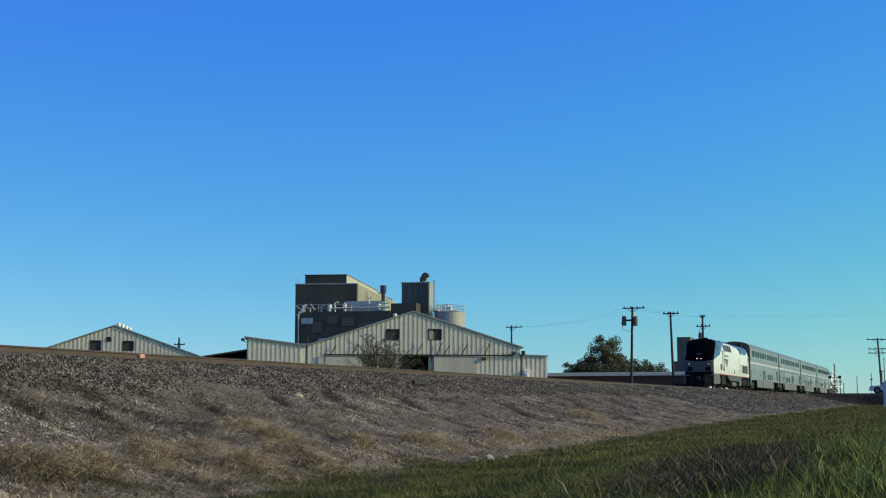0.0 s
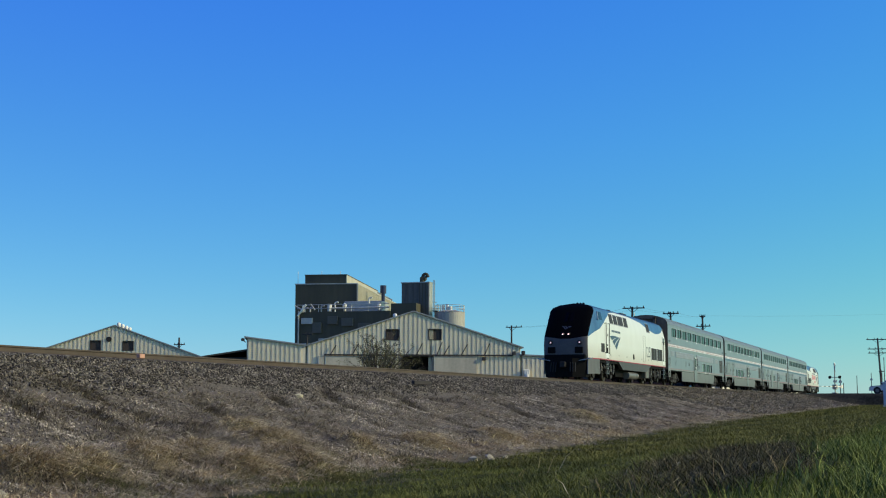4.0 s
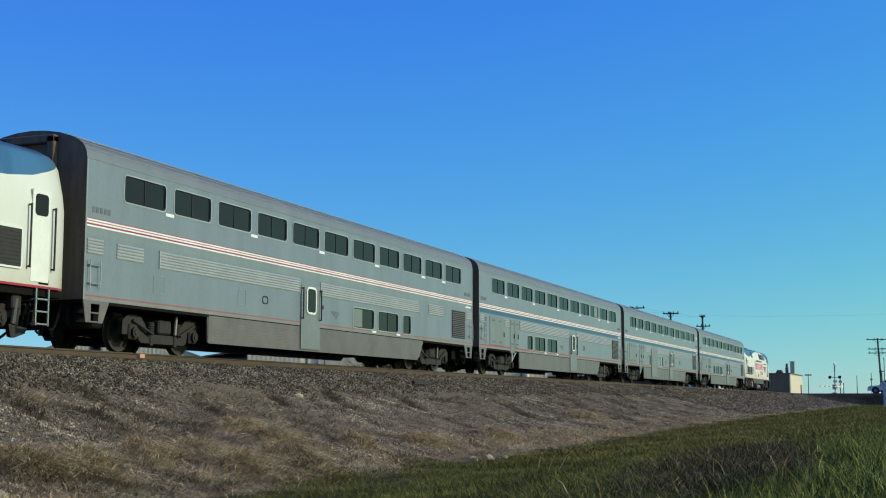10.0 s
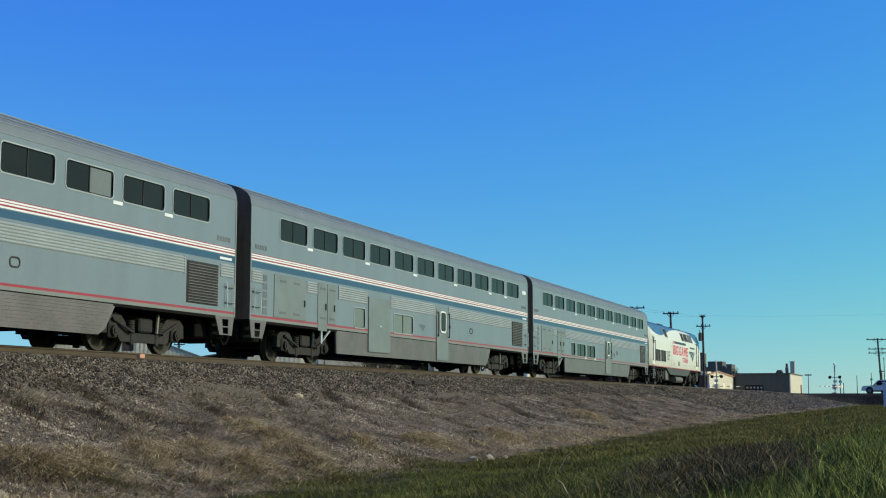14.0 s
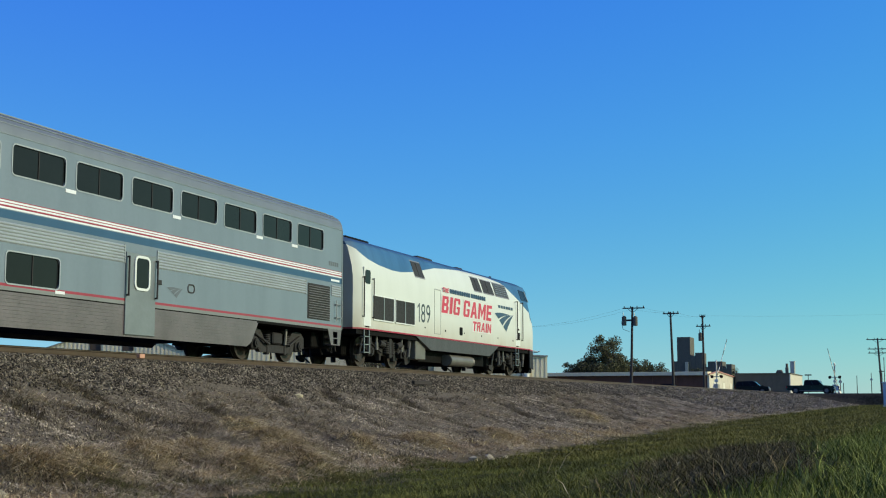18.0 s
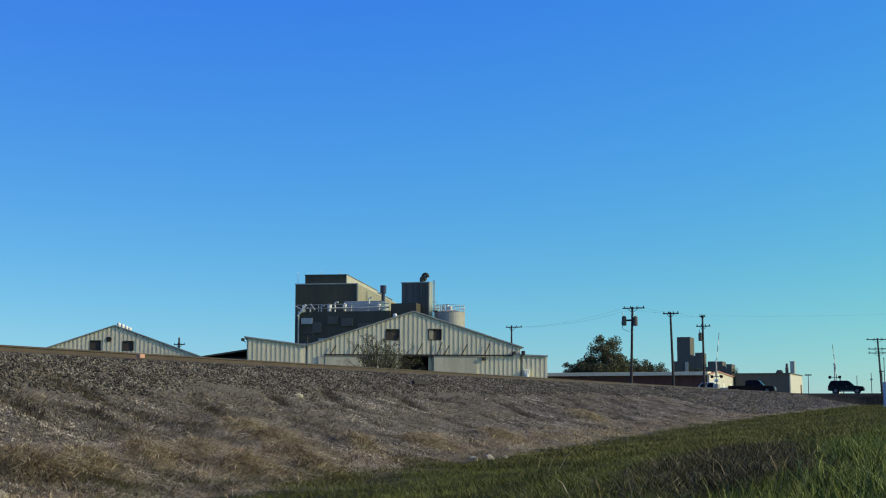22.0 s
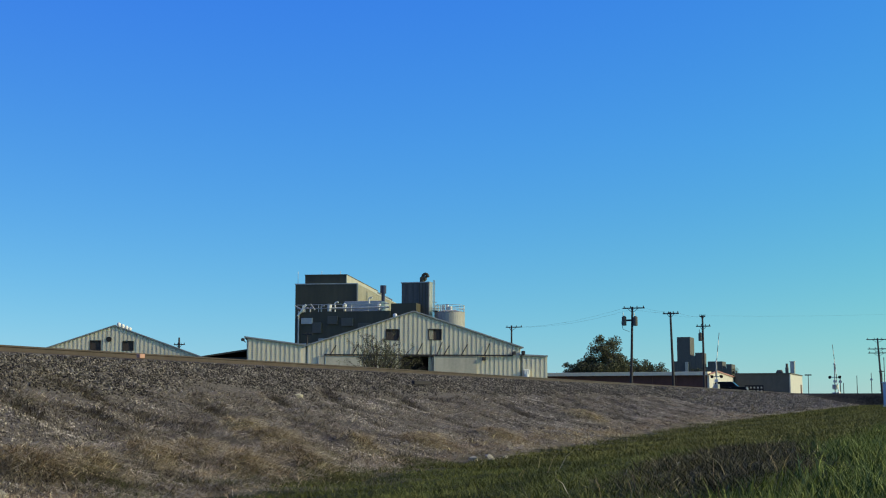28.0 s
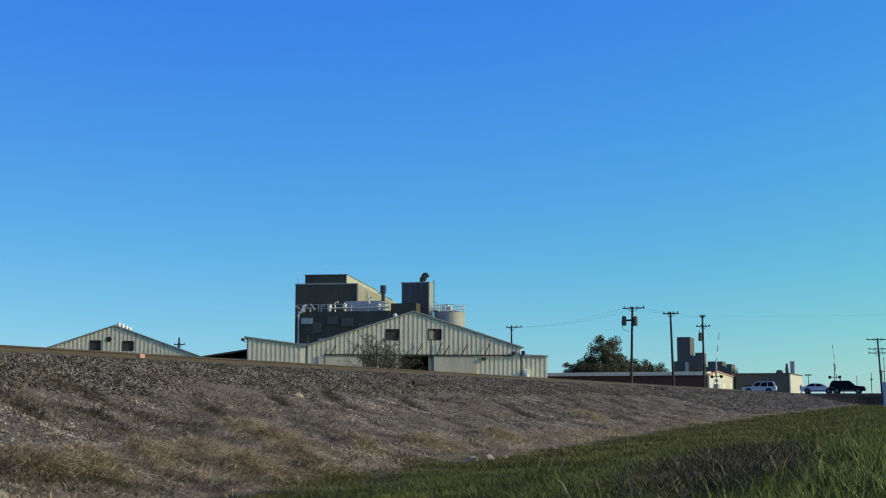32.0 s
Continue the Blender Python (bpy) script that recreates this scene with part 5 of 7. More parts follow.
lean = annex(site(120.24, 49.41, -62.5), -16.8, 5.2, -10.95, 4.42, 26, "beige ribbed metal lean-to against the large shed")
part("corner_light", tube(box(B(), -17.4, -17.05, -0.4, -0.1, 4.85, 5.15, 0.05), (-16.95, 0, 4.75), (-17.25, -0.25, 4.95), 0.05, 6), M_pole, lean)
lean2 = annex(site(120.24, 49.41, -62.5), 11.15, 3.52, 13.8, 3.41, 20, "low beige ribbed metal annex beside the large shed")
part("white_vent", box(tube(B(), (11.6, -0.3, GR), (11.6, -0.3, 1.9), 0.28, 12), 11.3, 11.9, -0.55, -0.1, 1.6, 2.1, 0.05), M_whiteroof, lean2)
part("wall_lamp", box(B(), 11.1, 11.45, -0.5, -0.1, 3.6, 4.0, 0.05), M_pole, lean2)
for k, (a, y, r) in enumerate(((-1.8, 1.5, 0.24), (0.2, 4, 0.26))):
    v = part("roof_vent", tube(B(), (a, y, 7.2), (a, y, 8.0 - abs(a) * 0.25), r * 0.6, 10), M_galv, shed)
    bm = B()
    bmesh.ops.create_icosphere(bm, subdivisions=2, radius=r, matrix=Matrix.Translation((a, y, 8.1 - abs(a) * 0.25)))
    part("vent_cap", bm, M_whiteroof, v, smooth=True)

shed2 = gable_shed("gabled_shed", site(122.15, 87.06, -62.5), (-13.0, 2.9), (0, 7.42), (12.6, 2.85), GR, 30,
                   [(-2.72, -1.55, 4.6, 5.72), (0.92, 2.12, 4.6, 5.68)], "distant beige ribbed metal shed with white roof vents")
part("round_vent", tube(B(), (-0.64, -0.15, 5.88), (-0.64, -0.05, 5.88), 0.3, 16), M_dark, shed2)
for k in range(4):
    bm = tube(B(), (0.25, 1.2 + 3.2 * k, 7.2), (0.25, 1.2 + 3.2 * k, 7.66), 0.2, 10)
    bmesh.ops.create_icosphere(bm, subdivisions=2, radius=0.25, matrix=Matrix.Translation((0.25, 1.2 + 3.2 * k, 7.66)))
    part("roof_vent", bm, M_whiteroof, shed2, "round white roof ventilator", smooth=True)
low = thing("low_shed", site(129.0, 76.6, -70), "low shed with a dark metal roof", "shed")
part("body", box(B(), -2.5, 6.5, 0.4, 14, GR, 3.9), M_mill, low)
part("roof", poly_xz(B(), [(-3.2, 4.02), (2.6, 4.9), (7.2, 4.2), (7.2, 4.0), (2.6, 4.7), (-3.2, 3.85)], 0, 14.5), M_mill, low, "dark metal roof")

# the mill behind the sheds
mill = thing("mill_building", site(179.6, 83.29, 14.6), "tall mill building, front coloured dark as shaded, side tan as sunlit", "building")
# shade and sun on the two faces are put into their colours
part("main_block", box(B(), 0.15, 42, 0.15, 9.9, GR, 17.05), [M_mill], mill, "sheet cladding in a brown darkened for its shaded front")
part("sunlit_side", box(B(), 0.1, 42, -0.06, 0.14, GR, 17.1), M_milllit, mill, "ribbed side wall in a tan lightened for the sun")
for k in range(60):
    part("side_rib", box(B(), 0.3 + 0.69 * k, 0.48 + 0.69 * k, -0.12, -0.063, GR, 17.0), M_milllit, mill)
part("penthouse", box(B(), 0.3, 30, 1.9, 8.4, 17.05, 18.5), M_mill, mill, "rooftop penthouse coloured dark for its shaded front")
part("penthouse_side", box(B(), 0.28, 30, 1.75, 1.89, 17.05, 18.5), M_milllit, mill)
bm = box(B(), 0.1, 42, 0.0, 10.0, 17.06, 17.2)
part("parapet", bm, M_galv, mill)
part("roof_cap", box(B(), 0.2, 30, 1.7, 8.5, 18.51, 18.62), M_grey, mill)
for x, y in ((1, 9.7), (1.5, 3.0), (1.5, 6.0)):
    part("lightning_rod", tube(B(), (x, y, 17), (x, y, 19.2), 0.035, 5), M_galv, mill)
for k in range(12):
    part("roof_bolt", box(B(), 20 + 1.4 * k, 20.3 + 1.4 * k, -0.05, 0.2, 17.2, 17.5), M_galv, mill)
annexe = thing("mill_annexe", site(172.0, 80.2, 6), "dark lower mill block with pipes and ducts on its roof", "building")
part("block", box(B(), 0, 9, -5.5, 9.3, GR, 12.2), M_mill, annexe, "cladding in the darkened shade brown")
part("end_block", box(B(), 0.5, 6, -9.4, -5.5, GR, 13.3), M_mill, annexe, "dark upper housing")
for k, (y0, y1, z0, z1, c) in enumerate(((6.6, 8.4, 10.4, 11.3, M_galv), (2.6, 4.2, 10.3, 11.5, M_grey), (0.2, 2.0, 10.0, 11.2, M_grey), (5.2, 6.6, 9.0, 10.6, M_grey), (4.4, 5.6, 6.6, 8.2, M_galv), (-2.5, -0.6, 9.0, 10.4, M_grey), (6.8, 8.6, 7.2, 7.5, M_galv))):
    w = part("panel", box(B(), -0.3, -0.003, y0, y1, z0, z1, 0.03), c, annexe)
for k in range(6):
    y = -4.6 + 2.6 * k
    part("rail_post", tube(B(), (0.2, y, 12.2), (0.2, y, 13.3), 0.05, 6), M_galv, annexe)
for z in (12.75, 13.3):
    part("rail_bar", tube(B(), (0.2, -5.3, z), (0.2, 9.2, z), 0.05, 6), M_galv, annexe)
part("pipe", tube(tube(B(), (0.6, -5.2, 12.75), (0.6, 4.2, 12.75), 0.13, 10), (0.6, 4.2, 12.3), (0.6, 4.2, 13.4), 0.35, 10), M_whiteroof, annexe, "white roof pipe")
part("pipe", tube(B(), (-0.4, 8.9, 11.6), (-0.4, 7.6, 13.3), 0.16, 8), M_whiteroof, annexe, "white slanting duct")
part("pipe", tube(B(), (-0.3, 8.8, 6.0), (-0.3, 8.8, 12.4), 0.12, 8), M_galv, annexe)
for y, z, r in ((2.0, 13.0, 0.35), (-3.4, 13.0, 0.3), (8.6, 12.9, 0.25)):
    bm = tube(B(), (1.2, y, 12.2), (1.2, y, z), r * 0.6, 10)
    bmesh.ops.create_icosphere(bm, subdivisions=2, radius=r, matrix=Matrix.Translation((1.2, y, z + 0.2)))
    part("vent_cap", bm, M_whiteroof, annexe, smooth=True)
part("duct_housing", box(B(), 2.5, 6, -3.4, 2.6, 12.2, 13.9, 0.1), M_galv, annexe, "long pale sheet-metal housing")
for y, r0, r1 in ((7.4, 12.2, 12.9), (5.6, 12.2, 13.1), (3.4, 12.2, 13.6), (-2.0, 13.4, 14.2), (8.2, 12.2, 12.8)):
    bm = tube(B(), (0.8, y, r0), (0.8, y, r1), 0.12, 8)
    tube(bm, (0.8, y, r1), (0.8, y - 0.5, r1 + 0.1), 0.12, 8)
    part("roof_elbow", bm, M_whiteroof if y in (3.4, -2.0) else M_galv, annexe)
part("pipe", tube(tube(B(), (-0.3, 8.0, 12.3), (-0.3, 9.4, 13.2), 0.1, 8), (-0.3, 6.2, 12.5), (-0.3, 6.9, 13.4), 0.1, 8), M_galv, annexe)
stack = thing("exhaust_stack", pose(188, 82.6, 0), "dark steel exhaust stack behind the mill", "chimney")
M_stack = finish("navy_stack_paint", (0.012, 0.024, 0.07), 0.5, 0, 0.2)
part("flue", tube(B(), (0, 0, GR), (0, 0, 17.2), 0.3, 12), M_stack, stack, "navy painted flue")
part("cap", tube(B(), (0, 0, 16.2), (0, 0, 17.5), 0.5, 12), M_stack, stack)
part("collar", tube(B(), (-0.3, -0.2, 13.2), (-0.3, -0.2, 14.0), 0.45, 10), M_whiteroof, stack, "white collar at the roof")
silo = thing("square_silo", site(176.0, 69.9, 4), "tall square grey bin tower with a rooftop elbow duct", "silo")
part("bin", box(B(), 0, 1.7, 0.02, 4.3, GR, 16.5, 0.04), M_bin, silo, "grey steel panels")
# the sun on this side is put into a brighter steel than the front
part("lit_side", box(B(), 0.05, 1.7, -0.08, 0.015, GR, 16.5), M_galv, silo, "side wall brightened for the sun on it")
part("top_rim", box(B(), -0.1, 1.8, -0.12, 4.4, 16.5, 16.65), M_galv, silo)
bm = tube(B(), (0.9, 1.3, 16.5), (0.9, 1.3, 17.4), 0.4, 12)
tube(bm, (0.9, 1.3, 17.3), (0.9, 0.7, 17.2), 0.35, 10)
for k in range(7):
    a, b = math.pi * k / 7, math.pi * (k + 1) / 7
    tube(bm, (0.9, 1.3 - 0.45 + 0.45 * math.cos(a), 17.4 + 0.5 * math.sin(a)), (0.9, 1.3 - 0.45 + 0.45 * math.cos(b), 17.4 + 0.5 * math.sin(b)), 0.24, 8)
part("elbow_duct", bm, M_mill, silo, "dark arched duct")
for yy in (0.5, 1.0, 1.45, 2.5, 3.5):
    part("panel_seam", box(B(), -0.05, -0.002, yy - 0.05, yy + 0.05, GR, 16.4), M_mill if yy < 1.5 else M_bin, silo)
for z in (9.6, 10.9, 12.2):
    bm = box(B(), 0.1, 1.9, -1.3, -0.5, z, z + 0.12)
    for x in (0.15, 1.0, 1.85):
        tube(bm, (x, -1.25, z), (x, -1.25, z + 1.0), 0.04, 5)
    tube(bm, (0.15, -1.25, z + 1.0), (1.85, -1.25, z + 1.0), 0.04, 5)
    part("landing", bm, M_grey, silo, "railed steel landing")
bm = B()
for z in np.arange(8, 16.4, 0.45):
    box(bm, 1.0, 1.5, -0.5, -0.42, z, z + 0.05)
for x in (1.0, 1.5):
    box(bm, x - 0.03, x + 0.03, -0.5, -0.42, 8, 17)
part("ladder", bm, M_galv, silo)
tank = thing("storage_tank", pose(178, 67.3, 0), "pale cylindrical storage tank with a top railing", "tank")
M_shell = finish("weathered_tank_paint", (0.40, 0.37, 0.29), 0.6, 0.1, 0.35, 3, 0.4, streaks=True)
part("shell", tube(B(), (0, 0, GR), (0, 0, 12.1), 2.25, 40), M_shell, tank, "weathered grey steel shell", smooth=False)
part("roof", tube(B(), (0, 0, 12.1), (0, 0, 12.5), 2.3, 40, 0.4), M_shell, tank)
for k in range(12):
    a = 6.2832 * k / 12
    part("rail_post", tube(B(), (2.2 * math.cos(a), 2.2 * math.sin(a), 12.1), (2.2 * math.cos(a), 2.2 * math.sin(a), 13.1), 0.04, 5), M_galv, tank)
for z in (12.6, 13.1):
    bm = B()
    for k in range(24):
        a, b = 6.2832 * k / 24, 6.2832 * (k + 1) / 24
        tube(bm, (2.2 * math.cos(a), 2.2 * math.sin(a), z), (2.2 * math.cos(b), 2.2 * math.sin(b), z), 0.04, 5)
    part("top_rail", bm, M_galv, tank)
for y, h in ((0.9, 0.9), (-0.3, 0.7), (0.2, 1.0)):
    part("tank_fitting", tube(B(), (-0.5, y, 12.2), (-0.5, y, 12.3 + h), 0.22, 10), M_whiteroof, tank)
walkway = part("walkway", box(B(), -0.3, 0.3, 2.2, 4.6, 12.7, 12.8), M_galv, tank)
part("handrail", tube(tube(B(), (0.3, 2.2, 13.7), (0.3, 4.6, 13.7), 0.04, 5), (0.3, 3.4, 12.8), (0.3, 3.4, 13.7), 0.04, 5), M_galv, walkway)

# the long low building beyond the crossing
long_b = thing("long_low_building", pose(207.2, 34.0, 0), "long low maroon building with a white roof edge and cream end", "building")
part("front_wall", box(B(), 0, 0.3, 0.05, 27.2, GR, 3.1), M_brown, long_b, "dark maroon wall in shade")
part("end_wall", poly_xz(B(), [(0, GR), (31, GR), (31, 3.0), (8, 3.75), (0, 3.1)], -0.25, 0.05), M_cream, long_b, "cream end wall")
part("back_wall", box(B(), 30.7, 31, 0.05, 27.2, GR, 3.0), M_brown, long_b)
part("far_wall", box(B(), 0.3, 30.7, 27.0, 27.2, GR, 3.0), M_brown, long_b)
part("roof", box(B(), 3.0, 31.5, -0.1, 27.5, 3.11, 3.32), M_whiteroof, long_b)
part("roof_slope", poly_xz(B(), [(-0.6, 3.05), (-0.6, 3.6), (3.0, 3.7), (3.0, 3.05)], -0.1, 27.5), M_fascia, long_b, "cream roof fascia")
part("verge", poly_xz(B(), [(-0.6, 3.3), (8, 3.95), (31.5, 3.2), (31.5, 3.0), (8, 3.75), (-0.6, 3.1)], -0.45, -0.26), finish("salmon_trim", (0.45, 0.2, 0.14), 0.6), long_b, "salmon verge board")
for y0, y1 in ((17.6, 18.6), (12.0, 13.1)):
    w = part("window", box(B(), -0.08, 0.1, y0, y1, 1.2, 1.85), M_galv, long_b, "pale window")
    part("sill", box(B(), -0.14, -0.082, y0 - 0.1, y1 + 0.1, 1.1, 1.2), M_whiteroof, w)
for y0 in (5.0, 9.0, 22.0):
    part("downpipe", tube(B(), (-0.08, y0, GR), (-0.08, y0, 3.0), 0.07, 6), M_brown, long_b)
for x0 in (4.0, 14.0, 22.0):
    part("end_door", box(B(), x0, x0 + 2.2, -0.3, -0.252, GR, 2.0), M_whiteroof, long_b)
grey_b = thing("grey_building", pose(233.8, 23.9, 0), "low grey block building with rooftop air units", "building")
part("block_wall", box(B(), 0, 22, 0.1, 9.5, GR, 3.7), M_grey, grey_b, "grey block wall in shade")
part("end_wall", box(B(), 0.02, 22, -0.1, 0.095, GR, 3.68), M_cream, grey_b, "cream sunlit end wall")
part("coping", box(B(), -0.15, 22.2, -0.2, 9.6, 3.71, 3.9), M_grey, grey_b)
for x, y, w, h in ((1.6, 0.35, 0.55, 1.7), (3.0, 1.5, 1.2, 0.6)):
    part("air_unit", tube(box(B(), x, x + w, y, y + w, 3.9, 3.9 + h * 0.6, 0.05), (x + w / 2, y + w / 2, 3.9 + h * 0.6), (x + w / 2, y + w / 2, 3.9 + h), w * 0.4, 12), M_bin, grey_b, "grey steel rooftop unit")
pale_unit = part("air_unit", box(B(), 11.6, 12.9, 0.25, 1.05, 3.9, 6.2, 0.05), M_galv, grey_b, "pale galvanised rooftop unit")
part("unit_rim", box(B(), 11.5, 13.0, 0.15, 1.15, 6.2, 6.3), M_whiteroof, pale_unit)
band = part("window_band", box(B(), -0.05, -0.003, 4.6, 7.9, 0.3, 1.75), M_dark, grey_b, "dark band with small pale panes")
for r in range(2):
    for k in range(5):
        part("pane", box(B(), -0.07, -0.052, 4.8 + 0.62 * k, 5.1 + 0.62 * k, 0.55 + 0.62 * r, 0.85 + 0.62 * r), M_galv, band)
part("end_door", box(B(), 18, 20, -0.16, -0.103, GR, 2.0), M_brown, grey_b)

# the distant elevator
elev = thing("grain_elevator", pose(492, 89.5, 0), "distant dark grain elevator towers", "grain elevator")
for y0, y1, z1 in ((-2.4, 2.7, 23.6), (-4.2, -2.4, 16.4), (-7.0, -4.2, 17.5), (-8.9, -7.0, 12.0), (-14.5, -8.9, 14.1), (-18.0, -15.9, 13.0), (-15.9, -14.5, 11.5), (2.7, 4.8, 14.3), (-1.6, -0.4, 14.0)):
    part("tower", box(B(), 0 if z1 != 14.0 else -1.0, 9, y0, y1, -2, z1, 0.1), M_grey if z1 != 14.0 else M_conc, elev)
part("gallery", box(B(), 1, 6, -18, -2.4, 9.4, 10.4), M_grey, elev)


# ---------- trees ----------
def leaves(centres, sizes, per, leaf, seed):
    r = np.random.default_rng(seed)
    pts = []
    for c, s in zip(centres, sizes):
        d = r.normal(size=(per, 3))
        d /= np.linalg.norm(d, axis=1)[:, None]
        pts.append(np.array(c) + d * (r.uniform(0, 1, (per, 1)) ** 0.5) * np.array(s))
    p = np.concatenate(pts)
    n = len(p)
    u, v = r.normal(size=(n, 3)), r.normal(size=(n, 3))
    u /= np.linalg.norm(u, axis=1)[:, None]
    v = np.cross(u, v)
    v /= np.linalg.norm(v, axis=1)[:, None]
    k = leaf * r.uniform(0.6, 1.4, (n, 1))
    vs = np.stack([p - u * k, p + v * k * 0.5, p + u * k, p - v * k * 0.5], 1).reshape(-1, 3)
    return vs, np.arange(4 * n).reshape(n, 4)


def branch(bm, p, q, r0, r1, seed, depth, tips, reach=99, high=99):
    r = random.Random(seed)
    p, q = Vector(p), Vector(q)
    if depth < 2 and (math.hypot(q.x, q.y) > reach or q.z > high):
        return
    mid = (p + q) / 2 + Vector((r.uniform(-1, 1), r.uniform(-1, 1), r.uniform(-0.3, 0.6))) * (q - p).length * 0.1
    tube(bm, p, mid, r0, 6, (r0 + r1) / 2)
    tube(bm, mid, q, (r0 + r1) / 2, 6, r1)
    tips.append(q)
    if depth:
        for k in range(3):
            d = (q - p).normalized()
            d = (d + Vector((r.uniform(-1, 1), r.uniform(-1, 1), r.uniform(-0.35, 0.7))) * 0.85).normalized()
            branch(bm, p.lerp(q, r.uniform(0.55, 1.0)), q + d * (q - p).length * r.uniform(0.45, 0.75), r1, r1 * 0.5, seed * 7 + k, depth - 1, tips, reach, high)


def tree(name, x, y, z, h, w, seed, per, leaf, material, label, bare=0.0, trunk=0.25, squash=0.75):
    ob = thing(name, pose(x, y, z), label, "tree" if name == "tree" else "shrub")
    r = random.Random(seed)
    bm, tips = B(), []
    n = 7
    if trunk:
        tube(bm, (0, 0, 0), (0.1, 0, h * 0.3), trunk, 8, trunk * 0.75)
    for k in range(n):
        a = 6.2832 * k / n + r.uniform(-0.3, 0.3)
        reach = w * r.uniform(0.3, 0.62)
        branch(bm, (0, 0, h * (0.22 if trunk else 0.0)), (reach * 0.8 * math.cos(a), reach * 0.8 * math.sin(a), h * r.uniform(0.4, 0.68)), max(trunk * 0.5, 0.05), max(trunk * 0.2, 0.02), seed + k * 31, 2, tips, w * 0.5, h * 0.95)
    part("trunk", bm, M_bark, ob, "dark trunk and limbs")
    tips = [t for t in tips if r.random() > bare and h * 0.12 < t.z < h * 0.95 and math.hypot(t.x, t.y) < w * 0.52]
    if bare < 0.2:
        for k in range(95):
            a, q = r.uniform(0, 6.2832), r.uniform(0, 1) ** 0.5
            tips.append(Vector((w * 0.45 * q * math.cos(a), w * 0.45 * q * math.sin(a), h * (0.5 + 0.40 * (1 - q * q) * r.uniform(-0.6, 1)))))
    vs, fs = leaves([t[:] for t in tips], [(w * 0.12 * r.uniform(0.6, 1.4),) * 2 + (w * 0.12 * squash * r.uniform(0.6, 1.3),) for _ in tips], per, leaf, seed)
    cr = bulk("crown", vs, fs, material, "uneven leafy crown", "crown", "")
    del cr["category"]
    cr.parent = ob
    return ob


tree("tree", 233, 57.5, GR, 12.0, 10.5, 3, 240, 0.17, M_leaf, "broad dark green tree behind the low building")
tree("tree", 236, 62.5, GR, 7.6, 7.0, 9, 130, 0.15, M_leaf, "ragged half-bare tree with dark leaves", 0.45)
tree("tree", 240, 50.5, GR, 7.8, 8, 21, 150, 0.17, M_leaf, "small dark green tree beside a utility pole")
tree("tree", 245, 45.5, GR, 6.2, 9, 33, 130, 0.17, M_leaf, "low dark scrubby tree")
tree("tree", 238, 67.5, GR, 5.6, 7, 45, 130, 0.16, M_leaf, "low dark bushy tree")
tree("tree", 250, 38.5, GR, 5.4, 10, 57, 130, 0.17, M_leaf, "low dark scrub tree behind the long building")


def shrub(x, y, z, h, w, seed, label):
    """Many thin stems that fan out from the ground, with small leaves along them."""
    ob = thing("shrub", pose(x, y, z), label, "shrub")
    r = random.Random(seed)
    bm, tips = B(), []
    for k in range(64):
        a, e = r.uniform(0, 6.2832), r.uniform(0.15, 1.0)
        q = Vector((w * 0.5 * e * math.cos(a), w * 0.5 * e * math.sin(a), h * (1.05 - 0.45 * e) * r.uniform(0.6, 1.0)))
        p = Vector((r.uniform(-0.5, 0.5), r.uniform(-0.5, 0.5), 0))
        mid = p.lerp(q, 0.5) + Vector((0, 0, h * 0.08))
        tube(bm, p, mid, 0.06, 5, 0.04)
        tube(bm, mid, q, 0.04, 5, 0.012)
        for j in range(5):
            s0 = mid.lerp(q, r.uniform(0, 1))
            s1 = s0 + Vector((r.uniform(-1, 1), r.uniform(-1, 1), r.uniform(-0.2, 0.9))) * 0.7
            tube(bm, s0, s1, 0.018, 4, 0.008)
            tips += [s1] if s1.z < h else []
        tips += [p.lerp(q, f) + Vector((r.uniform(-0.4, 0.4), r.uniform(-0.4, 0.4), 0)) for f in (0.3, 0.45, 0.6, 0.75)]
    part("stem", bm, M_bark, ob, "fan of thin dark stems")
    vs, fs = leaves([t[:] for t in tips], [(0.35, 0.35, 0.3) if t.z < h * 0.6 else (0.25, 0.25, 0.25) for t in tips], 24, 0.055, seed)
    cr = bulk("foliage", vs, fs, M_leaf2, "sparse small olive leaves", "crown", "")
    del cr["category"]
    cr.parent = ob


shrub(108.3, 48.1, GR, 6.6, 10.5, 71, "sparse olive shrub in front of the large shed")


# ---------- utility poles ----------


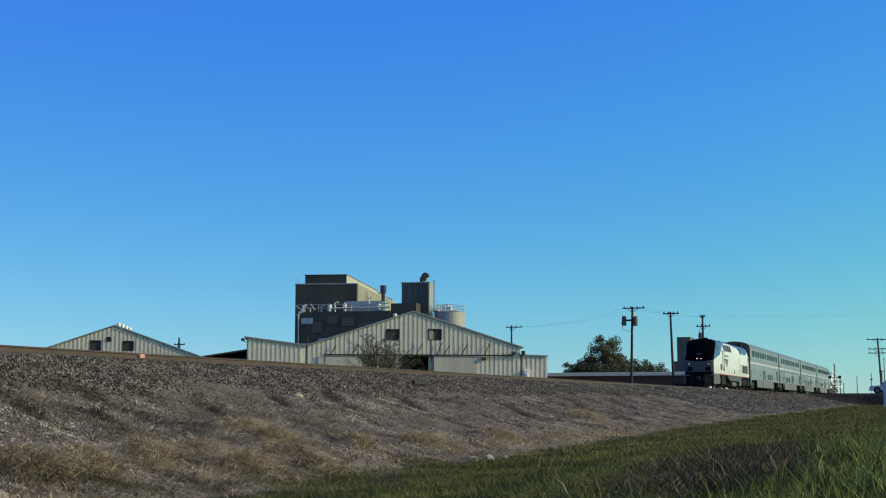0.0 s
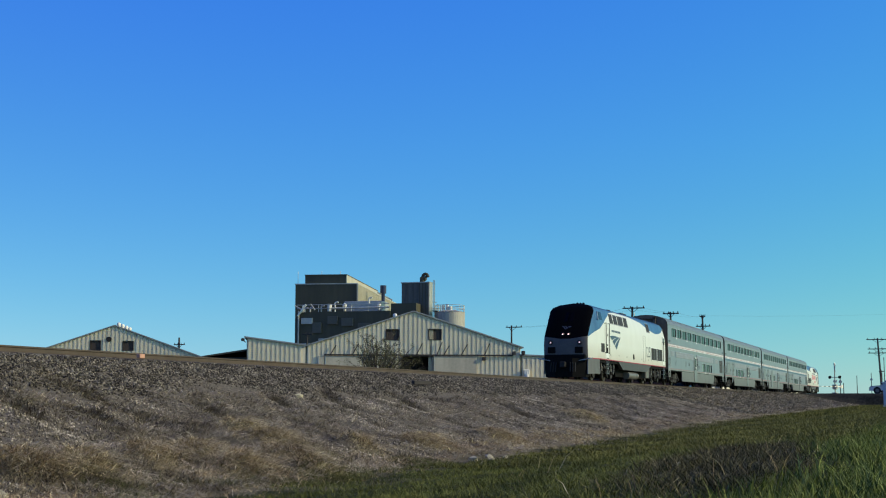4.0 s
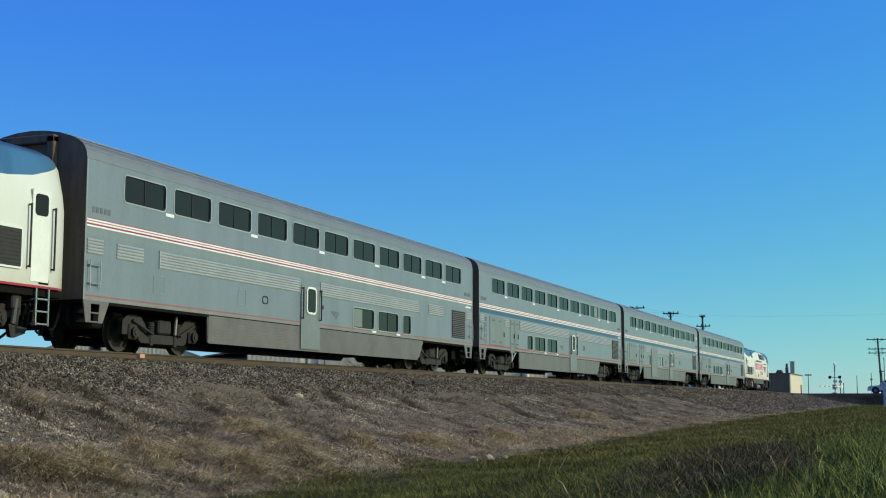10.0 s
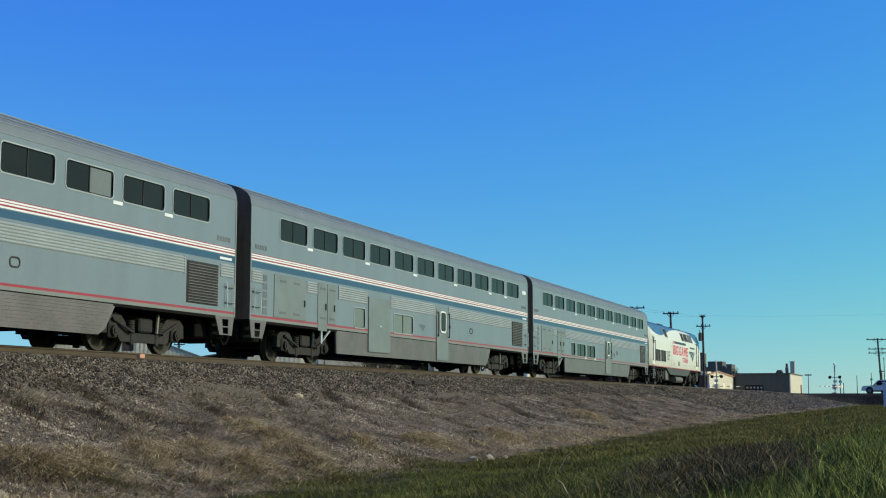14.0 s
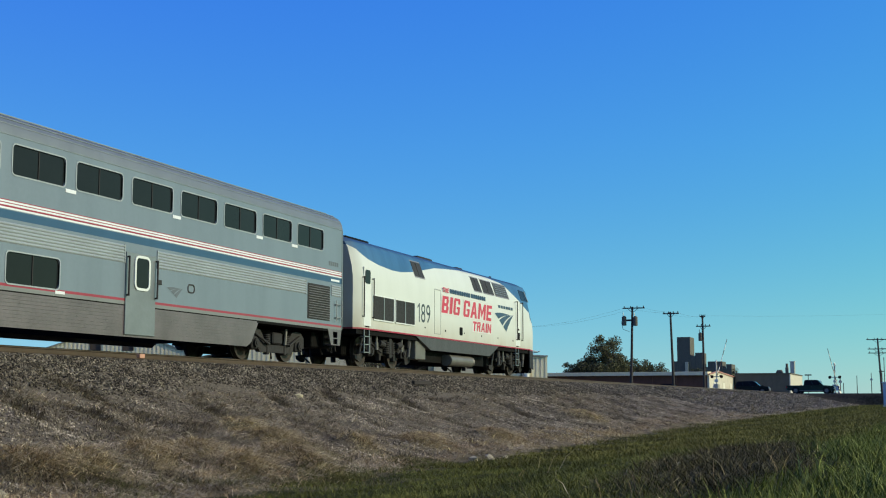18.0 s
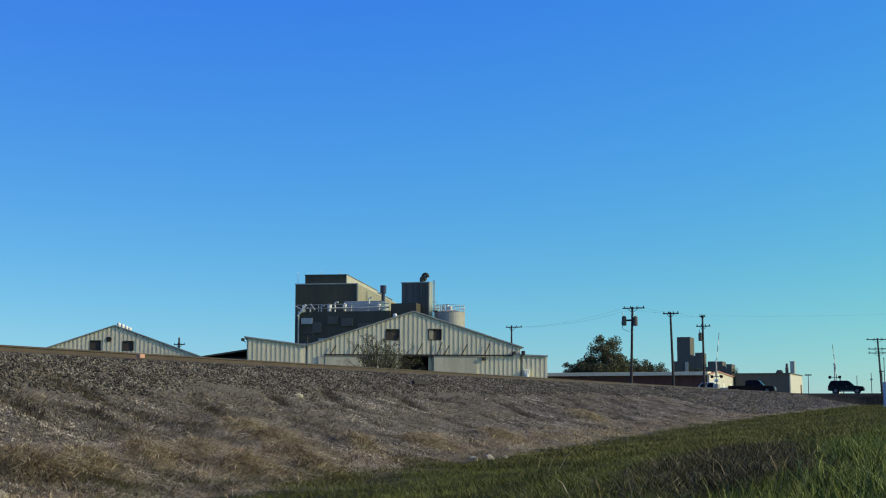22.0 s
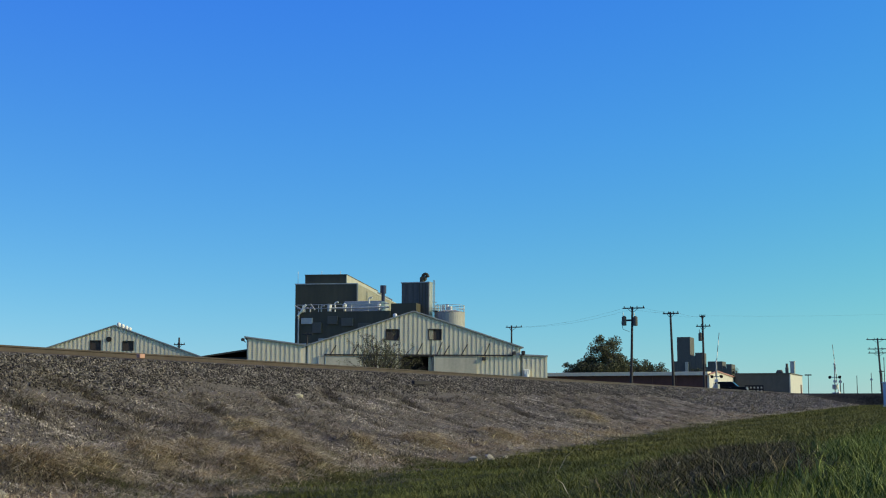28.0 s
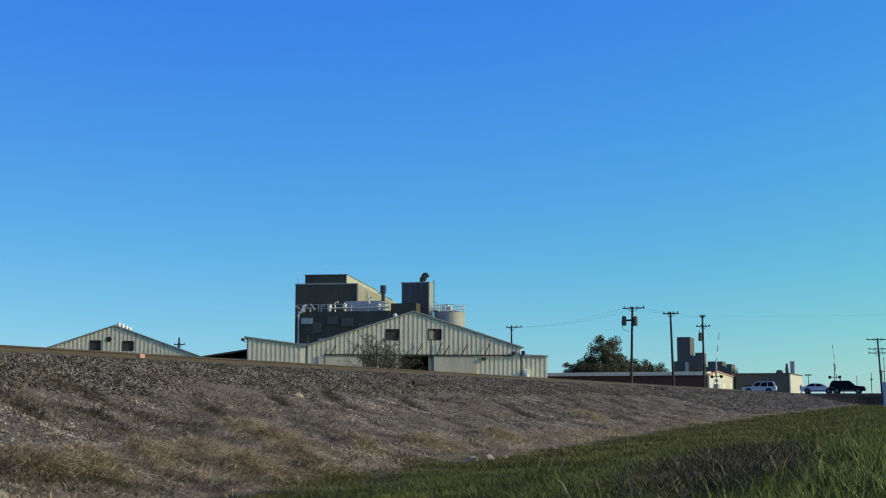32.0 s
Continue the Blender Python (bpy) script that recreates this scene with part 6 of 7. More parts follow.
def pole(x, y, top, lean, arms, extra, label, base=-1.0):
    ob = thing("utility_pole", pose(x, y, base, 0, 0, 0), label, "utility pole", "utility poles")
    h = top - base
    tip = (0, -lean, h)
    part("shaft", tube(B(), (0, 0, 0), tip, 0.17, 10, 0.11), M_pole, ob, "dark wooden shaft")
    for dz, a0, a1 in arms:
        yy = -lean * (h - dz) / h
        arm = part("crossarm", box(B(), -0.06, 0.06, yy - a1, yy + a0, h - dz - 0.06, h - dz + 0.06, 0.01), M_pole, ob)
        for k in range(4):
            f = yy - a1 + (a0 + a1) * (0.06 + 0.29 * k)
            part("insulator", tube(B(), (0, f, h - dz + 0.06), (0, f, h - dz + 0.24), 0.05, 6), M_pole, arm)
        part("brace", tube(tube(B(), (0, yy - a1 * 0.5, h - dz), (0, yy, h - dz - 0.5), 0.03, 5), (0, yy + a0 * 0.5, h - dz), (0, yy, h - dz - 0.5), 0.03, 5), M_pole, arm)
    for kind, dy, dz in extra:
        if kind == "can":
            c = part("transformer", tube(tube(B(), (0.0, dy, h - dz - 0.55), (0.0, dy, h - dz + 0.35), 0.25, 14), (0, dy, h - dz + 0.35), (0, dy, h - dz + 0.5), 0.25, 14, 0.1), M_grey, ob, "grey transformer can")
            part("bushing", tube(B(), (0, dy + 0.1, h - dz + 0.5), (0, dy + 0.12, h - dz + 0.85), 0.04, 6), M_galv, c)
            part("hanger", box(B(), -0.04, 0.04, *sorted((dy, -lean * 0.8)), h - dz - 0.1, h - dz + 0.1), M_pole, c)
        else:
            part("loop_wire", tube(tube(B(), (0, dy, h - dz), (0, dy * 0.8, h - dz - 0.9), 0.025, 5), (0, dy * 0.8, h - dz - 0.9), (0, 0, h - dz - 1.2), 0.025, 5), M_pole, ob)
    return ob


pole(134.7, 30.25, 8.95, 0.3, [(0.15, 1.05, 1.35)], [("can", 0.62, 1.45), ("can", -0.6, 1.5), ("loop", 0.95, 1.5)], "wooden utility pole with two transformer cans")
pole(142.4, 27.1, 8.85, -0.25, [(0.2, 0.85, 0.95)], [], "plain wooden utility pole with one crossarm")
pole(157.8, 26.3, 9.4, -0.05, [(1.35, 0.8, 0.95), (0.15, 0.35, 0.35)], [("can", 0.35, 2.6)], "wooden utility pole with a small can")
pole(199.9, 7.2, 8.2, -0.4, [(0.2, 1.6, 1.7), (1.6, 1.5, 1.6), (2.2, 1.5, 1.6)], [], "wooden utility pole with three crossarms")
pole(163.6, 53.0, 9.05, 0.05, [(0.25, 0.8, 1.5)], [], "wooden utility pole behind the large shed")
pole(138.8, 89.2, 6.9, 0.0, [(0.9, 0.75, 0.85)], [], "short wooden utility pole behind the sheds")
pole(150, 76.8, 7.75, 0.0, [(0.12, 0.75, 0.75)], [], "wooden utility pole before the mill")


def wire(p, q, sag, name="overhead_wire"):
    cu = bpy.data.meshes.new(name)
    bm = B()
    p, q = Vector(p), Vector(q)
    pts = [p.lerp(q, k / 10) - Vector((0, 0, sag * 4 * (k / 10) * (1 - k / 10))) for k in range(11)]
    for a, b in zip(pts, pts[1:]):
        tube(bm, a, b, 0.006, 4)
    ob = part(name, bm, M_pole, None)
    return tagged(ob, "thin dark overhead line between wooden utility poles", "wire", "overhead lines")


for dy in (-0.8, 0.7):
    wire((134.7, 30.0 + dy, 8.9), (142.4, 27.3 + dy, 8.75), 0.15)
    wire((142.4, 27.3 + dy, 8.75), (157.8, 26.4 + dy * 0.5, 9.3), 0.25)
    wire((134.7, 30.0 + dy, 8.9), (163.6, 53.0 + dy, 8.8), 0.6)
wire((157.8, 26.4, 9.35), (330, -20, 22.0), 1.0)


# ---------- the road crossing ----------
road = part("road", box(B(), ROAD_X - 4.6, ROAD_X + 4.6, -260, 16.6, -0.35, -0.05), M_road, None)
tagged(road, "grey asphalt road crossing the track on a low fill", "road", kind="structure")
for ya, yb in ((21.2, 26), (26, 42), (42, 420)):
    bm = B()
    vs = [bm.verts.new((ROAD_X + dx, y, float(road_height(y)) + dz)) for y in (ya, yb) for dx, dz in ((-4.6, -0.3), (4.6, -0.3), (4.6, 0), (-4.6, 0))]
    for q in ((0, 1, 2, 3), (7, 6, 5, 4), (0, 4, 5, 1), (1, 5, 6, 2), (2, 6, 7, 3), (3, 7, 4, 0)):
        bm.faces.new([vs[k] for k in q])
    part("road_far_side", bm, M_road, road)
part("crossing_deck", box(B(), ROAD_X - 5, ROAD_X + 5, 16.61, 21.19, -0.3, -0.045), M_tie, road, "timber crossing deck")
for dx in (-4.2, 4.2):
    part("edge_line", box(B(), ROAD_X + dx - 0.06, ROAD_X + dx + 0.06, -200, 14, -0.049, -0.045), M_whiteroof, road)

M_redlamp = finish("dark_red_lens", (0.10, 0.012, 0.012), 0.25)
gates = []


def crossing_signal(x, y, arm_len, turn, h, label):
    """A flashing-light mast with crossbuck, bell, gate machine and a counterweighted gate arm."""
    ob = thing("crossing_signal", site(x, y, turn, -0.15), label, "crossing signal", "crossing signals")
    part("mast", tube(B(), (0, 0, 0), (0, 0, h), 0.085, 10), M_galv, ob, "galvanised mast")
    part("base", box(B(), -0.35, 0.35, -0.35, 0.35, 0, 0.3, 0.03), M_galv, ob)
    cb = part("crossbuck", poly_rot(45, 0), M_whiteroof, ob, "white crossed boards")
    cb.matrix_basis = pose(-0.12, 0, h - 0.55, 0, 0, 104 - turn)
    cb2 = part("crossbuck", poly_rot(-45, 0.02), M_whiteroof, ob, "white crossed boards")
    cb2.matrix_basis = pose(-0.12, 0, h - 0.55, 0, 0, 104 - turn)
    part("bell", tube(B(), (0, 0, h), (0, 0, h + 0.25), 0.16, 12, 0.06), M_galv, ob)
    ar = part("light_arm", box(B(), -0.05, 0.05, -0.95, 0.95, 2.45, 2.55), M_galv, ob)
    for s in (-1, 1):
        t = part("signal_head", tube(B(), (-0.06, s * 0.75, 2.5), (0.1, s * 0.75, 2.5), 0.21, 18), M_black, ar, "round black signal target")
        part("lens", tube(B(), (-0.1, s * 0.75, 2.5), (-0.065, s * 0.75, 2.5), 0.14, 14), M_redlamp, t)
        part("hood", tube(B(), (-0.35, s * 0.75, 2.62), (-0.07, s * 0.75, 2.62), 0.1, 10), M_black, t)
    part("gate_machine", box(B(), -0.25, 0.3, -0.3, 0.3, 0.75, 1.45, 0.04), M_galv, ob, "grey gate machine")
    part("sign", box(B(), -0.14, -0.1, -0.3, 0.3, 1.75, 2.1, 0.01), M_whiteroof, ob)
    bm = B()
    n = 8
    for k in range(n):
        a, b = 0.4 + arm_len * k / n, 0.4 + arm_len * (k + 1) / n
        w = 0.05 - 0.025 * k / n
        box(bm, a, b, -0.03, 0.03, -w, w, mi=k % 2)
    box(bm, -1.1, 0.4, 0.05, 0.12, -0.1, 0.1)
    box(bm, -1.4, -0.8, -0.1, 0.2, -0.25, 0.25)
    arm = part("gate_arm", bm, [M_whiteroof, M_redlamp], ob, "red and white striped gate arm")
    arm.matrix_basis = pose(0.0, 0.4, 1.15)
    gates.append(arm)
    return ob


def poly_rot(deg, dx):
    bm = box(B(), -0.02 + dx, dx, -0.75, 0.75, -0.11, 0.11)
    bmesh.ops.rotate(bm, verts=bm.verts, cent=(0, 0, 0), matrix=Matrix.Rotation(radians(deg), 3, "X"))
    return bm


crossing_signal(183.0, 28.75, 7.4, -22, 4.6, "galvanised crossing signal with gate on the far side")
crossing_signal(194.3, 13.5, 5.8, 160, 4.35, "galvanised crossing signal with gate on the near side")

# small things beyond the crossing
M_cab = finish("blue_grey_cabinet", (0.50, 0.55, 0.58), 0.5, 0.1, 0.15)
cab = thing("relay_cabinet", pose(120, 3.3, -1.55), "blue-grey steel relay cabinet in the grass", "cabinet")
part("body", box(B(), -0.5, 0.5, -0.95, 0.95, 0.1, 2.0, 0.03), M_cab, cab)
part("plinth", box(B(), -0.55, 0.55, -1.0, 1.0, -0.1, 0.1), M_conc, cab)
part("roof", box(B(), -0.6, 0.6, -1.05, 1.05, 2.0, 2.1, 0.03), M_cab, cab)
part("door", box(B(), -0.53, -0.503, -0.85, 0.85, 0.2, 1.9, 0.01), M_cab, cab)


def post(x, y, h, kind, label):
    ob = thing("lamp_post" if kind == "lamp" else "marker_pole", pose(x, y, -0.9), label, "post")
    part("shaft", tube(B(), (0, 0, 0), (0, 0, h), 0.09, 8, 0.07), M_pole, ob)
    if kind == "lamp":
        part("lamp_head", box(B(), -0.3, 0.3, -0.75, 0.75, h, h + 0.25, 0.05), M_pole, ob)
    elif kind == "dish":
        part("antenna", tube(B(), (-0.1, 0, h * 0.75), (0.1, 0, h * 0.75), 0.3, 12), M_galv, ob)
    elif kind == "cross":
        part("crossarm", box(B(), -0.05, 0.05, -0.6, 0.6, h - 0.4, h - 0.25), M_pole, ob)
    return ob


for x, px_y, h, kind in ((300, 26.6, 5.6, "lamp"), (270, 17.1, 3.5, "plain"), (300, 16.1, 5.5, "plain"), (320, 13.9, 6.6, "dish"), (290, 9.9, 9.2, "plain"), (290, 10.4, 6.5, "cross"), (300, 9.0, 7.4, "cross"), (310, 11.4, 4.2, "plain"), (250, 16.4, 4.6, "dish"), (280, 6.9, 3.0, "plain"), (330, 8.2, 3.6, "plain")):
    post(x, px_y, h, kind, {"lamp": "dark parking lamp post with twin heads", "dish": "thin mast with a small dish", "cross": "thin distant mast with a crossarm", "plain": "thin dark distant pole"}[kind])
hut = thing("equipment_hut", pose(300, 9.6, -0.9), "small dark equipment hut beyond the crossing", "hut")
part("walls", box(B(), -1.5, 1.5, -1.4, 1.4, 0, 2.0, 0.05), M_grey, hut)
part("roof", box(B(), -1.7, 1.7, -1.6, 1.6, 2.0, 2.2, 0.05), M_grey, hut)


# ---------- road vehicles ----------
M_tyre = finish("tyre", (0.02, 0.02, 0.02), 0.9)
M_rim = finish("wheel_rim", (0.16, 0.155, 0.14), 0.45, 0.4, 0.2)
M_carglass = finish("car_glass", (0.012, 0.012, 0.01), 0.1, bump=0, spec=0.08)
M_tail = finish("tail_light_red", (0.25, 0.02, 0.02), 0.2, bump=0)
M_lamp = finish("headlamp_clear", (0.7, 0.7, 0.7), 0.1, 0.2, bump=0)
M_bumper = finish("bumper_grey", (0.12, 0.12, 0.12), 0.5)


def paint(name, color):
    m = finish(name, color, 0.4, 0.0, 0.12, bump=0, spec=0.12)
    m.node_tree.nodes["Principled BSDF"].inputs["Coat Weight"].default_value = 0.05
    return m


SHAPES = {
    # outline of the lower body, and of the cabin, nose towards +x, in metres
    "pickup": ([(-3.3, 0.58), (-3.35, 0.98), (-3.3, 1.12), (-1.0, 1.12), (-0.95, 1.16), (1.55, 1.16), (2.95, 1.05), (3.15, 0.88), (3.2, 0.5), (3.05, 0.4), (-3.15, 0.44)],
               [(-0.95, 1.14), (-0.85, 1.80), (-0.6, 1.90), (0.75, 1.90), (0.95, 1.84), (1.6, 1.14)], 1.98, 0.41, (-2.05, 2.1)),
    "suv": ([(-2.35, 0.5), (-2.42, 0.9), (-2.38, 1.05), (-1.0, 1.08), (1.05, 1.08), (2.2, 0.98), (2.38, 0.8), (2.4, 0.48), (2.25, 0.34), (-2.2, 0.36)],
            [(-2.34, 1.04), (-2.1, 1.62), (-1.9, 1.75), (0.1, 1.78), (0.35, 1.72), (1.1, 1.06)], 1.86, 0.36, (-1.4, 1.45)),
    "sedan": ([(-2.35, 0.45), (-2.4, 0.8), (-2.3, 0.95), (-1.4, 0.98), (1.1, 0.93), (2.15, 0.80), (2.35, 0.65), (2.35, 0.4), (2.2, 0.28), (-2.2, 0.3)],
              [(-1.75, 0.96), (-1.05, 1.38), (-0.75, 1.44), (0.15, 1.43), (0.4, 1.36), (1.15, 0.92)], 1.80, 0.32, (-1.4, 1.42)),
}


def vehicle(kind, color, label):
    low, cabin, width, r, axles = SHAPES[kind]
    ob = thing("pickup_truck" if kind == "pickup" else kind, pose(0, 0, 0), label, "truck" if kind == "pickup" else "car", "road vehicles")
    col = paint("car_paint_" + color[0], color[1])
    w = width / 2
    bm = B()
    n = len(low)
    sect = [(-w + 0.06, 0.97), (-w, 1.0), (w, 1.0), (w - 0.06, 0.97)]
    rings = [[bm.verts.new((x * k, y, z if z < 0.7 else z - (0.03 if abs(y) < w else 0.0) * (k < 1))) for x, z in low] for y, k in sect]
    for a, b in zip(rings, rings[1:]):
        for i in range(n):
            bm.faces.new((a[i], a[(i + 1) % n], b[(i + 1) % n], b[i]))
    bm.faces.new(rings[0])
    bm.faces.new(rings[-1][::-1])
    body = part("body", bm, col, ob)
    bm = B()
    m = len(cabin)
    top = max(z for _, z in cabin)
    ins = [w - 0.04 - 0.16 * max(0, (z - cabin[0][1])) / (top - cabin[0][1]) for _, z in cabin]
    a = [bm.verts.new((x, -i, z)) for (x, z), i in zip(cabin, ins)]
    b = [bm.verts.new((x, i, z)) for (x, z), i in zip(cabin, ins)]
    bm.faces.new(a)
    bm.faces.new(b[::-1])
    for i in range(m - 1):
        bm.faces.new((a[i], a[i + 1], b[i + 1], b[i]))
    part("cabin", bm, col, ob, "painted cabin with dark windows")
    x0, x1 = cabin[0][0], cabin[-1][0]
    zb, zt = cabin[0][1] + 0.04, top - 0.1
    for s in (-1, 1):
        yb, yt = s * (w - 0.035), s * (w - 0.175)
        tops = {"pickup": (-0.8, 0.86), "suv": (-2.05, 0.3), "sedan": (-1.0, 0.3)}[kind]
        segs = [(0.03, 0.47), (0.53, 0.97)] if kind != "suv" else [(0.03, 0.30), (0.34, 0.64), (0.68, 0.97)]
        for f0, f1 in segs:
            q = [(x0 + 0.06 + (x1 - x0 - 0.12) * f0, yb, zb), (x0 + 0.06 + (x1 - x0 - 0.12) * f1, yb, zb), (tops[0] + (tops[1] - tops[0]) * f1, yt, zt), (tops[0] + (tops[1] - tops[0]) * f0, yt, zt)]
            bm = B()
            va = [bm.verts.new((x, y + s * 0.012, z)) for x, y, z in q]
            vb = [bm.verts.new((x, y - s * 0.02, z)) for x, y, z in q]
            bm.faces.new(va)
            for i in range(4):
                bm.faces.new((va[i], va[(i + 1) % 4], vb[(i + 1) % 4], vb[i]))
            part("side_window", bm, M_carglass, ob)
        part("mirror", box(B(), x1 - 0.45, x1 - 0.3, *sorted((s * (w + 0.02), s * (w + 0.16))), zb, zb + 0.16, 0.03), col, ob)
        part("headlight", box(B(), low[-4][0] - 0.12, low[-4][0] + 0.03, *sorted((s * (w - 0.4), s * (w - 0.05))), 0.66, 0.84, 0.03), M_lamp, ob)
        part("tail_light", box(B(), low[0][0] - 0.06, low[0][0] + 0.1, *sorted((s * (w - 0.25), s * (w + 0.003))), 0.74, 1.0, 0.02), M_tail, ob)
        part("door_handle", box(B(), 0.0, 0.18, *sorted((s * w, s * (w + 0.02))), 0.92, 0.96), M_rim, ob)
        part("sill", box(B(), axles[0] + 0.5, axles[1] - 0.5, *sorted((s * (w - 0.1), s * (w + 0.004))), 0.33, 0.46, 0.02), M_bumper, ob)
        for xa in axles:
            part("wheel_arch", tube(B(), (xa, s * (w - 0.3), r + 0.03), (xa, s * (w + 0.004), r + 0.03), r + 0.09, 20), M_black, ob)
            wh = part("wheel", tube(B(), (xa, s * (w - 0.22), r), (xa, s * (w + 0.012), r), r, 22), M_tyre, ob)
            part("rim", tube(B(), (xa, s * (w + 0.013), r), (xa, s * (w + 0.02), r), r * 0.62, 14), M_rim, wh)
    part("windscreen", poly_fn([(x1 - 0.02, -w + 0.14, zb), (x1 - 0.02, w - 0.14, zb), (cabin[-2][0] + 0.03, w - 0.22, top - 0.09), (cabin[-2][0] + 0.03, -w + 0.22, top - 0.09)], 0.03, 0.015), M_carglass, ob)
    part("rear_window", poly_fn([(x0 + 0.03, -w + 0.14, zb), (x0 + 0.03, w - 0.14, zb), (cabin[1][0] + 0.02, w - 0.22, top - 0.16), (cabin[1][0] + 0.02, -w + 0.22, top - 0.16)], -0.03, 0.01), M_carglass, ob)
    part("front_bumper", box(B(), low[-4][0] - 0.15, low[-4][0] + 0.06, -w + 0.08, w - 0.08, 0.4, 0.62, 0.04), M_bumper, ob)
    part("rear_bumper", box(B(), low[0][0] - 0.1, low[0][0] + 0.1, -w + 0.08, w - 0.08, 0.42, 0.62, 0.04), M_bumper, ob)
    part("chassis", box(B(), axles[0] - 0.3, axles[1] + 0.3, -w + 0.3, w - 0.3, 0.26, 0.6), M_black, ob)
    if kind == "pickup":
        part("bed", box(B(), -3.2, -1.05, -w + 0.12, w - 0.12, 1.115, 1.125), M_black, ob, "dark open load bed")
    return ob


def road_y(px, x):
    """Where on the road, at x, something is seen at that bearing."""
    return x * math.tan(YAW - math.atan((px - 784) / 2250.0 / 1.006))


# bearings of the vehicles along the road, second by second
TRAFFIC = [
    ("pickup", ("green", (0.012, 0.03, 0.022)), "dark green pickup truck with open bed driving over the crossing", -1,
     [(0, 1205), (12, 1205), (14.5, 1225), (15.5, 1285), (16.5, 1340), (17, 1367), (17.5, 1400), (18, 1436), (18.5, 1471), (19, 1523), (19.5, 1575), (20.5, 1690), (22, 1900)]),
    ("suv", ("black_green", (0.008, 0.012, 0.012)), "black sport utility vehicle with dark windows driving over the crossing", -1,
     [(0, 1165), (13, 1165), (15, 1215), (16.5, 1268), (17, 1284), (17.5, 1313), (18, 1332), (18.5, 1352), (19, 1375), (19.5, 1394), (20, 1416), (20.5, 1436), (21, 1455), (21.5, 1475), (22, 1498), (22.5, 1523), (23, 1555), (24, 1625), (26, 1800)]),
    ("pickup", ("maroon", (0.02, 0.008, 0.008)), "dark maroon pickup truck with open bed driving over the crossing", -1,
     [(0, 1060), (15, 1060), (18, 1180), (20, 1250), (21, 1292), (21.5, 1312), (22, 1332), (22.5, 1353), (23, 1375), (23.5, 1397), (24, 1420), (24.5, 1444), (25, 1472), (25.5, 1502), (26, 1535), (27, 1610), (29, 1800)]),
    ("suv", ("black", (0.006, 0.006, 0.007)), "glossy black sport utility vehicle driving over the crossing", -1,
     [(0, 900), (20, 900), (24, 1120), (27, 1262), (27.5, 1282), (28, 1293), (28.5, 1304), (29, 1318), (29.5, 1340), (30, 1362), (30.5, 1393), (31, 1425), (31.5, 1462), (32, 1500)]),
    ("sedan", ("white", (0.74, 0.73, 0.69)), "white sedan following over the crossing", -1,
     [(0, 800), (22, 800), (27, 1150), (28.5, 1240), (29, 1272), (29.5, 1299), (30, 1328), (30.5, 1356), (31, 1387), (31.5, 1421), (32, 1448)]),
    ("pickup", ("silver", (0.66, 0.64, 0.59)), "silver-white pickup truck with open bed, waiting then driving off", 1,
     [(0, 1581), (10, 1578), (13, 1568), (14.5, 1566), (15.5, 1545), (16.5, 1512), (17, 1493), (17.5, 1468), (18, 1443), (18.5, 1418), (19, 1393), (19.5, 1370), (20, 1349), (20.5, 1328), (21, 1305), (21.5, 1282), (22, 1255), (23, 1205), (25, 1080), (28, 900)]),
    ("suv", ("silver_white", (0.66, 0.65, 0.61)), "silver-white sport utility vehicle driving over the crossing", 1,
     [(0, 2300), (22, 2300), (27, 1790), (28.5, 1625), (29, 1571), (29.5, 1521), (30, 1478), (30.5, 1447), (31, 1411), (31.5, 1375), (32, 1344)]),
]
vehicles = [(vehicle(kind, color, label), way, rows) for kind, color, label, way, rows in TRAFFIC]

# ---------- loose things on the bank ----------
M_rock = finish("pale_limestone", (0.50, 0.42, 0.25), 0.85, 0, 0.25, 9)
M_orange = finish("salmon_block", (0.52, 0.27, 0.17), 0.7, 0, 0.2, 9)


def rock(x, y, s, seed, label):
    r = random.Random(seed)
    bm = B()
    bmesh.ops.create_icosphere(bm, subdivisions=1, radius=s)
    for v in bm.verts:
        v.co *= 1 + 0.75 * noise.noise(v.co * (1.6 / s) + Vector((seed, 0, 0)))
        v.co.z *= 0.6
    ob = part("rock", bm, M_rock, None)
    ob.matrix_basis = pose(x, y, float(ground_z(x, y)) + s * 0.3, 0, 0, r.uniform(0, 360))
    return tagged(ob, label, "rock", "pale rocks")


for k, (x, y, s) in enumerate(((25.2, 9.0, 0.13), (25.9, 8.9, 0.09), (26.1, 8.6, 0.07), (25.5, 8.7, 0.07), (12.0, 10.05, 0.10), (28.3, 14.7, 0.12), (18.0, 9.9, 0.07), (13.9, 2.6, 0.09))):
    rock(x, y, s, k + 3, "pale limestone rock lying on the bank")
log = part("timber_offcut", tube(box(B(), -0.42, 0.30, -0.07, 0.07, 0.0, 0.13, 0.015), (0.28, 0.0, 0.06), (0.46, 0.03, 0.05), 0.05, 7, 0.02), M_pole, None)
log.matrix_basis = pose(38.6, 15.55, float(ground_z(38.6, 15.55)) + 0.07, 0, 0, -25)
tagged(log, "dark rotten timber offcut lying on the ballast shoulder", "timber")
block = part("salmon_block", box(B(), -0.11, 0.11, -0.05, 0.05, -0.05, 0.05, 0.012), M_orange, None)
block.matrix_basis = pose(24.65, 16.85, -0.15, 0, 0, 4)
tagged(block, "salmon-orange block lying at the ballast edge by the rail", "block")

# ---------- ballast, weeds and grass ----------


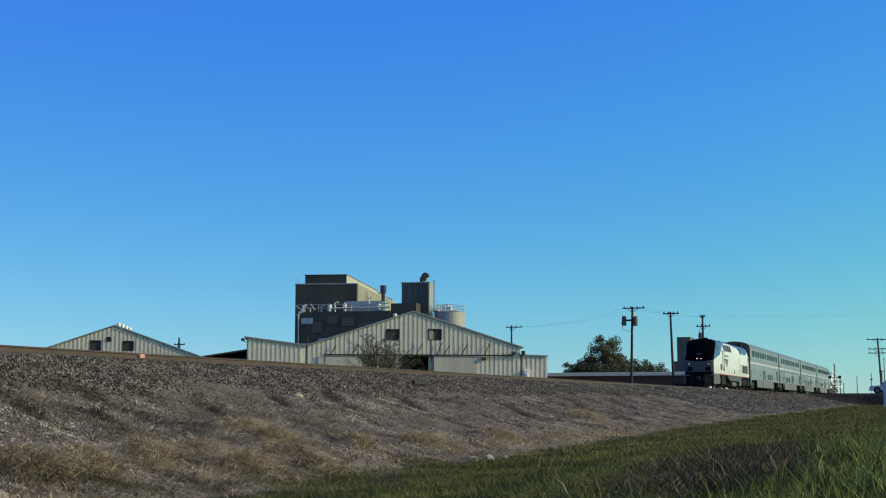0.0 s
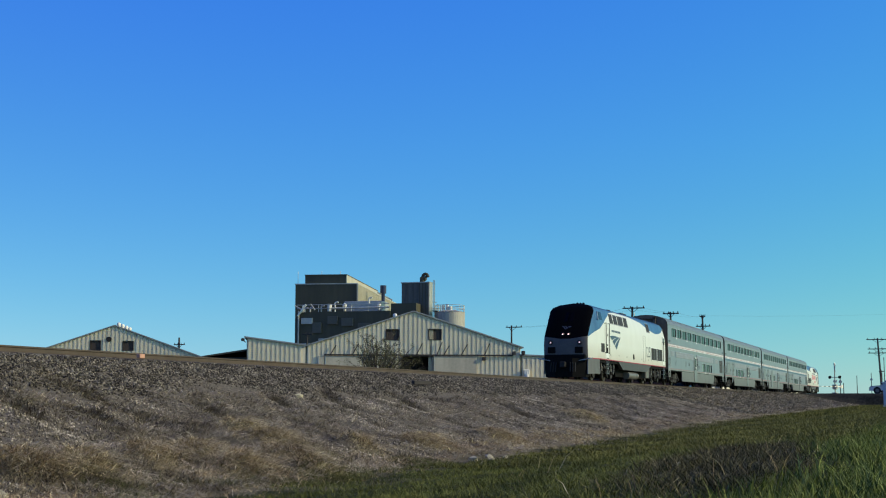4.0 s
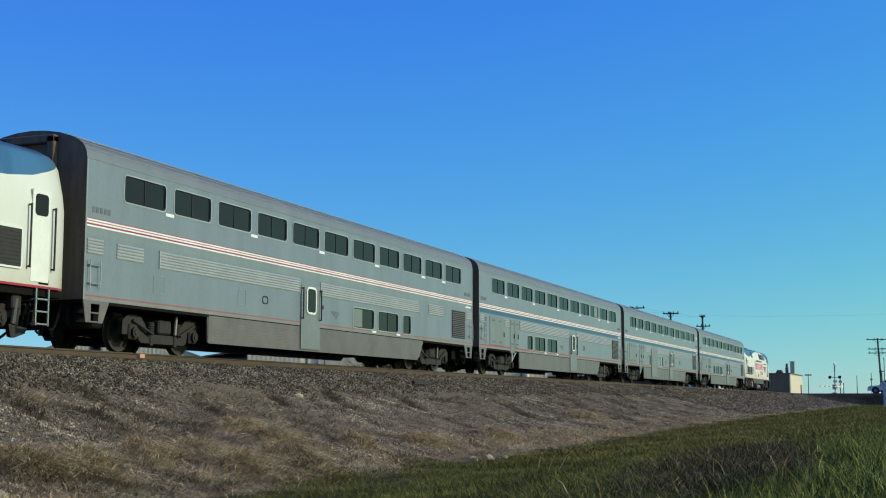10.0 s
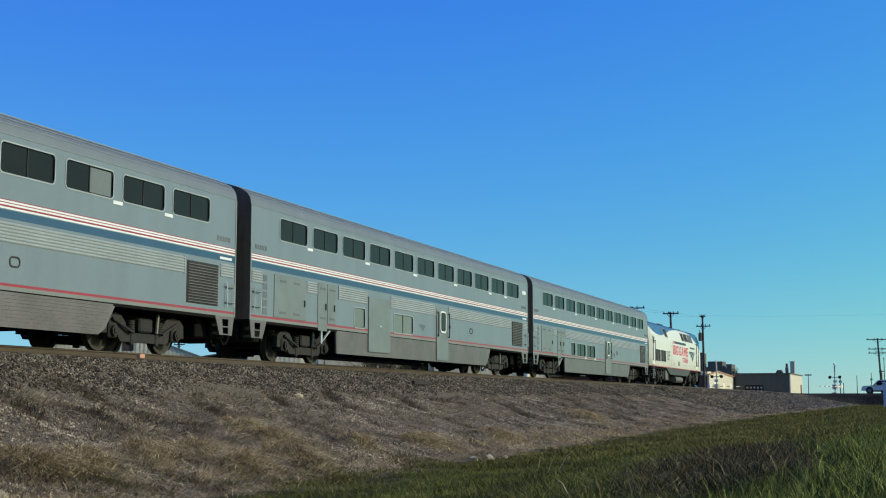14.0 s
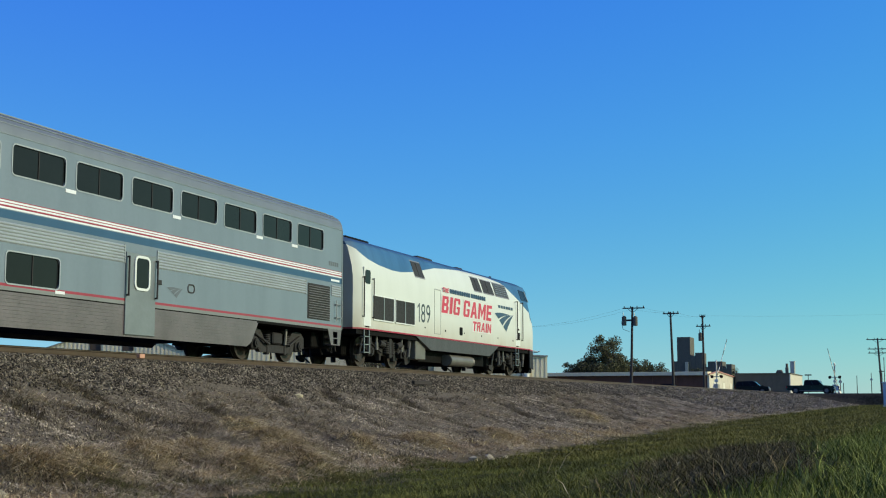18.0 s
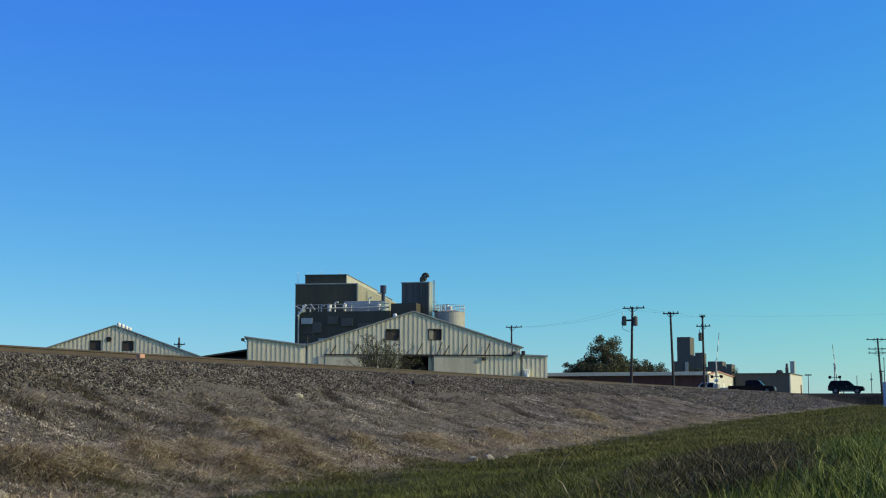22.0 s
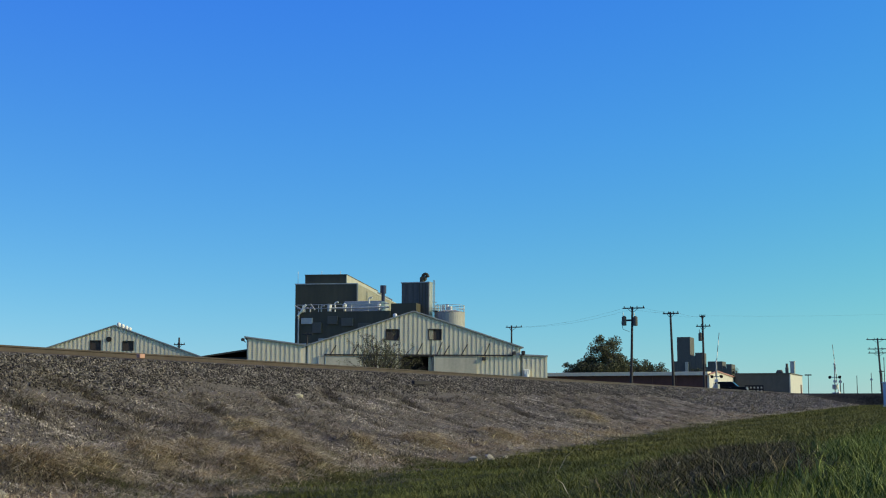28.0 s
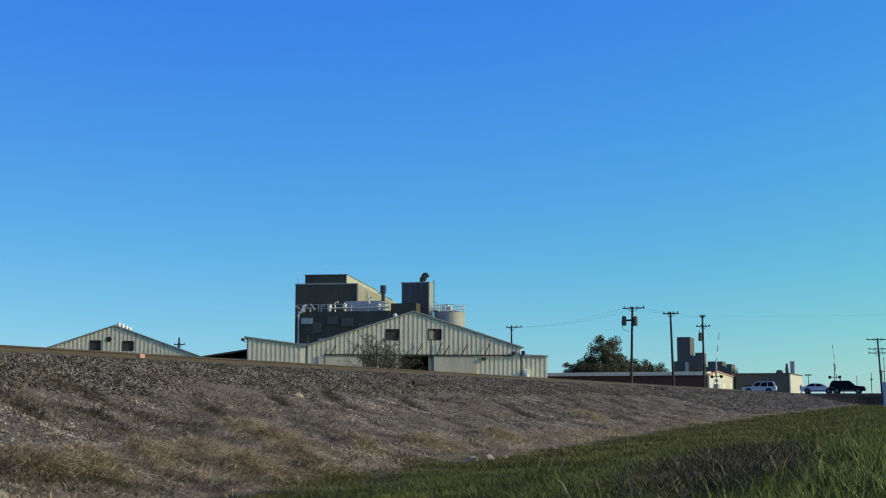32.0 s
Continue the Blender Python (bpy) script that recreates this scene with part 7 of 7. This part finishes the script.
def stone_field(name, n, xr, yr, power, smin, smax, material, label, seed, keep=None):
    r = np.random.default_rng(seed)
    x = xr[0] + (xr[1] - xr[0]) * r.uniform(0, 1, n) ** power
    y = r.uniform(*yr, n)
    if keep is not None:
        k = r.uniform(0, 1, n) < keep(x, y)
        x, y = x[k], y[k]
        n = len(x)
    s = r.uniform(smin, smax, n) * (1 + np.clip((x - 30) / 90, 0, 1))
    c = np.stack([x, y, ground_z(x, y) + s * 0.25], -1)
    base = np.array([(1, 0, 0), (-1, 0, 0), (0, 1, 0), (0, -1, 0), (0, 0, 0.8), (0, 0, -0.8)])
    q = r.normal(size=(n, 3, 3))
    q, _ = np.linalg.qr(q)
    v = (base[None] * r.uniform(0.6, 1.25, (n, 6, 1))) @ q * s[:, None, None] + c[:, None]
    f = np.array([(0, 2, 4), (2, 1, 4), (1, 3, 4), (3, 0, 4), (2, 0, 5), (1, 2, 5), (3, 1, 5), (0, 3, 5)])
    return bulk(name, v.reshape(-1, 3), (f[None] + 6 * np.arange(n)[:, None, None]).reshape(-1, 3), material, label, "gravel")


def blade_field(name, x, y, length, width, material, label, category, seed, lean=0.5, droop=0.3, toward=None, spread=0.7):
    r = np.random.default_rng(seed)
    n = len(x)
    a, f = r.uniform(0, 6.2832, n), r.uniform(0, 6.2832, n)
    if toward is not None:
        a = toward + r.normal(0, spread, n)
    L, Wd = length * r.uniform(0.55, 1.3, n), width * r.uniform(0.6, 1.4, n)
    d = np.stack([np.cos(a), np.sin(a), np.zeros(n)], -1)
    side = np.stack([np.cos(f), np.sin(f), np.zeros(n)], -1) * Wd[:, None] / 2
    p = np.stack([x, y, ground_z(x, y) - 0.01], -1)
    ln = np.maximum(np.abs(r.normal(lean, lean * 0.45, n)), lean * 0.55)
    up = np.array([0, 0, 1.0])
    m = p + d * (ln * L * 0.42)[:, None] + up * (L * 0.55 * (1 - 0.62 * np.clip(droop * ln, 0, 1)))[:, None]
    t = p + d * (ln * L)[:, None] + up * (L * np.clip(1 - droop * ln, -0.1, 1))[:, None]
    v = np.stack([p - side, p + side, m + side * 0.8, m - side * 0.8, t], 1).reshape(-1, 3)
    tri = np.array([(0, 1, 2), (0, 2, 3), (3, 2, 4)])
    return bulk(name, v, (tri[None] + 5 * np.arange(n)[:, None, None]).reshape(-1, 3), material, label, category)


M_stone = leaf_material("slope_stone", (0.09, 0.072, 0.051), (0.28, 0.226, 0.16), (0.55, 0.46, 0.34), 1.5, (0.4, 0.38, 0.36), (1.45, 1.45, 1.45), 0.4)
M_ballast = leaf_material("ballast_stone", (0.025, 0.021, 0.015), (0.094, 0.078, 0.056), (0.36, 0.30, 0.22), 1.8, (0.55, 0.53, 0.5), (1.2, 1.2, 1.2))
M_straw = leaf_material("dry_straw", (0.17, 0.116, 0.06), (0.44, 0.315, 0.17), (0.86, 0.67, 0.40), 1.6, (0.48, 0.41, 0.35), (1.35, 1.35, 1.3))
M_pale_straw = leaf_material("pale_straw", (0.20, 0.145, 0.07), (0.52, 0.405, 0.21), (0.84, 0.71, 0.42), 1.5, (0.6, 0.52, 0.45))
M_weed = leaf_material("grey_weeds", (0.18, 0.142, 0.094), (0.42, 0.34, 0.228), (0.76, 0.63, 0.45), 1.5, (0.26, 0.24, 0.21), (1.5, 1.5, 1.5), 0.4)
M_green = leaf_material("green_grass", (0.054, 0.060, 0.011), (0.112, 0.124, 0.023), (0.26, 0.25, 0.062), 0.8, (0.42, 0.45, 0.38), (1.35, 1.3, 1.25))
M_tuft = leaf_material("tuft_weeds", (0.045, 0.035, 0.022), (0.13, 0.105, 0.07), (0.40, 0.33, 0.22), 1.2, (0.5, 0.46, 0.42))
# gully weeds: a brown darkened to carry the shade of the shallow gullies
M_darkweed = leaf_material("gully_shade_weeds", (0.03, 0.021, 0.011), (0.06, 0.044, 0.025), (0.14, 0.105, 0.062))
M_fargrass = leaf_material("sunny_grass", (0.08, 0.078, 0.015), (0.145, 0.142, 0.03), (0.25, 0.23, 0.065), 0.6, (0.55, 0.55, 0.48), (1.35, 1.28, 1.2))
M_olive = leaf_material("olive_grass", (0.05, 0.05, 0.012), (0.11, 0.11, 0.03), (0.24, 0.22, 0.08), 1.4, (0.6, 0.55, 0.5))
M_lush = leaf_material("lush_green_grass", (0.055, 0.074, 0.010), (0.13, 0.16, 0.026), (0.33, 0.35, 0.09), 0.9, (0.6, 0.6, 0.5))
# weed colours darkened to stand for a shade patch; the palest are real stems
M_shadeweed = leaf_material("shade_patch_weeds", (0.026, 0.022, 0.006), (0.055, 0.048, 0.014), (0.26, 0.21, 0.1), 1.2)


def weedy(x, y):
    return np.clip(0.5 + 1.6 * wob(x * 0.7 + y * 0.6, y * 1.1, 0.75, 17), 0, 1)


stone_field("ballast", 95000, (11, 85), (13.8, 17.3), 1.8, 0.02, 0.038, M_ballast, "coarse dark grey ballast stones along the track", 11, lambda x, y: np.clip((y - 14.75 + 0.7 * wob(x, y, 0.8, 33)) / 0.7, 0, 1) * np.clip(1 - 1.3 * rills(x, y), 0.06, 1))
stone_field("slope_gravel", 130000, (10, 80), (9.6, 14.6), 1.8, 0.012, 0.027, M_stone, "loose grey gravel spilled down the weedy slope", 12, lambda x, y: np.clip(1.1 - 1.1 * weedy(x, y), 0.03, 1) * np.clip(1 - 1.3 * rills(x, y), 0.06, 1))


def scatter(n, xr, yr, power, seed, keep=None):
    r = np.random.default_rng(seed)
    x = xr[0] + (xr[1] - xr[0]) * r.uniform(0, 1, n) ** power
    y = r.uniform(*yr, n)
    if keep is not None:
        k = r.uniform(0, 1, n) < keep(x, y)
        x, y = x[k], y[k]
    return x, y


x, y = scatter(190000, (9, 90), (9.3, 15.0), 1.7, 21, lambda x, y: np.clip(weedy(x, y) * 1.6 - 0.45, 0, 1) * np.clip(1 - 1.5 * rills(x, y), 0.1, 1))
blade_field("slope_weeds", x, y, 0.2, 0.010, M_weed, "matted grey-brown dead weeds on the slope", "weeds", 22, 1.8, 0.48, -2.0, 1.1)
cx, cy = scatter(2600, (10, 90), (9.8, 15.4), 1.7, 91, lambda x, y: np.clip(0.35 + 0.8 * wob(x, y, 0.9, 95), 0.05, 1))
r = np.random.default_rng(92)
x, y = np.repeat(cx, 26) + r.normal(0, 0.07, 26 * len(cx)), np.repeat(cy, 26) + r.normal(0, 0.06, 26 * len(cx))
blade_field("weed_tufts", x, y, 0.17, 0.009, M_tuft, "small dead brown-grey weed tufts on the slope", "weeds", 93, 0.8, 0.35)
# dark blades along the gullies are brown weeds and painted shade in one
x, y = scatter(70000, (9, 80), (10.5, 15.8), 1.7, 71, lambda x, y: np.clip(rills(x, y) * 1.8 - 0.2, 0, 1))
blade_field("gully_weeds", x, y, 0.14, 0.012, M_darkweed, "weeds in the gullies of the slope, brown darkened for the shade there", "weeds", 72, 1.4, 0.45)
# brown brush again, set where shade darkens the gullies
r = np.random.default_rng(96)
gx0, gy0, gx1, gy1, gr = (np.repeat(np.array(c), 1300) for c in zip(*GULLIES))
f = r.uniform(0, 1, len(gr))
blade_field("gully_brush", gx0 + f * (gx1 - gx0) + r.normal(0, 0.6, len(gr)) * gr, gy0 + f * (gy1 - gy0) + r.normal(0, 0.6, len(gr)) * gr, 0.15, 0.011, M_tuft, "brown brush along the washed-out gullies, partly standing in for their shade", "weeds", 97, 1.1, 0.45)
x, y = scatter(30000, (80, 182), (9.5, 16.5), 1.2, 61)
blade_field("far_weeds", x, y, 0.22, 0.06, M_weed, "grey-brown dead weeds along the far embankment", "weeds", 62, 1.2, 0.5, -1.9)
stone_field("far_gravel", 26000, (75, 182), (10, 17.2), 1.3, 0.03, 0.06, M_ballast, "grey ballast of the far embankment", 63)
clump = lambda x, y: np.clip(1.1 * wob(x, y * 1.3, 1.3, 29) + 0.15 - 0.9 * np.abs(y - 9.9 - 0.5 * wob(x, y, 0.3, 8)) + 1.3 * tussocks(x, y), 0, 1)
x, y = scatter(190000, (9, 60), (8.2, 13.4), 1.5, 23, clump)
blade_field("straw_grass", x, y, 0.22, 0.007, M_straw, "dry straw-coloured grass along the foot of the slope", "grass", 24, 1.6, 0.5)
x, y = scatter(420000, (12, 46), (8.5, 13.6), 1.3, 73, lambda x, y: np.clip(tussocks(x, y + 0.1) * 1.3 - 0.35, 0, 1))
blade_field("tussock_grass", x, y, 0.26, 0.008, M_pale_straw, "pale arching straw of dry grass tussocks", "grass", 74, 1.9, 0.5)
x, y = scatter(40000, (8, 70), (8.0, 12.0), 1.5, 25, lambda x, y: np.clip(0.5 - 0.3 * np.abs(y - 9.6), 0, 1))
blade_field("thin_straw", x, y, 0.18, 0.008, M_straw, "thin dry grass between ditch and slope", "grass", 26, 1.5, 0.5)
patch = lambda x, y: np.clip(1.3 + 0.7 * wob(x, y, 1.1, 55) - ((x - 14.5) / 5.5) ** 2 - ((y - 0.6 - 0.11 * x) / 0.9) ** 2, 0, 1)
toe = lambda x, y: np.clip((9.1 - y + 0.9 * wob(x, y, 0.7, 31)) / 0.8, 0, 1)
x, y = scatter(170000, (4.5, 24), (0.0, 9.5), 1.25, 41, lambda x, y: toe(x, y) * np.clip(0.75 + 0.6 * wob(x, y, 1.3, 37), 0.15, 1) * (1 - 0.65 * patch(x, y)))
blade_field("ditch_grass", x, y, 0.115, 0.006, M_green, "green grass in the ditch and on the bank", "grass", 42, 0.9, 0.38)
x, y = scatter(56000, (5, 30), (0.0, 2.4), 1.3, 51, lambda x, y: np.clip(1.3 - y + 0.8 * wob(x, y, 1.5, 53), 0, 1) * (1 - 0.8 * patch(x, y)))
blade_field("lush_grass", x, y, 0.2, 0.009, M_lush, "lush broad-bladed green grass close by", "grass", 52, 0.55, 0.35)
x, y = scatter(120000, (22, 75), (0.2, 9.8), 1.5, 43, toe)
blade_field("bank_grass", x, y, 0.12, 0.012, M_fargrass, "sunny green grass along the ditch", "grass", 44, 0.9, 0.35)
x, y = scatter(34000, (27, 140), (8.8, 10.9), 1.5, 85, lambda x, y: np.clip(1.5 * wob(x, y, 0.8, 87) + 0.3 - 0.8 * np.abs(y - 9.8), 0, 1))
blade_field("toe_straw", x, y, 0.2, 0.014, M_pale_straw, "pale dry grass fringe between ditch and slope", "grass", 86, 1.4, 0.45)
x, y = scatter(90000, (11, 24), (8.6, 11.2), 1.0, 81, lambda x, y: np.clip(1.4 * wob(x, y, 1.1, 83) + 0.25 - 0.55 * np.abs(y - 9.4), 0, 1))
blade_field("verge_grass", x, y, 0.13, 0.006, M_olive, "olive green grass growing through the dry straw", "grass", 82, 1.0, 0.4)
x, y = scatter(40000, (70, 176), (0.5, 11), 1.3, 45, lambda x, y: np.clip((9.3 - y) / 1.5, 0, 1))
blade_field("far_grass", x, y, 0.16, 0.04, M_fargrass, "sunny green grass towards the road", "grass", 46, 0.5, 0.3)
# tangled dark weeds in place of a patch of shade on the grass
x, y = scatter(46000, (7, 22), (0.4, 4.0), 1.0, 47, patch)
blade_field("shade_weeds", x, y, 0.19, 0.006, M_shadeweed, "tangled weeds coloured dark to stand for a patch of shade in the grass", "weeds", 48, 1.0, 0.4)
x, y = scatter(420, (7, 22), (0.4, 4.5), 1.0, 49, lambda x, y: 0.15 + patch(x, y))
blade_field("seed_stalks", x, y, 0.27, 0.006, M_pale_straw, "tall pale dry grass stalks", "grass", 50, 0.9, 0.4)

x, y = np.array((16.6, 16.75, 16.9, 17.3, 17.5, 20.5, 14.2)), np.array((5.35, 5.3, 5.55, 5.1, 5.0, 6.2, 3.4))
blade_field("bent_stalks", x, y, 0.46, 0.007, M_pale_straw, "tall bent pale stalks in the ditch grass", "grass", 101, 0.5, 0.5, -1.2, 0.5)

# ---------- ties, last ----------
tie = part("tie", box(B(), -0.115, 0.115, -1.3, 1.3, -0.35, -0.172, 0.012), M_tie, track)
tie.matrix_basis = pose(-5, 0, 0)
for k in range(1, 290):
    share(tie, track, pose(-5 + 0.5 * k, 0, 0))


def motions():
    for ob, off in train:
        walk(ob, [(t, pose(lead(t) + off, TY, 0)) for t in range(0, 33, 2)])
    steps = [k / 30 for k in range(0, 22 * 30 + 1)] + [32]
    for ob, x, r in wheelsets:
        turn = lambda t: math.degrees((lead(min(t, 22)) - lead(0)) / r)
        walk(ob, [(t, pose(x, 0, r, 0, turn(t), 0)) for t in steps])
    for ob, way, rows in vehicles:
        x = ROAD_X - 2.0 if way < 0 else ROAD_X + 2.0
        end = [] if rows[-1][0] == 32 else [(32, rows[-1][1])]
        walk(ob, [(t, pose(x, road_y(px, x), float(road_height(road_y(px, x))), 0, 0, 90 * way)) for t, px in rows + end])
    for arm in gates:
        rise = ((0, 0), (14.4, 0), (15.4, -24), (16.5, -49), (17, -54), (18, -61), (19, -70), (20, -77), (21, -78), (32, -78))
        walk(arm, [(t, pose(0, 0.4, 1.15, 0, a, 0)) for t, a in rise])


motions()
